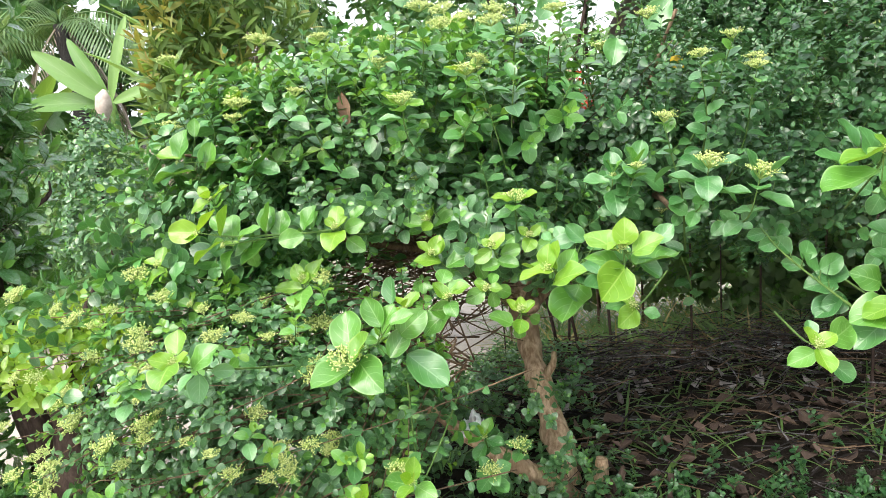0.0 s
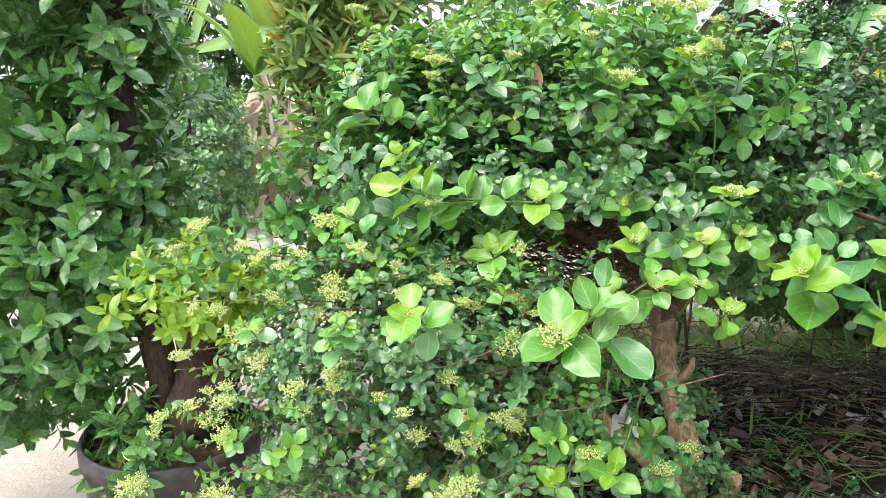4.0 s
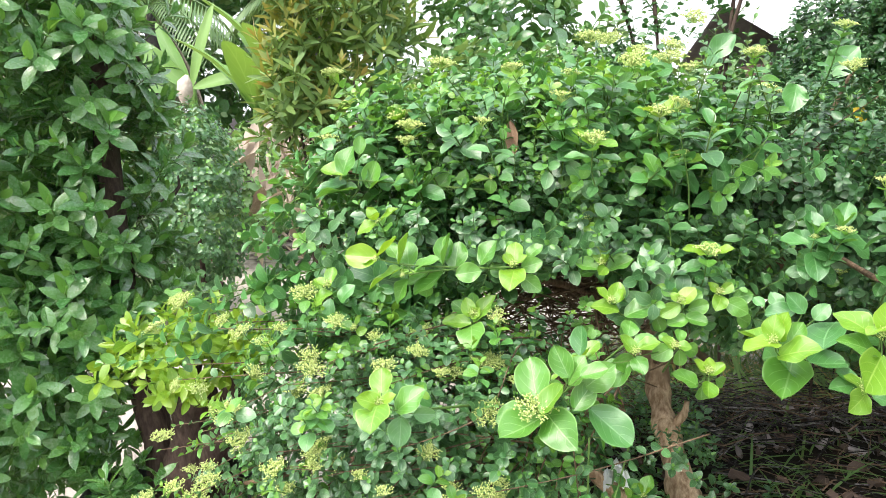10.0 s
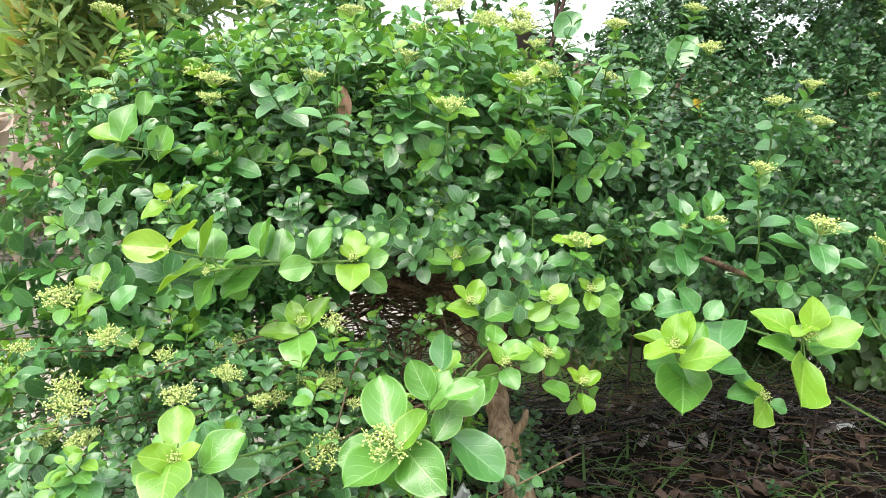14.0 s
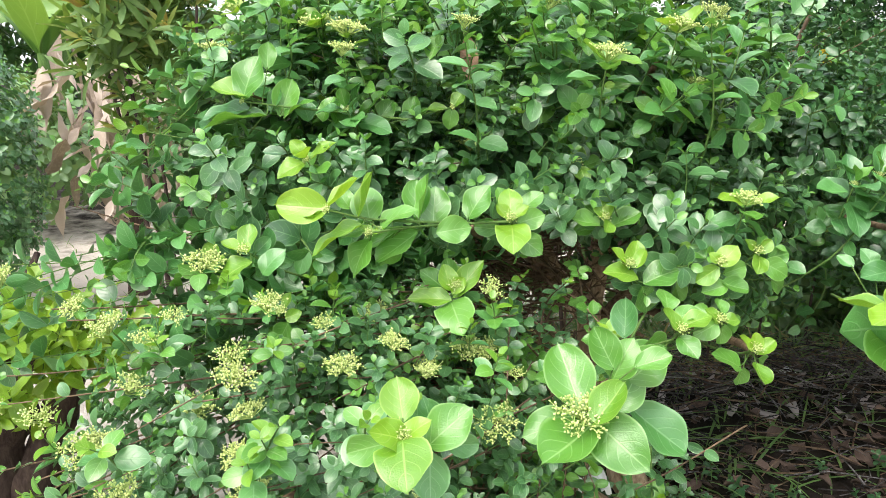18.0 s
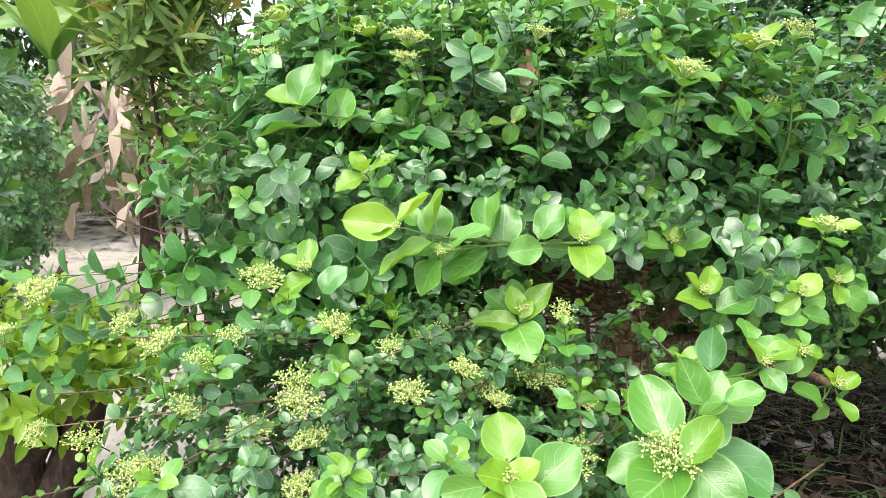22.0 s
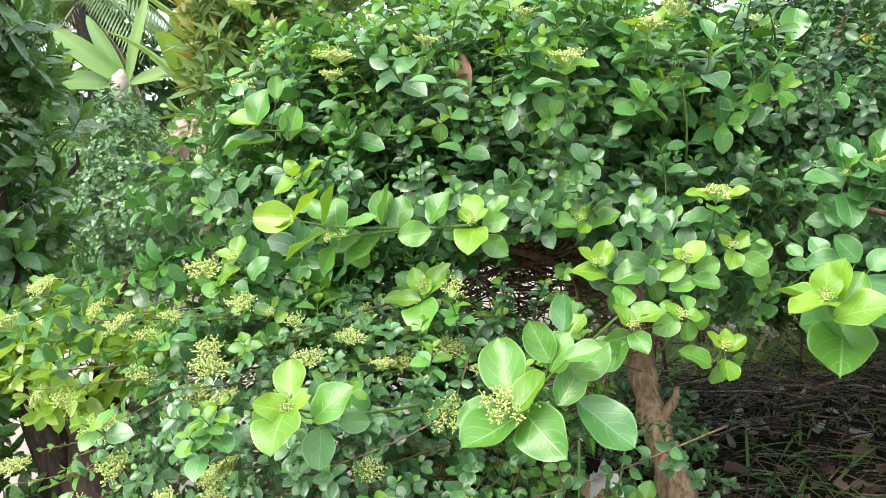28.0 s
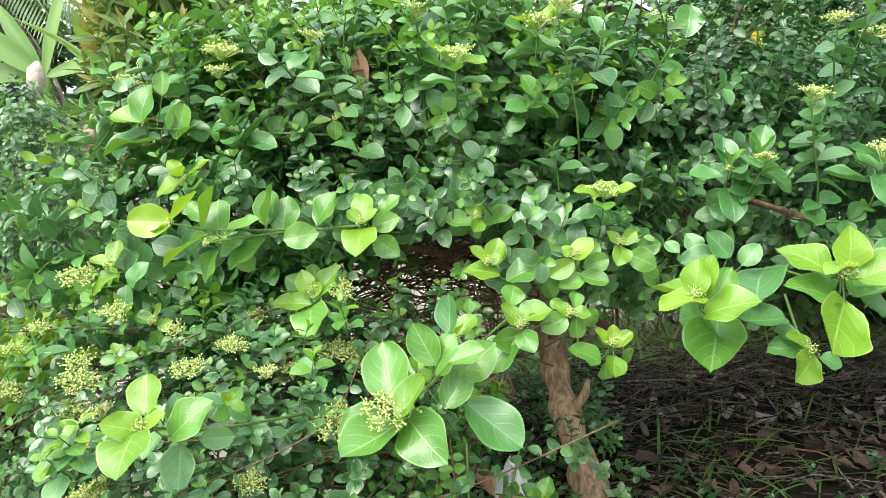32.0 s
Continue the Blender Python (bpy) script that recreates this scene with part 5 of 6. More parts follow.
def stems_part():
    rng = np.random.default_rng(64)
    for k in range(90):
        x, z = rng.uniform(-1.05, -0.08), rng.uniform(0.72, 1.42)
        y = 1.14 + 0.55 * (z - 0.95) + 0.22 * abs(x + 0.45) + rng.uniform(-0.05, 0.12)
        x = min(x, -0.08 - 0.55 * max(0.0, 1.1 - z))
        root = np.array((rng.uniform(-0.2, 0.02), rng.uniform(1.55, 1.75), rng.uniform(1.05, 1.25)))
        end = np.array((x, y, z))
        middle = (root + end) / 2 + (0, 0.06, rng.uniform(0.02, 0.1))
        leafy_stem(rng, [root, middle, end], rng.uniform(0.019, 0.028), 0.0175, 1 if k % 3 else 2, 0.25, tip_mat=2 if k % 5 else 3)
    for k in range(38):
        x, z = (rng.uniform(-0.92, -0.62), rng.uniform(1.25, 1.74)) if k % 5 else (rng.uniform(-1.3, -1.05), rng.uniform(1.33, 1.46))
        end = np.array((x, 1.5 + 0.8 * (z - 1.25) + rng.uniform(-0.08, 0.15), z - 0.25 * max(0, -0.95 - x)))
        root = np.array((rng.uniform(-0.35, -0.1), 1.85, rng.uniform(1.3, 1.5)))
        leafy_stem(rng, [root, (root + end) / 2 + (0, rng.uniform(-0.04, 0.04), rng.uniform(-0.02, 0.09)), end], rng.uniform(0.034, 0.056), rng.uniform(0.024, 0.034), 4 if k % 3 else 1, 0.18, 0.0018, tip_mat=2 if k % 4 else 3)
    for k in range(30):
        x, z = rng.uniform(-1.0, -0.35), rng.uniform(0.78, 1.3)
        end = np.array((x, 1.1 + 0.5 * (z - 0.95) + 0.22 * abs(x + 0.45), z))
        root = end + (rng.uniform(0.25, 0.5), rng.uniform(0.1, 0.25), rng.uniform(-0.1, 0.12))
        leafy_stem(rng, [root, (root + end) / 2 + (0, -0.03, rng.uniform(-0.03, 0.05)), end], 0.024, 0.034, 1, 0.21, 0.002)
    for k in range(44):
        end = np.array((rng.uniform(-0.75, 0.72), rng.uniform(1.65, 2.1), rng.uniform(1.5, 1.92)))
        end[1] = max(end[1], crown_front(end[0]) + 0.03)
        root = np.array((0.2 + end[0] * 0.3, 2.15, 1.45))
        # right of x = 0.3 the darker leaf paints the crown's shade
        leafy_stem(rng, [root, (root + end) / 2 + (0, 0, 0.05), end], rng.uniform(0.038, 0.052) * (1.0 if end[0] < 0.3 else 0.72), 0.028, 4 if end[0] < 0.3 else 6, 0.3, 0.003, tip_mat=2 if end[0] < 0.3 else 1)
    for k in range(26):
        x = rng.uniform(-0.58, -0.02)
        end = np.array((x, crown_front(x) + rng.uniform(-0.03, 0.06), rng.uniform(1.66, 1.86)))
        root = end + (rng.normal(0.05, 0.05), rng.uniform(0.1, 0.2), -rng.uniform(0.12, 0.2))
        leafy_stem(rng, [root, (root + end) / 2 + (0, 0.03, 0.0), end], rng.uniform(0.036, 0.05), 0.03, 2 if k % 2 else 4, 0.1, 0.0022, tip_mat=2 if k % 3 else 3)
    tangle = Mass()
    for k in range(1000):
        root = np.array((rng.normal(-0.02, 0.22), rng.normal(2.2, 0.22), rng.normal(1.27, 0.12)))
        d = rng.normal(0, 1, 3) * (1, 0.8, 0.4)
        if root[0] + 0.2 * d[0] > 0.16 or root[1] + 0.2 * d[1] < 1.85:
            continue
        r = rng.uniform(0.0012, 0.0042)
        tangle.add(tube_shape(curve_line([root, root + d * 0.12, root + d * 0.22 + (0, 0, 0.03)], 5), np.linspace(r, r * 0.4, 5), 4))
    ob = part("twig_tangle", tangle.mesh("twig_tangle", [TWIG]), shrub, "bare brown inner twigs")
    ob.matrix_basis = TO_SHRUB
    tagged(ob, kind="stuff")


stems_part()


# ---- rising stems that carry the flat flower heads of the crown ----
def bloom_stem(rng, tip, kind, size):
    tip = np.asarray(tip, float)
    lean = np.array((rng.normal(0.04, 0.05), rng.uniform(0.03, 0.1), -rng.uniform(0.15, 0.22)))
    leafy_stem(rng, [tip + lean * 1.5 + (0, 0.08, 0), tip + lean * 0.8, tip + lean * 0.3, tip], rng.uniform(0.04, 0.052), 0.034, 4 if kind or tip[0] > 0.35 else 2, 0.05, 0.0026, tip_mat=2 if kind or tip[0] > 0.35 else 3)
    flower(tip + (0, 0, 0.004), rng.normal(0, 0.12, 3) + (0, -0.1, 1), kind, size)


bloom_rng = np.random.default_rng(21)
for x, y, z, kind in ((-0.42, 1.68, 1.94, 0), (-0.26, 1.585, 1.925, 0), (-0.5, 1.71, 1.80, 0), (-0.51, 1.69, 1.765, 1), (-0.325, 1.565, 1.81, 1), (-0.145, 1.7, 1.857, 1),
                      (0.06, 1.91, 1.965, 0), (0.077, 1.53, 1.838, 1), (-0.26, 1.77, 1.6, 2), (0.57, 1.56, 1.81, 0), (0.72, 1.62, 1.775, 0), (0.64, 1.56, 1.84, 1),
                      (0.44, 1.41, 1.685, 1), (0.53, 1.74, 1.437, 1), (-0.126, 1.69, 1.915, 2), (1.3, 2.1, 1.865, 0), (0.39, 1.44, 1.594, 2), (0.28, 1.7, 1.95, 0),
                      (0.54, 1.85, 2.02, 0), (0.3, 1.74, 1.955, 1), (0.01, 1.68, 1.937, 0), (-0.74, 1.95, 1.94, 0)):
    bloom_stem(bloom_rng, (x, y, z), kind, bloom_rng.uniform(0.7, 1.0) if x < 0.35 else bloom_rng.uniform(0.55, 0.8))
for k in range(34):
    x = bloom_rng.uniform(-0.75, 0.7)
    rise = (x, bloom_rng.uniform(1.75, 2.3), 1.86 - 0.1 * abs(x) + bloom_rng.uniform(-0.08, 0.1))
    root = np.add(rise, (bloom_rng.normal(0, 0.1), 0.1, -0.26))
    # again the shaded leaf colour from x = 0.3 rightwards
    leafy_stem(bloom_rng, [root, np.add(rise, (0, 0.04, -0.1)), rise], bloom_rng.uniform(0.04, 0.055), 0.034, 4 if x < 0.3 else 6, 0.1, 0.0026, tip_mat=2)

crown_part(1, [
    (BIG_SPRIGS, 300, (-0.2, 2.06, 1.66), (0.62, 0.52, 0.24), 0.049, dict(inner=0.35, low=0.0, lumps=0.35)),
    (SMALL_SPRIGS, 750, (-0.06, 2.1, 1.58), (0.74, 0.5, 0.25), 0.03, dict(inner=0.6, low=-0.5, lumps=0.3)),
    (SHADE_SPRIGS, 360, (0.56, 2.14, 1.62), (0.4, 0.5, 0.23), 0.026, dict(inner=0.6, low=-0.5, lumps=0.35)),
    (BRIGHT_SPRIGS, 34, (-0.25, 2.06, 1.66), (0.6, 0.58, 0.26), 0.042, dict(inner=0.1, low=0.1)),
], "large glossy leaves of the upper crown")
crown_part(2, [
    (SMALL_SPRIGS, 760, (-0.51, 1.62, 1.06), (0.43, 0.42, 0.31), 0.0235, dict(inner=0.35, low=-0.8)),
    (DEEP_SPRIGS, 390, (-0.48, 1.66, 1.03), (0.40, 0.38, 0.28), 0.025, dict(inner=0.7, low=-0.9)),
    (BRIGHT_SPRIGS, 60, (-0.52, 1.58, 1.08), (0.48, 0.46, 0.35), 0.034, dict(inner=0.08, low=-0.4)),
], "small dark leaves of the low skirt")
crown_part(3, [
    (SMALL_SPRIGS, 60, (-0.7, 1.9, 1.5), (0.22, 0.28, 0.26), 0.036, dict(inner=0.7, low=-0.9)),
    (BIG_SPRIGS, 30, (-0.7, 1.85, 1.5), (0.22, 0.28, 0.26), 0.046, dict(inner=0.4, low=-0.9)),
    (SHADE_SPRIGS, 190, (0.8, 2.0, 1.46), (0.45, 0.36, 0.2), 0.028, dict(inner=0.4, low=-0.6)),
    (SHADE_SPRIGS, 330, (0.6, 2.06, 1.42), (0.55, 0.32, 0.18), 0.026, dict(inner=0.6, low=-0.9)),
    (SMALL_SPRIGS, 150, (0.10, 1.70, 1.44), (0.26, 0.2, 0.13), 0.036, dict(inner=0.6, low=-0.9)),
    (SMALL_SPRIGS, 190, (-0.38, 1.84, 1.54), (0.4, 0.25, 0.12), 0.034, dict(inner=0.7, low=-0.9)),
], "dark glossy leaves of the side boughs, shaded by colour on the right")
crown_part(4, [
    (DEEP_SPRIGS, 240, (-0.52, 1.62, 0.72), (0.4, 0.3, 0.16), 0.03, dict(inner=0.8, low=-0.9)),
    (SMALL_SPRIGS, 46, (0.16, 1.80, 0.80), (0.13, 0.1, 0.18), 0.023, dict(inner=0.2, low=-0.9)),
], "small sprouts about the foot")


# ---- the dark narrow tree and the golden shrub in the black tub ----
FICUS_SPRIGS = [rosette(80 + k, LONG_BLADES, 8 + k % 3, 0.12, spread=0.8, ages=((2, 2, 1, 1) if k % 3 == 0 else (2, 1, 1, 1))) for k in range(8)]
GOLD_SPRIGS = [rosette(100 + k, LONG_BLADES, 6 + k % 3, 0.11, ages=(3, 3, 2, 2, 1)) for k in range(6)]

tub = thing("plant_tub", "round black plastic tub full of soil, scuffed grey", "plant pot", on_ground(-1.4, 2.08))


def build_tub():
    m = Mass()
    profile = [(0.2, 0.0), (0.25, 0.015), (0.262, 0.05), (0.268, 0.2), (0.276, 0.38), (0.281, 0.45), (0.289, 0.46), (0.291, 0.5), (0.287, 0.525), (0.279, 0.528), (0.273, 0.515), (0.27, 0.46), (0.24, 0.4)]
    sides = 48
    pts = np.array([(r * math.cos(2 * math.pi * a / sides) * (1 + 0.012 * math.sin(5 * a / sides * 6.28)), r * math.sin(2 * math.pi * a / sides), h) for r, h in profile for a in range(sides)])
    quads = np.array([(i * sides + a, i * sides + (a + 1) % sides, (i + 1) * sides + (a + 1) % sides, (i + 1) * sides + a) for i in range(len(profile) - 1) for a in range(sides)])
    m.add((pts, quads, pts[:, :2]))
    part("shell", m.mesh("shell", [RUBBER]), tub)
    s = Mass()
    rings = [(0.002, 0.49), (0.09, 0.485), (0.18, 0.475), (0.262, 0.46)]
    pts = np.array([(r * math.cos(2 * math.pi * a / 24), r * math.sin(2 * math.pi * a / 24), h + 0.012 * noise.noise(Vector((r * 30, a, 0)))) for r, h in rings for a in range(24)])
    quads = np.array([(i * 24 + a, (i + 1) * 24 + a, (i + 1) * 24 + (a + 1) % 24, i * 24 + (a + 1) % 24) for i in range(3) for a in range(24)])
    s.add((pts, quads, pts[:, :2]))
    part("soil", s.mesh("soil", [POT_SOIL]), tub, "dark soil")


build_tub()


def foliage(owner, seed, mats, sets, label=""):
    rng = np.random.default_rng(seed)
    m = Mass()
    for sprigs, n, middle, radii, size, kw in sets:
        scatter(m, sprigs, dome_spots(rng, n, middle, radii, size, **kw), rng)
    ob = part("foliage", m.mesh("foliage", mats), owner, label)
    ob.matrix_basis = under(owner)
    return tagged(ob, kind="stuff")


gold = thing("golden_shrub", "yellow-green shrub with a thick dark trunk in a tub", "shrub", (-1.33, 2.08, ground_height(-1.36, 2.08) + 0.45))
limb("trunk", [(-1.33, 2.1, 0.5), (-1.33, 2.1, 0.66), (-1.31, 2.1, 0.85), (-1.29, 2.11, 1.0)], 0.085, 0.07, DARK_BARK, gold, n=14, knots=0.3, flare=0.05, seed=20)
limb("trunk", [(-1.31, 2.1, 0.6), (-1.24, 2.11, 0.76), (-1.17, 2.12, 0.93), (-1.12, 2.1, 1.06)], 0.06, 0.035, DARK_BARK, gold, n=12, knots=0.3, seed=19)
for k, pts in enumerate([[(-1.31, 2.12, 0.95), (-1.2, 2.1, 1.08), (-1.12, 2.06, 1.2)], [(-1.32, 2.12, 0.95), (-1.4, 2.08, 1.1), (-1.48, 2.05, 1.2)], [(-1.31, 2.13, 0.95), (-1.28, 2.2, 1.15), (-1.25, 2.3, 1.28)]]):
    limb("branch", pts, 0.02, 0.008, DARK_BARK, gold, sides=7, n=8, seed=22 + k)
foliage(gold, 31, [STEM, GOLD, GOLD, GOLD], [
    (GOLD_SPRIGS, 150, (-1.26, 2.03, 1.08), (0.24, 0.2, 0.16), 0.055, dict(inner=0.5, low=-0.4, lean=(0, -0.3, 0.8))),
    (GOLD_SPRIGS, 14, (-1.06, 2.12, 1.12), (0.12, 0.14, 0.09), 0.062, dict(inner=0.5, low=-0.4, lean=(0, -0.2, 0.8))),
])

dark_tree = thing("dark_tree", "slender dark green tree with glossy leaves, leaning from the tub", "tree", (-1.43, 2.1, ground_height(-1.36, 2.08) + 0.45))
limb("trunk", [(-1.43, 2.1, 0.5), (-1.45, 2.12, 0.85), (-1.53, 2.18, 1.17), (-1.63, 2.33, 1.8), (-1.69, 2.44, 2.4), (-1.7, 2.45, 2.9)], 0.05, 0.026, DARK_BARK, dark_tree, n=20, seed=30)
for k in range(9):
    a, z = 2.4 * k, 0.8 + 0.22 * k
    limb("branch", [(-1.66, 2.42, z), (-1.66 + 0.22 * math.cos(a), 2.42 + 0.2 * math.sin(a), z + 0.1), (-1.66 + 0.3 * math.cos(a) - 0.06, 2.42 + 0.28 * math.sin(a), z + 0.16)], 0.011, 0.004, DARK_BARK, dark_tree, sides=6, n=7, seed=40 + k)
foliage(dark_tree, 32, [STEM, FICUS, FICUS_NEW], [
    (FICUS_SPRIGS, 400, (-2.06, 2.26, 1.95), (0.44, 0.45, 0.95), 0.095, dict(inner=0.5, lumps=0.4, lean=(0.15, -0.2, 1.2))),
    (FICUS_SPRIGS, 130, (-1.78, 2.48, 1.8), (0.32, 0.22, 0.85), 0.09, dict(inner=0.6, lumps=0.4, lean=(0.1, -0.2, 1.2))),
    (FICUS_SPRIGS, 90, (-1.74, 2.2, 1.33), (0.28, 0.16, 0.26), 0.085, dict(inner=0.8, lumps=0.4, lean=(0.2, -0.2, 1.1))),
    (FICUS_SPRIGS, 230, (-2.0, 2.12, 0.96), (0.44, 0.34, 0.42), 0.085, dict(inner=0.6, lumps=0.3, lean=(0.2, -0.25, 0.9))),
    (FICUS_SPRIGS, 60, (-2.08, 2.02, 0.72), (0.36, 0.26, 0.16), 0.08, dict(inner=0.6, lumps=0.3, lean=(0.2, -0.25, 0.7))),
    (FICUS_SPRIGS, 150, (-1.6, 2.24, 1.85), (0.2, 0.2, 0.8), 0.085, dict(inner=0.5, lumps=0.4, lean=(0.2, -0.3, 1.0))),
    (FICUS_SPRIGS, 50, (-1.66, 2.06, 1.05), (0.15, 0.12, 0.32), 0.08, dict(inner=0.5, lumps=0.4, lean=(0.1, -0.4, 0.7))),
    (FICUS_SPRIGS, 14, (-1.4, 1.86, 0.66), (0.13, 0.08, 0.08), 0.075, dict(inner=0.6)),
    (FICUS_SPRIGS, 12, (-1.56, 2.0, 0.64), (0.13, 0.1, 0.1), 0.075, dict(inner=0.6)),
])

# ---- farther plants ----
croton = thing("olive_shrub", "tall shrub with narrow olive leaves and red tips", "shrub", on_ground(-1.2, 3.9))
for k in range(6):
    a = 1.05 * k
    limb("branch", [(-1.2, 3.9, 0.08), (-1.2 + 0.15 * math.cos(a), 3.9 + 0.15 * math.sin(a), 1.0), (-1.2 + 0.32 * math.cos(a), 3.9 + 0.3 * math.sin(a), 2.0)], 0.016, 0.006, DARK_BARK, croton, sides=6, n=8, seed=50 + k)
OLIVE_SPRIGS = [rosette(120 + k, LANCE_BLADES, 9 + k % 3, 0.1, ages=((2, 2, 1, 1) if k % 3 == 0 else (1, 1, 1, 1)), spread=0.75) for k in range(8)]
RUST_SPRIGS = [rosette(140 + k, LANCE_BLADES, 7 + k % 3, 0.12, ages=(3, 3, 2, 2), spread=0.55) for k in range(4)]
foliage(croton, 33, [STEM, OLIVE_GREEN, OLIVE, RUSTY], [
    (OLIVE_SPRIGS, 40, (-0.98, 3.9, 2.3), (0.24, 0.3, 0.22), 0.125, dict(inner=0.6, lumps=0.4, lean=(0, -0.2, 1.0))),
    (OLIVE_SPRIGS, 150, (-1.3, 3.85, 2.0), (0.2, 0.3, 0.6), 0.115, dict(inner=0.6, lumps=0.4, lean=(0, -0.2, 1.0))),
    (RUST_SPRIGS, 20, (-1.4, 3.72, 2.1), (0.09, 0.14, 0.34), 0.115, dict(inner=0.6, lumps=0.3, lean=(-0.2, -0.1, 1.5))),
    (RUST_SPRIGS, 12, (-1.25, 3.7, 2.2), (0.24, 0.2, 0.4), 0.11, dict(inner=0.3, lumps=0.3, lean=(0, -0.1, 1.5))),
])
tip_rng = np.random.default_rng(3)
for k in range(9):
    x, y, z = -1.28 + tip_rng.uniform(-0.3, 0.3), 3.6 + tip_rng.uniform(-0.15, 0.1), 2.5 + tip_rng.uniform(-0.05, 0.1)
    red_tips = Mass()
    for j in range(6):
        a = 1.05 * j
        red_tips.add(NARROW_BLADES[j % 3], 0, frame_of((math.cos(a) * 0.6, math.sin(a) * 0.6, 1), (-math.cos(a), -math.sin(a), 0.4)), 0.12, (x, y, z))
    part("red_shoot", red_tips.mesh("red_shoot", [RED]), croton, "soft red young leaves").matrix_basis = under(croton)

cone = thing("clipped_shrub", "dark green clipped conical shrub", "shrub", on_ground(-2.6, 5.1))
limb("trunk", [(-2.6, 5.1, 0.1), (-2.6, 5.1, 1.6)], 0.03, 0.012, DARK_BARK, cone, sides=7, n=8, seed=60)
foliage(cone, 34, [STEM, SMALL, FRESH, YOUNG], [
    (SMALL_SPRIGS, 520, (-2.6, 5.1, 1.1), (0.32, 0.32, 0.78), 0.05, dict(inner=0.4, lumps=0.12)),
])


def banana_leaf(length, width, seed):
    """A long drooping blade with a stout midrib."""
    return leaf_shape(14, 4, width / length, 0.5, 0.03, 0.35, 0.75, 0.05, seed)


def banana(at, leaves, seed, height=1.4, size=1.0):
    ob = thing("banana_plant", "banana plant with broad pale green leaves", "banana plant", on_ground(*at), group="banana plants")
    rng = np.random.default_rng(seed)
    x, y = at
    z = ground_height(x, y)
    limb("stem", [(x, y, z - 0.05), (x + 0.05, y, z + height * 0.5), (x, y, z + height)], 0.13 * size, 0.07 * size, STEM, ob, sides=10, n=10, knots=0.05, seed=seed)
    for k in range(leaves):
        a = 2.4 * k + rng.uniform(-0.3, 0.3)
        d = np.array((math.cos(a) * 0.55, math.sin(a) * 0.55, rng.uniform(0.7, 1.5)))
        m = Mass()
        m.add(banana_leaf(1.0, 0.26, seed + k), 0, frame_of(d, UP + 0.3 * d), rng.uniform(1.5, 2.1) * size, (x, y, z + height * 0.95))
        part("leaf", m.mesh("leaf", [BANANA]), ob).matrix_basis = under(ob)
    for k in range(3):
        a = 2.1 * k + 0.4
        m = Mass()
        m.add(banana_leaf(1.0, 0.2, seed + 40 + k), 0, frame_of((math.cos(a) * 0.5, math.sin(a) * 0.5, -0.8), (math.cos(a), math.sin(a), 0.5)), 1.2 * size, (x, y, z + height * 0.9))
        part("dead_leaf", m.mesh("dead_leaf", [DRY]), ob, "dry brown hanging leaf").matrix_basis = under(ob)
    return ob


def leaning_banana():
    """The nearest banana plant, with its sheath of pale dry bracts."""
    ob = thing("banana_plant", "banana plant with broad pale green leaves and a pale bud", "banana plant", on_ground(-6.25, 13.3), group="banana plants")
    x, y, z = -6.25, 13.3, ground_height(-6.25, 13.3)
    limb("stem", [(x + 0.1, y, z - 0.05), (x + 0.05, y, z + 1.0), (x, y, 2.35)], 0.13, 0.08, STEM, ob, sides=10, n=10, knots=0.05, seed=91)
    for k, (dx, dy, dz, wide) in enumerate(((-1.4, -0.2, 1.25, 0.22), (0.45, 0.1, 1.8, 0.13), (-0.8, 0.1, 1.45, 0.18), (2.2, -0.2, 0.6, 0.16), (-2.2, 0.3, 0.3, 0.2), (1.1, 0.6, 0.5, 0.2))):
        d = np.array((dx, dy, dz))
        m = Mass()
        m.add(leaf_shape(16, 4, wide, 0.5, 0.03, 0.3, 0.3, 0.08, 70 + k), 0, frame_of(d, (0.15 * dx, -0.8, 0.55)), np.linalg.norm(d) * 0.92, (x, y, 2.35))
        part("leaf", m.mesh("leaf", [BANANA]), ob).matrix_basis = under(ob)
    m = Mass()
    m.add(tube_shape([(x + 0.12, y - 0.6, 2.05), (x + 0.14, y - 0.62, 2.25), (x + 0.16, y - 0.62, 2.45), (x + 0.2, y - 0.6, 2.58)], [0.06, 0.15, 0.13, 0.03], 10))
    part("bud", m.mesh("bud", [BRACT]), ob, "pale dry bud").matrix_basis = under(ob)


leaning_banana()
banana((-8.6, 14.6), 6, 2, 1.5, 0.9)
banana((-4.6, 12.2), 6, 3, 1.6, 0.95)
banana((-3.0, 10.9), 5, 4, 1.2, 0.8)
banana((-5.4, 15.5), 6, 5, 2.4, 1.2)

# a heap of dry banana leaves
heap = thing("dry_leaf_heap", "heap of dry brown banana leaves", "leaf heap", on_ground(-1.85, 5.7))
heap_rng = np.random.default_rng(9)
for k in range(150):
    a = heap_rng.uniform(0, 6.28)
    base = np.array((-1.85 + heap_rng.normal(0, 0.26), 5.7 + heap_rng.normal(0, 0.22), heap_rng.uniform(0.8, 1.85)))
    m = Mass()
    m.add(leaf_shape(9, 4, heap_rng.uniform(0.12, 0.3), 0.45, 0.1, heap_rng.uniform(-0.8, 0.8), heap_rng.uniform(-0.6, 1.2), 0.5, k), 0, frame_of((0.6 * math.cos(a), 0.6 * math.sin(a), heap_rng.uniform(-1.1, -0.1)), (math.cos(a), math.sin(a), 0.4)), heap_rng.uniform(0.16, 0.4), base)
    part("dead_leaf", m.mesh("dead_leaf", [DRY]), heap).matrix_basis = under(heap)
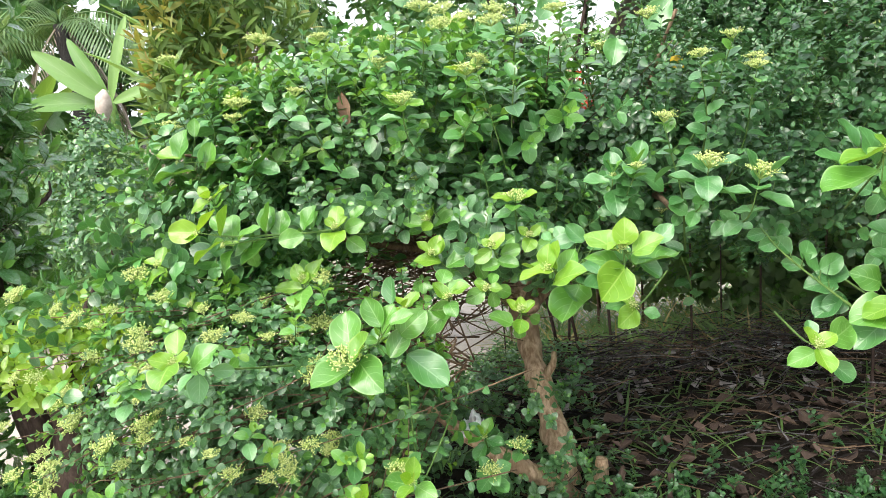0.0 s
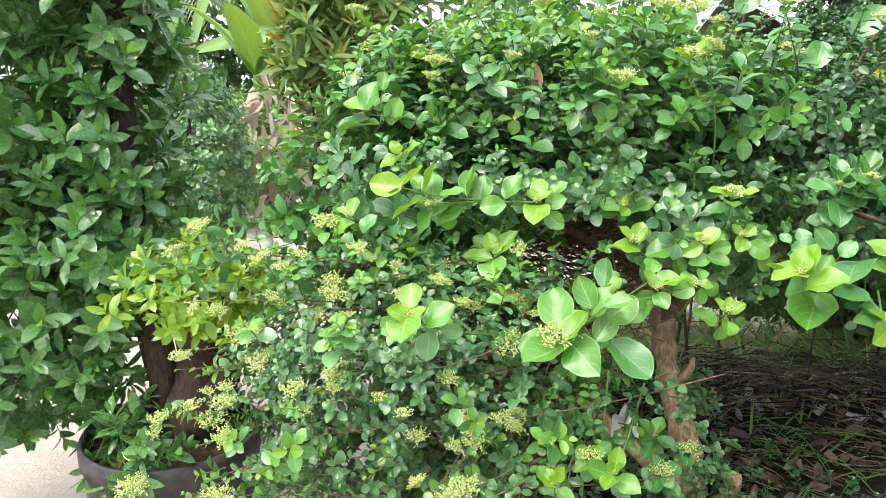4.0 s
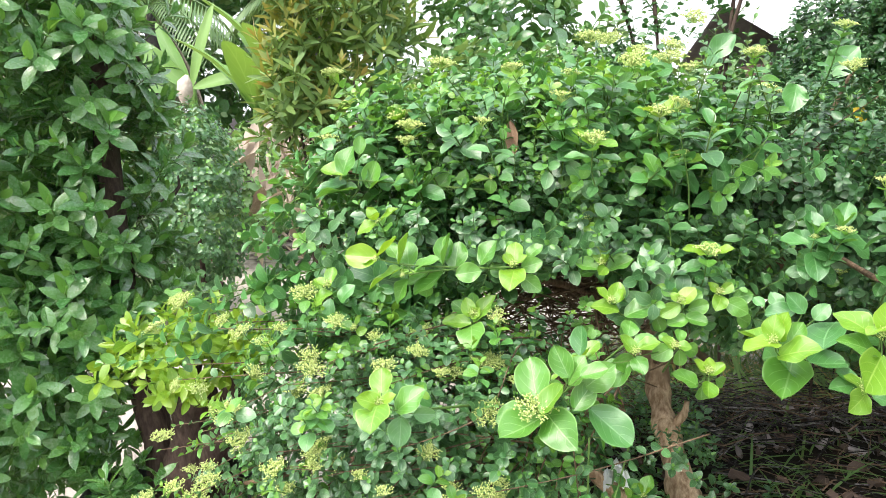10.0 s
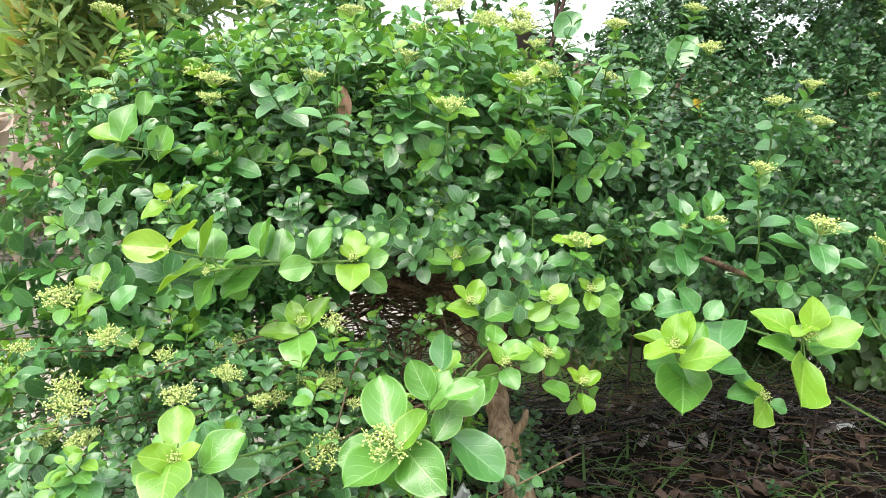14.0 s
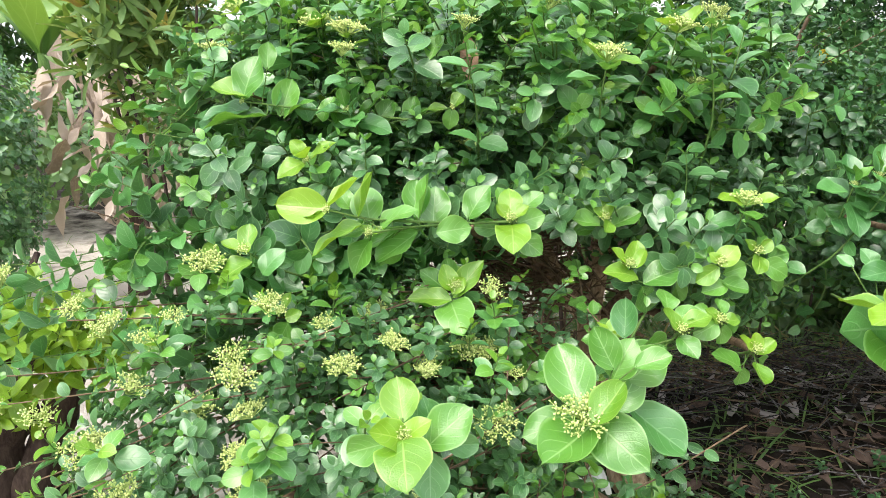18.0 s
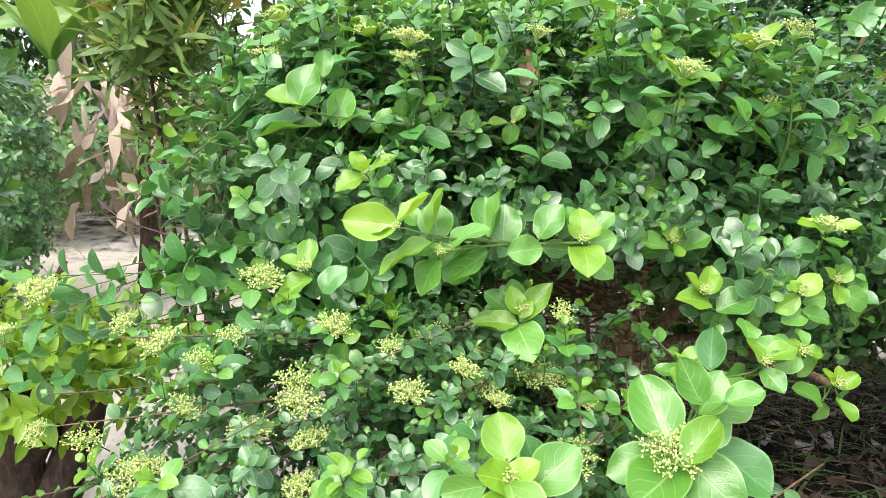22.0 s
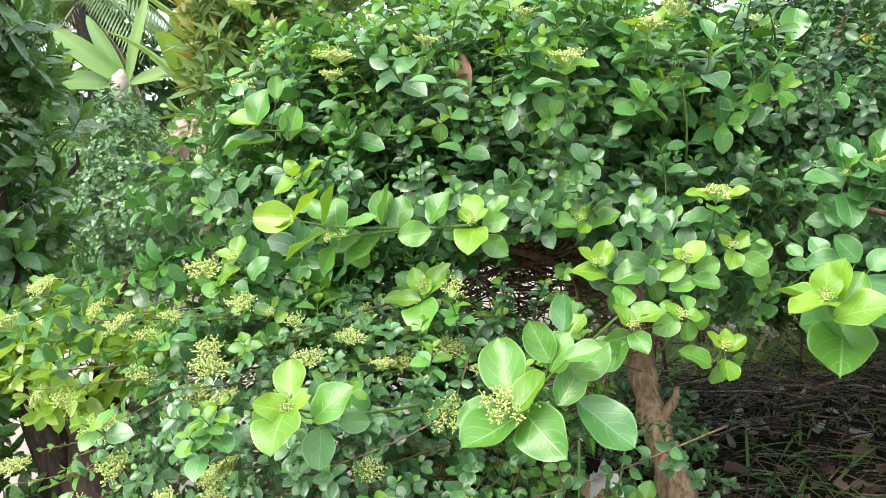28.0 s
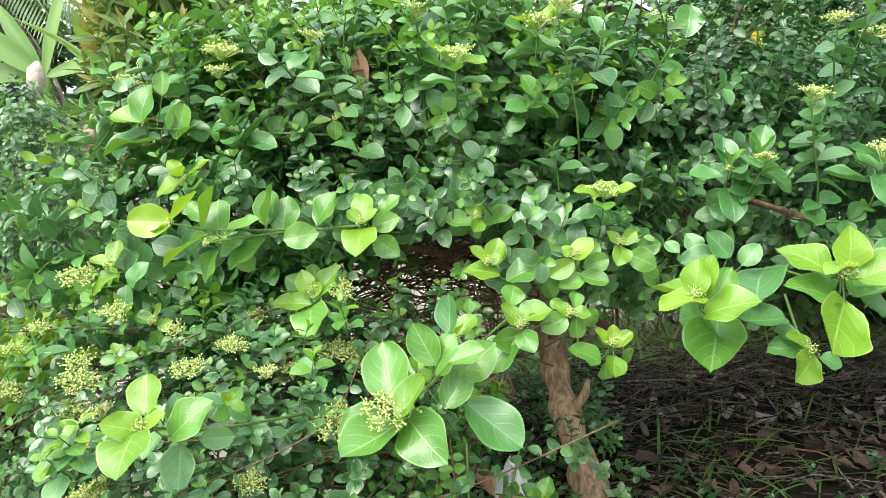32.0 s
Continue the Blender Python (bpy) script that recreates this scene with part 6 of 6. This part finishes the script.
limb("stalk", [(-1.85, 5.7, 0.1), (-1.82, 5.7, 1.0), (-1.85, 5.7, 1.85)], 0.08, 0.05, DARK_BARK, heap, n=8, seed=70)


def palm(at, height, seed, fronds=15, size=1.0):
    ob = thing("palm_tree", "palm with drooping fronds and grey dead ones", "palm tree", on_ground(*at), group="palms")
    x, y = at
    z = ground_height(x, y)
    limb("trunk", [(x, y, z - 0.1), (x + 0.1, y, z + height * 0.5), (x, y, z + height)], 0.2, 0.14, GREY_TWIG, ob, n=12, seed=seed)
    rng = np.random.default_rng(seed)
    strip = leaf_shape(2, 1, 0.07, 0.4, 0.1, 0.0, 0.3)
    for k in range(fronds):
        a = 2.4 * k
        dead = k % 4 == 3
        rise = -0.9 if dead else rng.uniform(0.1, 1.1)
        d0 = np.array((math.cos(a), math.sin(a), rise))
        d0 /= np.linalg.norm(d0)
        m, p, d = Mass(), np.array((x, y, z + height)), d0.copy()
        line = [p.copy()]
        for s in range(14):
            p = p + d * 0.2 * size
            d = d + (0, 0, -0.13)
            d /= np.linalg.norm(d)
            line.append(p.copy())
            side = np.cross(d, UP)
            side /= np.linalg.norm(side) + 1e-6
            for sg in (-1, 1):
                for half in (0.0, 0.5):
                    m.add(strip, 0, frame_of(side * sg + d * 0.6 + (0, 0, -0.55), UP + 0.2), 0.75 * size * math.sin(math.pi * (s + half + 1) / 16) + 0.1, p - d * 0.2 * size * half)
        m.add(tube_shape(line, np.linspace(0.025, 0.006, len(line)), 4), 0)
        part("frond", m.mesh("frond", [DRY if dead else BACK_LEAF]), ob, "dry grey frond" if dead else "").matrix_basis = under(ob)
    return ob


palm((-8.6, 16.5), 4.0, 11)
palm((-5.2, 18.5), 4.6, 12)
palm((-11.0, 15.5), 3.6, 13)

# ---- woods and hedges that close the place, some unseen and added to cut sky light ----
def greenery(name, label, seed, blobs, mats=None, blades=None, size=0.16, per=150):
    rng = np.random.default_rng(seed)
    m = Mass()
    packs = [sprig(200 + seed * 7 + k, blades or MASS_BLADES, 4, 0.4, ages=(2, 1, 1, 1)) for k in range(4)]
    for x, y, z, rx, ry, rz in blobs:
        scatter(m, packs, dome_spots(rng, per, (x, y, z), (rx, ry, rz), size, lumps=0.3, inner=0.4, low=-0.6), rng)
        m.add(tube_shape([(x, y, ground_height(x, y) - 0.05), (x, y, z)], [min(0.3, rx * (0.025 if rx > 1 else 0.011)), rx * 0.008], 5), 3)
    ob = new(name, m.mesh(name, mats or [STEM, BACK_LEAF, FRESH, TWIG]))
    return tagged(ob, label, "shrubs", kind="stuff")


# the last three blobs are unseen, added to cut sky light from the right
greenery("hedge_behind", "leafy green bushes behind the shrub, with unseen ones added beside it", 1, [(0.8, 3.9, 1.25, 0.8, 0.45, 0.75), (-0.25, 4.3, 1.35, 0.6, 0.35, 0.75), (0.3, 4.2, 1.5, 0.6, 0.35, 0.62), (-0.75, 4.5, 1.3, 0.45, 0.35, 0.7), (2.0, 3.9, 0.95, 0.8, 0.5, 0.95), (1.2, 4.4, 0.7, 0.9, 0.3, 0.5), (2.2, 4.1, 0.5, 0.5, 0.25, 0.35), (2.6, 2.9, 0.95, 0.6, 0.6, 0.9), (3.3, 3.3, 0.9, 0.8, 0.7, 0.9), (3.0, 2.0, 1.2, 0.7, 0.8, 1.3), (3.1, 0.8, 1.2, 0.7, 0.8, 1.4), (3.2, -0.4, 1.2, 0.7, 0.8, 1.4)], size=0.07, per=520)
greenery("low_bushes", "low green bushes beyond the sand", 2, [(-3.6, 7.5, 0.9, 1.2, 0.7, 0.7), (-1.9, 8.6, 0.7, 0.9, 0.6, 0.55), (-5.4, 8.5, 1.0, 1.4, 0.9, 0.9), (-0.6, 7.4, 0.9, 1.0, 0.7, 0.8), (-3.4, 5.6, 0.5, 0.5, 0.4, 0.4)], size=0.11, per=330)
# tall trees out of view, added to block sky light from the right
greenery("trees_beside", "unseen leafy green trees added beside the shrub to block sky light", 6, [(3.5, 2.0, 2.4, 0.9, 0.9, 2.3), (3.5, 0.6, 2.6, 0.9, 0.9, 2.5), (3.4, -0.8, 2.5, 0.9, 0.9, 2.4), (3.7, 3.4, 2.2, 0.9, 0.8, 2.0)], [STEM, FICUS, BACK_LEAF, TWIG], size=0.13, per=420)
# canopy out of view, added to shade the right crown and the mound
greenery("overhanging_trees", "unseen leafy trees added overhead to shade the mound", 9, [(2.7, 2.4, 3.7, 1.6, 1.5, 0.8), (2.9, 0.9, 3.6, 1.5, 1.2, 0.8), (2.1, 1.7, 3.0, 0.95, 1.3, 0.5)], [STEM, FICUS, BACK_LEAF, DARK_BARK], size=0.13, per=420)
wood_rng = np.random.default_rng(77)
greenery("far_woods", "dense green trees closing the distance", 3, [
    (22 * math.sin(a) * s, 22 * math.cos(a) * s, wood_rng.uniform(2.2, 3.6), 3.0, 2.2, wood_rng.uniform(2.8, 4.2)) for a, s in ((0.262 * k, wood_rng.uniform(0.85, 1.2)) for k in range(24)) if not 0.1 < a < 0.65]
    + [(-9.5, 21, 6.5, 3, 2, 3), (-13, 18, 6, 3, 2, 3), (-6, 24, 7, 3, 2, 3), (-17, 14, 6, 3, 2, 3)], [STEM, FICUS, BACK_LEAF, TWIG], size=0.5, per=230)
greenery("dark_hedge", "dense hedge of small dark leaves", 4, [(1.4, 2.25, 1.5, 0.55, 0.5, 0.5), (0.95, 2.75, 1.55, 0.5, 0.3, 0.42), (1.9, 2.8, 1.5, 0.6, 0.6, 0.75), (1.35, 3.0, 1.6, 0.5, 0.3, 0.55), (1.75, 3.2, 2.05, 0.6, 0.4, 0.4), (2.3, 2.9, 2.1, 0.6, 0.5, 0.5), (1.25, 3.2, 2.0, 0.35, 0.25, 0.3), (0.2, 3.3, 1.8, 0.35, 0.25, 0.25), (-0.2, 3.1, 1.75, 0.35, 0.25, 0.25)], [STEM, HEDGE_AND_SHADE, SMALL, DARK_BARK], size=0.032, per=950)


# ---- litter, grass and sprouts on the mound ----
def litter():
    rng = np.random.default_rng(12)
    twigs = Mass()
    for k in range(3000):
        x, y = rng.uniform(0.1, 2.6), rng.uniform(1.45, 3.7)
        if k % 3 == 0:
            x, y = rng.uniform(0.4, 2.0), rng.normal(2.75, 0.3)
        p = on_ground(x, y, rng.uniform(0.0, 0.06) + (0.07 * rng.random() if y > 2.3 else 0))
        a, long = rng.normal(0.1, 0.9), rng.uniform(0.06, 0.32)
        d = np.array((math.cos(a), math.sin(a) * 0.8, rng.normal(0, 0.16))) * long
        bend = rng.normal(0, 0.13, 3) * long * (1, 1, 0.6)
        r = rng.uniform(0.0008, 0.0032)
        twigs.add(tube_shape([p - d / 2, p + bend, p + d / 2 + bend * 0.5], [r, r * 0.9, r * 0.5], 4), 2 if y > 2.35 and rng.random() < 0.42 else int(rng.random() < 0.3))
    tagged(new("twig_litter", twigs.mesh("twig_litter", [GREY_TWIG, TWIG, PALE_TWIG])), "tangled dry grey twigs lying on the mound", "twigs", kind="stuff")
    leaves = Mass()
    for k in range(900):
        x, y = rng.uniform(0.15, 2.4), rng.uniform(1.5, 3.3)
        a = rng.uniform(0, 6.28)
        leaves.add(leaf_shape(5, 4, rng.uniform(0.4, 0.75), 0.5, 0.06, rng.choice((-1, 1)) * rng.uniform(0.5, 1.6), rng.uniform(-1.3, 1.3), 0.5, k), 1 if y > 2.3 and k % 2 else 0,
                   frame_of((math.cos(a), math.sin(a), rng.normal(0, 0.3)), UP + rng.normal(0, 0.45, 3)), rng.uniform(0.03, 0.07) if y > 2.2 else rng.uniform(0.035, 0.075), on_ground(x, y, rng.uniform(0.012, 0.05)))
    tagged(new("fallen_leaves", leaves.mesh("fallen_leaves", [LITTER_LEAF, SCRAP_LEAF])), "curled dry brown leaves on dark soil", "dead leaves", kind="stuff")
    blades = Mass()
    strip = [leaf_shape(5, 1, 0.035, 0.3, 0.1, 0.0, d) for d in (0.8, 1.4, 2.0)]
    for k in range(560):
        if k % 2:
            x, y = rng.normal(0.85, 0.45), rng.normal(2.4, 0.3)
        else:
            x, y = rng.uniform(0.3, 2.3), rng.uniform(1.6, 3.4)
        a = rng.uniform(0, 6.28)
        blades.add(strip[rng.integers(3)], 0, frame_of((math.cos(a) * 1.1, math.sin(a) * 1.1, 1), (-math.cos(a), -math.sin(a), 0.7)), rng.uniform(0.1, 0.3), on_ground(x, y, -0.01))
    for k in range(3200):
        x, y = rng.uniform(0.35, 2.6), rng.uniform(2.8, 3.9)
        a = rng.uniform(0, 6.28)
        blades.add(strip[rng.integers(3)], int(k % 5 == 0), frame_of((math.cos(a) * 0.7, math.sin(a) * 0.7, 1), (-math.cos(a), -math.sin(a), 0.4)), rng.uniform(0.12, 0.36), on_ground(x, y, -0.01))
    for k in range(1500):
        x, y = rng.uniform(0.3, 2.8), rng.uniform(3.8, 5.2)
        a = rng.uniform(0, 6.28)
        blades.add(strip[rng.integers(3)], int(k % 4 == 0), frame_of((math.cos(a) * 0.6, math.sin(a) * 0.6, 1), (-math.cos(a), -math.sin(a), 0.4)), rng.uniform(0.2, 0.45), on_ground(x, y, -0.01))
    for k in range(260):
        x, y = rng.uniform(-2.8, 0.4), rng.uniform(4.6, 7.0)
        a = rng.uniform(0, 6.28)
        blades.add(strip[rng.integers(3)], 0, frame_of((math.cos(a) * 0.4, math.sin(a) * 0.4, 1), (-math.cos(a), -math.sin(a), 0.4)), rng.uniform(0.12, 0.3), on_ground(x, y, -0.01))
    tagged(new("grass", blades.mesh("grass", [GRASS, DRY_GRASS])), "sparse thin grass blades among the litter", "grass", kind="stuff")
    under_growth = Mass()
    for k in range(640):
        x, y = rng.uniform(-0.5, 0.45), rng.uniform(1.75, 3.7)
        pts, quads, uv, mat = SMALL_SPRIGS[rng.integers(8)]
        under_growth.add((pts, quads, uv), mat, frame_of(rng.normal(0, 0.5, 3) + (0, 0, 1.0), UP + rng.normal(0, 0.5, 3)), rng.uniform(0.018, 0.036), on_ground(x, y, rng.uniform(0, 0.12)))
    tagged(new("undergrowth", under_growth.mesh("undergrowth", SHRUB_MATS)), "low leafy sprouts on soil beneath the shrub", "undergrowth", kind="stuff")
    cover = Mass()
    for k in range(2800):
        x, y = rng.uniform(0.0, 1.9), rng.normal(1.56, 0.16)
        if k % 4 == 0:
            x, y = rng.uniform(-0.7, 0.2), rng.uniform(1.35, 1.7)
        pts, quads, uv, mat = SMALL_SPRIGS[rng.integers(8)]
        cover.add((pts, quads, uv), mat, frame_of(rng.normal(0, 0.6, 3) + (0, 0, 0.9), UP + rng.normal(0, 0.5, 3)), rng.uniform(0.016, 0.028), on_ground(x, y, rng.uniform(0, 0.05)))
    tagged(new("ground_cover", cover.mesh("ground_cover", [STEM, HEDGE_AND_SHADE, SMALL, FRESH, MATURE, TWIG])), "low mat of tiny green leaves on the soil", "ground cover", kind="stuff")


litter()


def crumpled(name, label, category, at, size, seed, material):
    """A crumpled sheet lying on the ground."""
    n = 14
    pts = []
    for j in range(n):
        for i in range(n):
            u, v = i / (n - 1) - 0.5, j / (n - 1) - 0.5
            q = Vector((u * 4 + seed, v * 4, seed * 0.7))
            pts.append(((u + 0.12 * noise.noise(q)) * size[0], (v + 0.12 * noise.noise(q * 1.7)) * size[1], size[2] * (0.5 + 0.5 * noise.noise(q * 1.3)) * (1 - 2.2 * (u * u + v * v)) + 0.2 * size[2] * noise.noise(q * 3)))
    quads = [(j * n + i, j * n + i + 1, (j + 1) * n + i + 1, (j + 1) * n + i) for j in range(n - 1) for i in range(n - 1)]
    m = Mass()
    pts = np.array(pts)
    pts[:, 2] -= pts[:, 2].min()
    m.add((pts, np.array(quads), pts[:, :2]))
    ob = new(name, m.mesh(name, [material]))
    ob.location = on_ground(*at, 0.004)
    return tagged(ob, label, category)


bag = crumpled("plastic_bag", "crumpled white plastic bag caught on a low limb", "bag", (0.0, 1.66), (0.075, 0.06, 0.09), 1, BAG)
bag.location = (0.0, 1.66, 0.905)
crumpled("paper_scrap", "small torn white scrap on dry litter", "scrap", (1.32, 2.75), (0.12, 0.06, 0.04), 2, BAG)
crumpled("paper_scrap", "small torn white scrap on dry litter", "scrap", (1.75, 2.5), (0.09, 0.07, 0.03), 3, BAG)

# ---- thin dark saplings behind the crown ----
def sapling(points, seed, sprays):
    ob = thing("sapling", "thin dark-stemmed sapling with small leaves", "sapling", on_ground(points[0][0], points[0][1]), group="saplings behind the shrub")
    pts = [tuple(on_ground(points[0][0], points[0][1], -0.03)), *points[1:]]
    limb("stem", pts, 0.007, 0.008, DARK_BARK, ob, sides=8, n=16, seed=seed)
    rng = np.random.default_rng(seed)
    m = Mass()
    line = curve_line(pts, 24)
    for k in range(sprays):
        root = line[rng.integers(12, 24)]
        d = np.array((rng.normal(0, 0.7), rng.normal(0, 0.5), rng.uniform(0.3, 1.1)))
        long_stem(m, rng, [root, root + d * 0.12, root + d * 0.28], 0.034, 0.03, 1, 0.1, 0.002)
    part("foliage", m.mesh("foliage", SHRUB_MATS), ob).matrix_basis = under(ob)
    return ob


sapling([(0.42, 2.85, 0.3), (0.30, 2.87, 1.4), (0.27, 2.9, 1.95), (0.14, 2.95, 2.4)], 1, 20)
sapling([(0.5, 2.8, 0.3), (0.38, 2.85, 1.4), (0.35, 2.88, 1.85), (0.30, 2.98, 2.45)], 2, 20)
sapling([(0.45, 2.9, 0.3), (0.5, 2.9, 1.3), (0.54, 2.92, 1.8), (0.72, 3.03, 2.45)], 3, 20)

red_shrub = thing("red_flowering_shrub", "small shrub with red flower heads behind the crown", "shrub", on_ground(0.95, 4.6))
limb("stem", [(0.95, 4.6, 0.05), (0.95, 4.6, 0.9), (0.9, 4.6, 1.66)], 0.015, 0.006, DARK_BARK, red_shrub, sides=7, n=8, seed=80)
petals = Mass()
petal_rng = np.random.default_rng(8)
for k in range(150):
    d = petal_rng.normal(0, 1, 3)
    head = ((0.90, 4.5, 1.72), (0.95, 4.5, 1.62), (0.85, 4.55, 1.8))[k % 3]
    petals.add(MASS_BLADES[k % 3], 0, frame_of(d, UP + d), 0.06, np.array(head) + d * 0.035)
part("red_flower_head", petals.mesh("red_flower_head", [RED]), red_shrub, "clustered bright red petals").matrix_basis = under(red_shrub)

# ---- single leaves that stand out ----
def lone_leaf(name, label, at, axis, normal, size, material, kind, wide=1.0):
    ob = part(name, blade_mesh(kind, material), shrub, label)
    ob.matrix_basis = TO_SHRUB @ matrix_of(frame_of(axis, normal), size, np.asarray(at, float)) @ Matrix.Diagonal((wide, 1, 1, 1))
    return ob


lone_leaf("yellow_leaf", "single yellow leaf", (0.65, 2.0, 1.835), (0.4, -0.3, -0.5), (0.1, -0.9, 0.3), 0.05, YELLOWED, 2)
lone_leaf("withered_leaf", "withered pinkish brown leaf", (-0.25, 1.83, 1.735), (-0.08, 0.12, 1.0), (-0.3, -0.75, 0.6), 0.085, WITHERED, 1, 0.6)
for at, axis, size in (((0.2, 2.1, 1.95), (-0.9, -0.2, 0.25), 0.1), ((0.3, 2.1, 1.98), (0.5, -0.3, 0.6), 0.085), ((0.6, 2.05, 1.92), (0.5, -0.3, 0.7), 0.1), ((0.5, 2.0, 1.9), (-0.2, -0.4, -0.5), 0.085)):
    lone_leaf("broad_leaf", "broad green leaf", at, axis, (0.0, -0.75, 0.5), size, MATURE, 0)

# ---- a house beyond, at the edge of the view ----
def box(m, low, high, mat=0):
    low, high = np.asarray(low, float), np.asarray(high, float)
    cube = np.array([(x, y, z) for x in (0, 1) for y in (0, 1) for z in (0, 1)], float) * (high - low) + low
    m.add((cube, np.array([(0, 1, 3, 2), (4, 6, 7, 5), (0, 4, 5, 1), (2, 3, 7, 6), (0, 2, 6, 4), (1, 5, 7, 3)]), np.zeros((8, 2))), mat)


house = thing("house", "low timber house, coloured dark for eave shade, with a grey sheet roof", "house", on_ground(6.0, 12.0))


def build_house():
    wall = Mass()
    # the wall's dark brown holds the eave's shadow
    box(wall, (4.0, 10.6, 0.2), (9.6, 15.0, 2.5))
    part("wall", wall.mesh("wall", [EAVE_SHADE], False), house, "brown boards, coloured dark for the shade under the eave").matrix_basis = under(house)
    roof = Mass()
    n = 80
    xs = np.linspace(3.5, 10.1, n)
    pts = np.array([(x, y, z + 0.025 * math.sin(x * 40)) for y, z in ((9.9, 2.62), (12.8, 3.5), (15.7, 2.62)) for x in xs])
    quads = np.array([(j * n + i, j * n + i + 1, (j + 1) * n + i + 1, (j + 1) * n + i) for j in range(2) for i in range(n - 1)])
    roof.add((pts, quads, pts[:, :2]))
    part("roof", roof.mesh("roof", [GREY_ROOF]), house, "grey corrugated sheets").matrix_basis = under(house)
    fascia = Mass()
    box(fascia, (3.5, 9.92, 2.3), (10.1, 9.98, 2.58))
    part("fascia", fascia.mesh("fascia", [EAVE_SHADE], False), house, "brown board, coloured dark like the shaded wall").matrix_basis = under(house)


build_house()


sapling([(0.66, 2.95, 0.3), (0.64, 2.98, 1.3), (0.62, 3.0, 1.9), (0.66, 3.05, 2.4)], 4, 16)
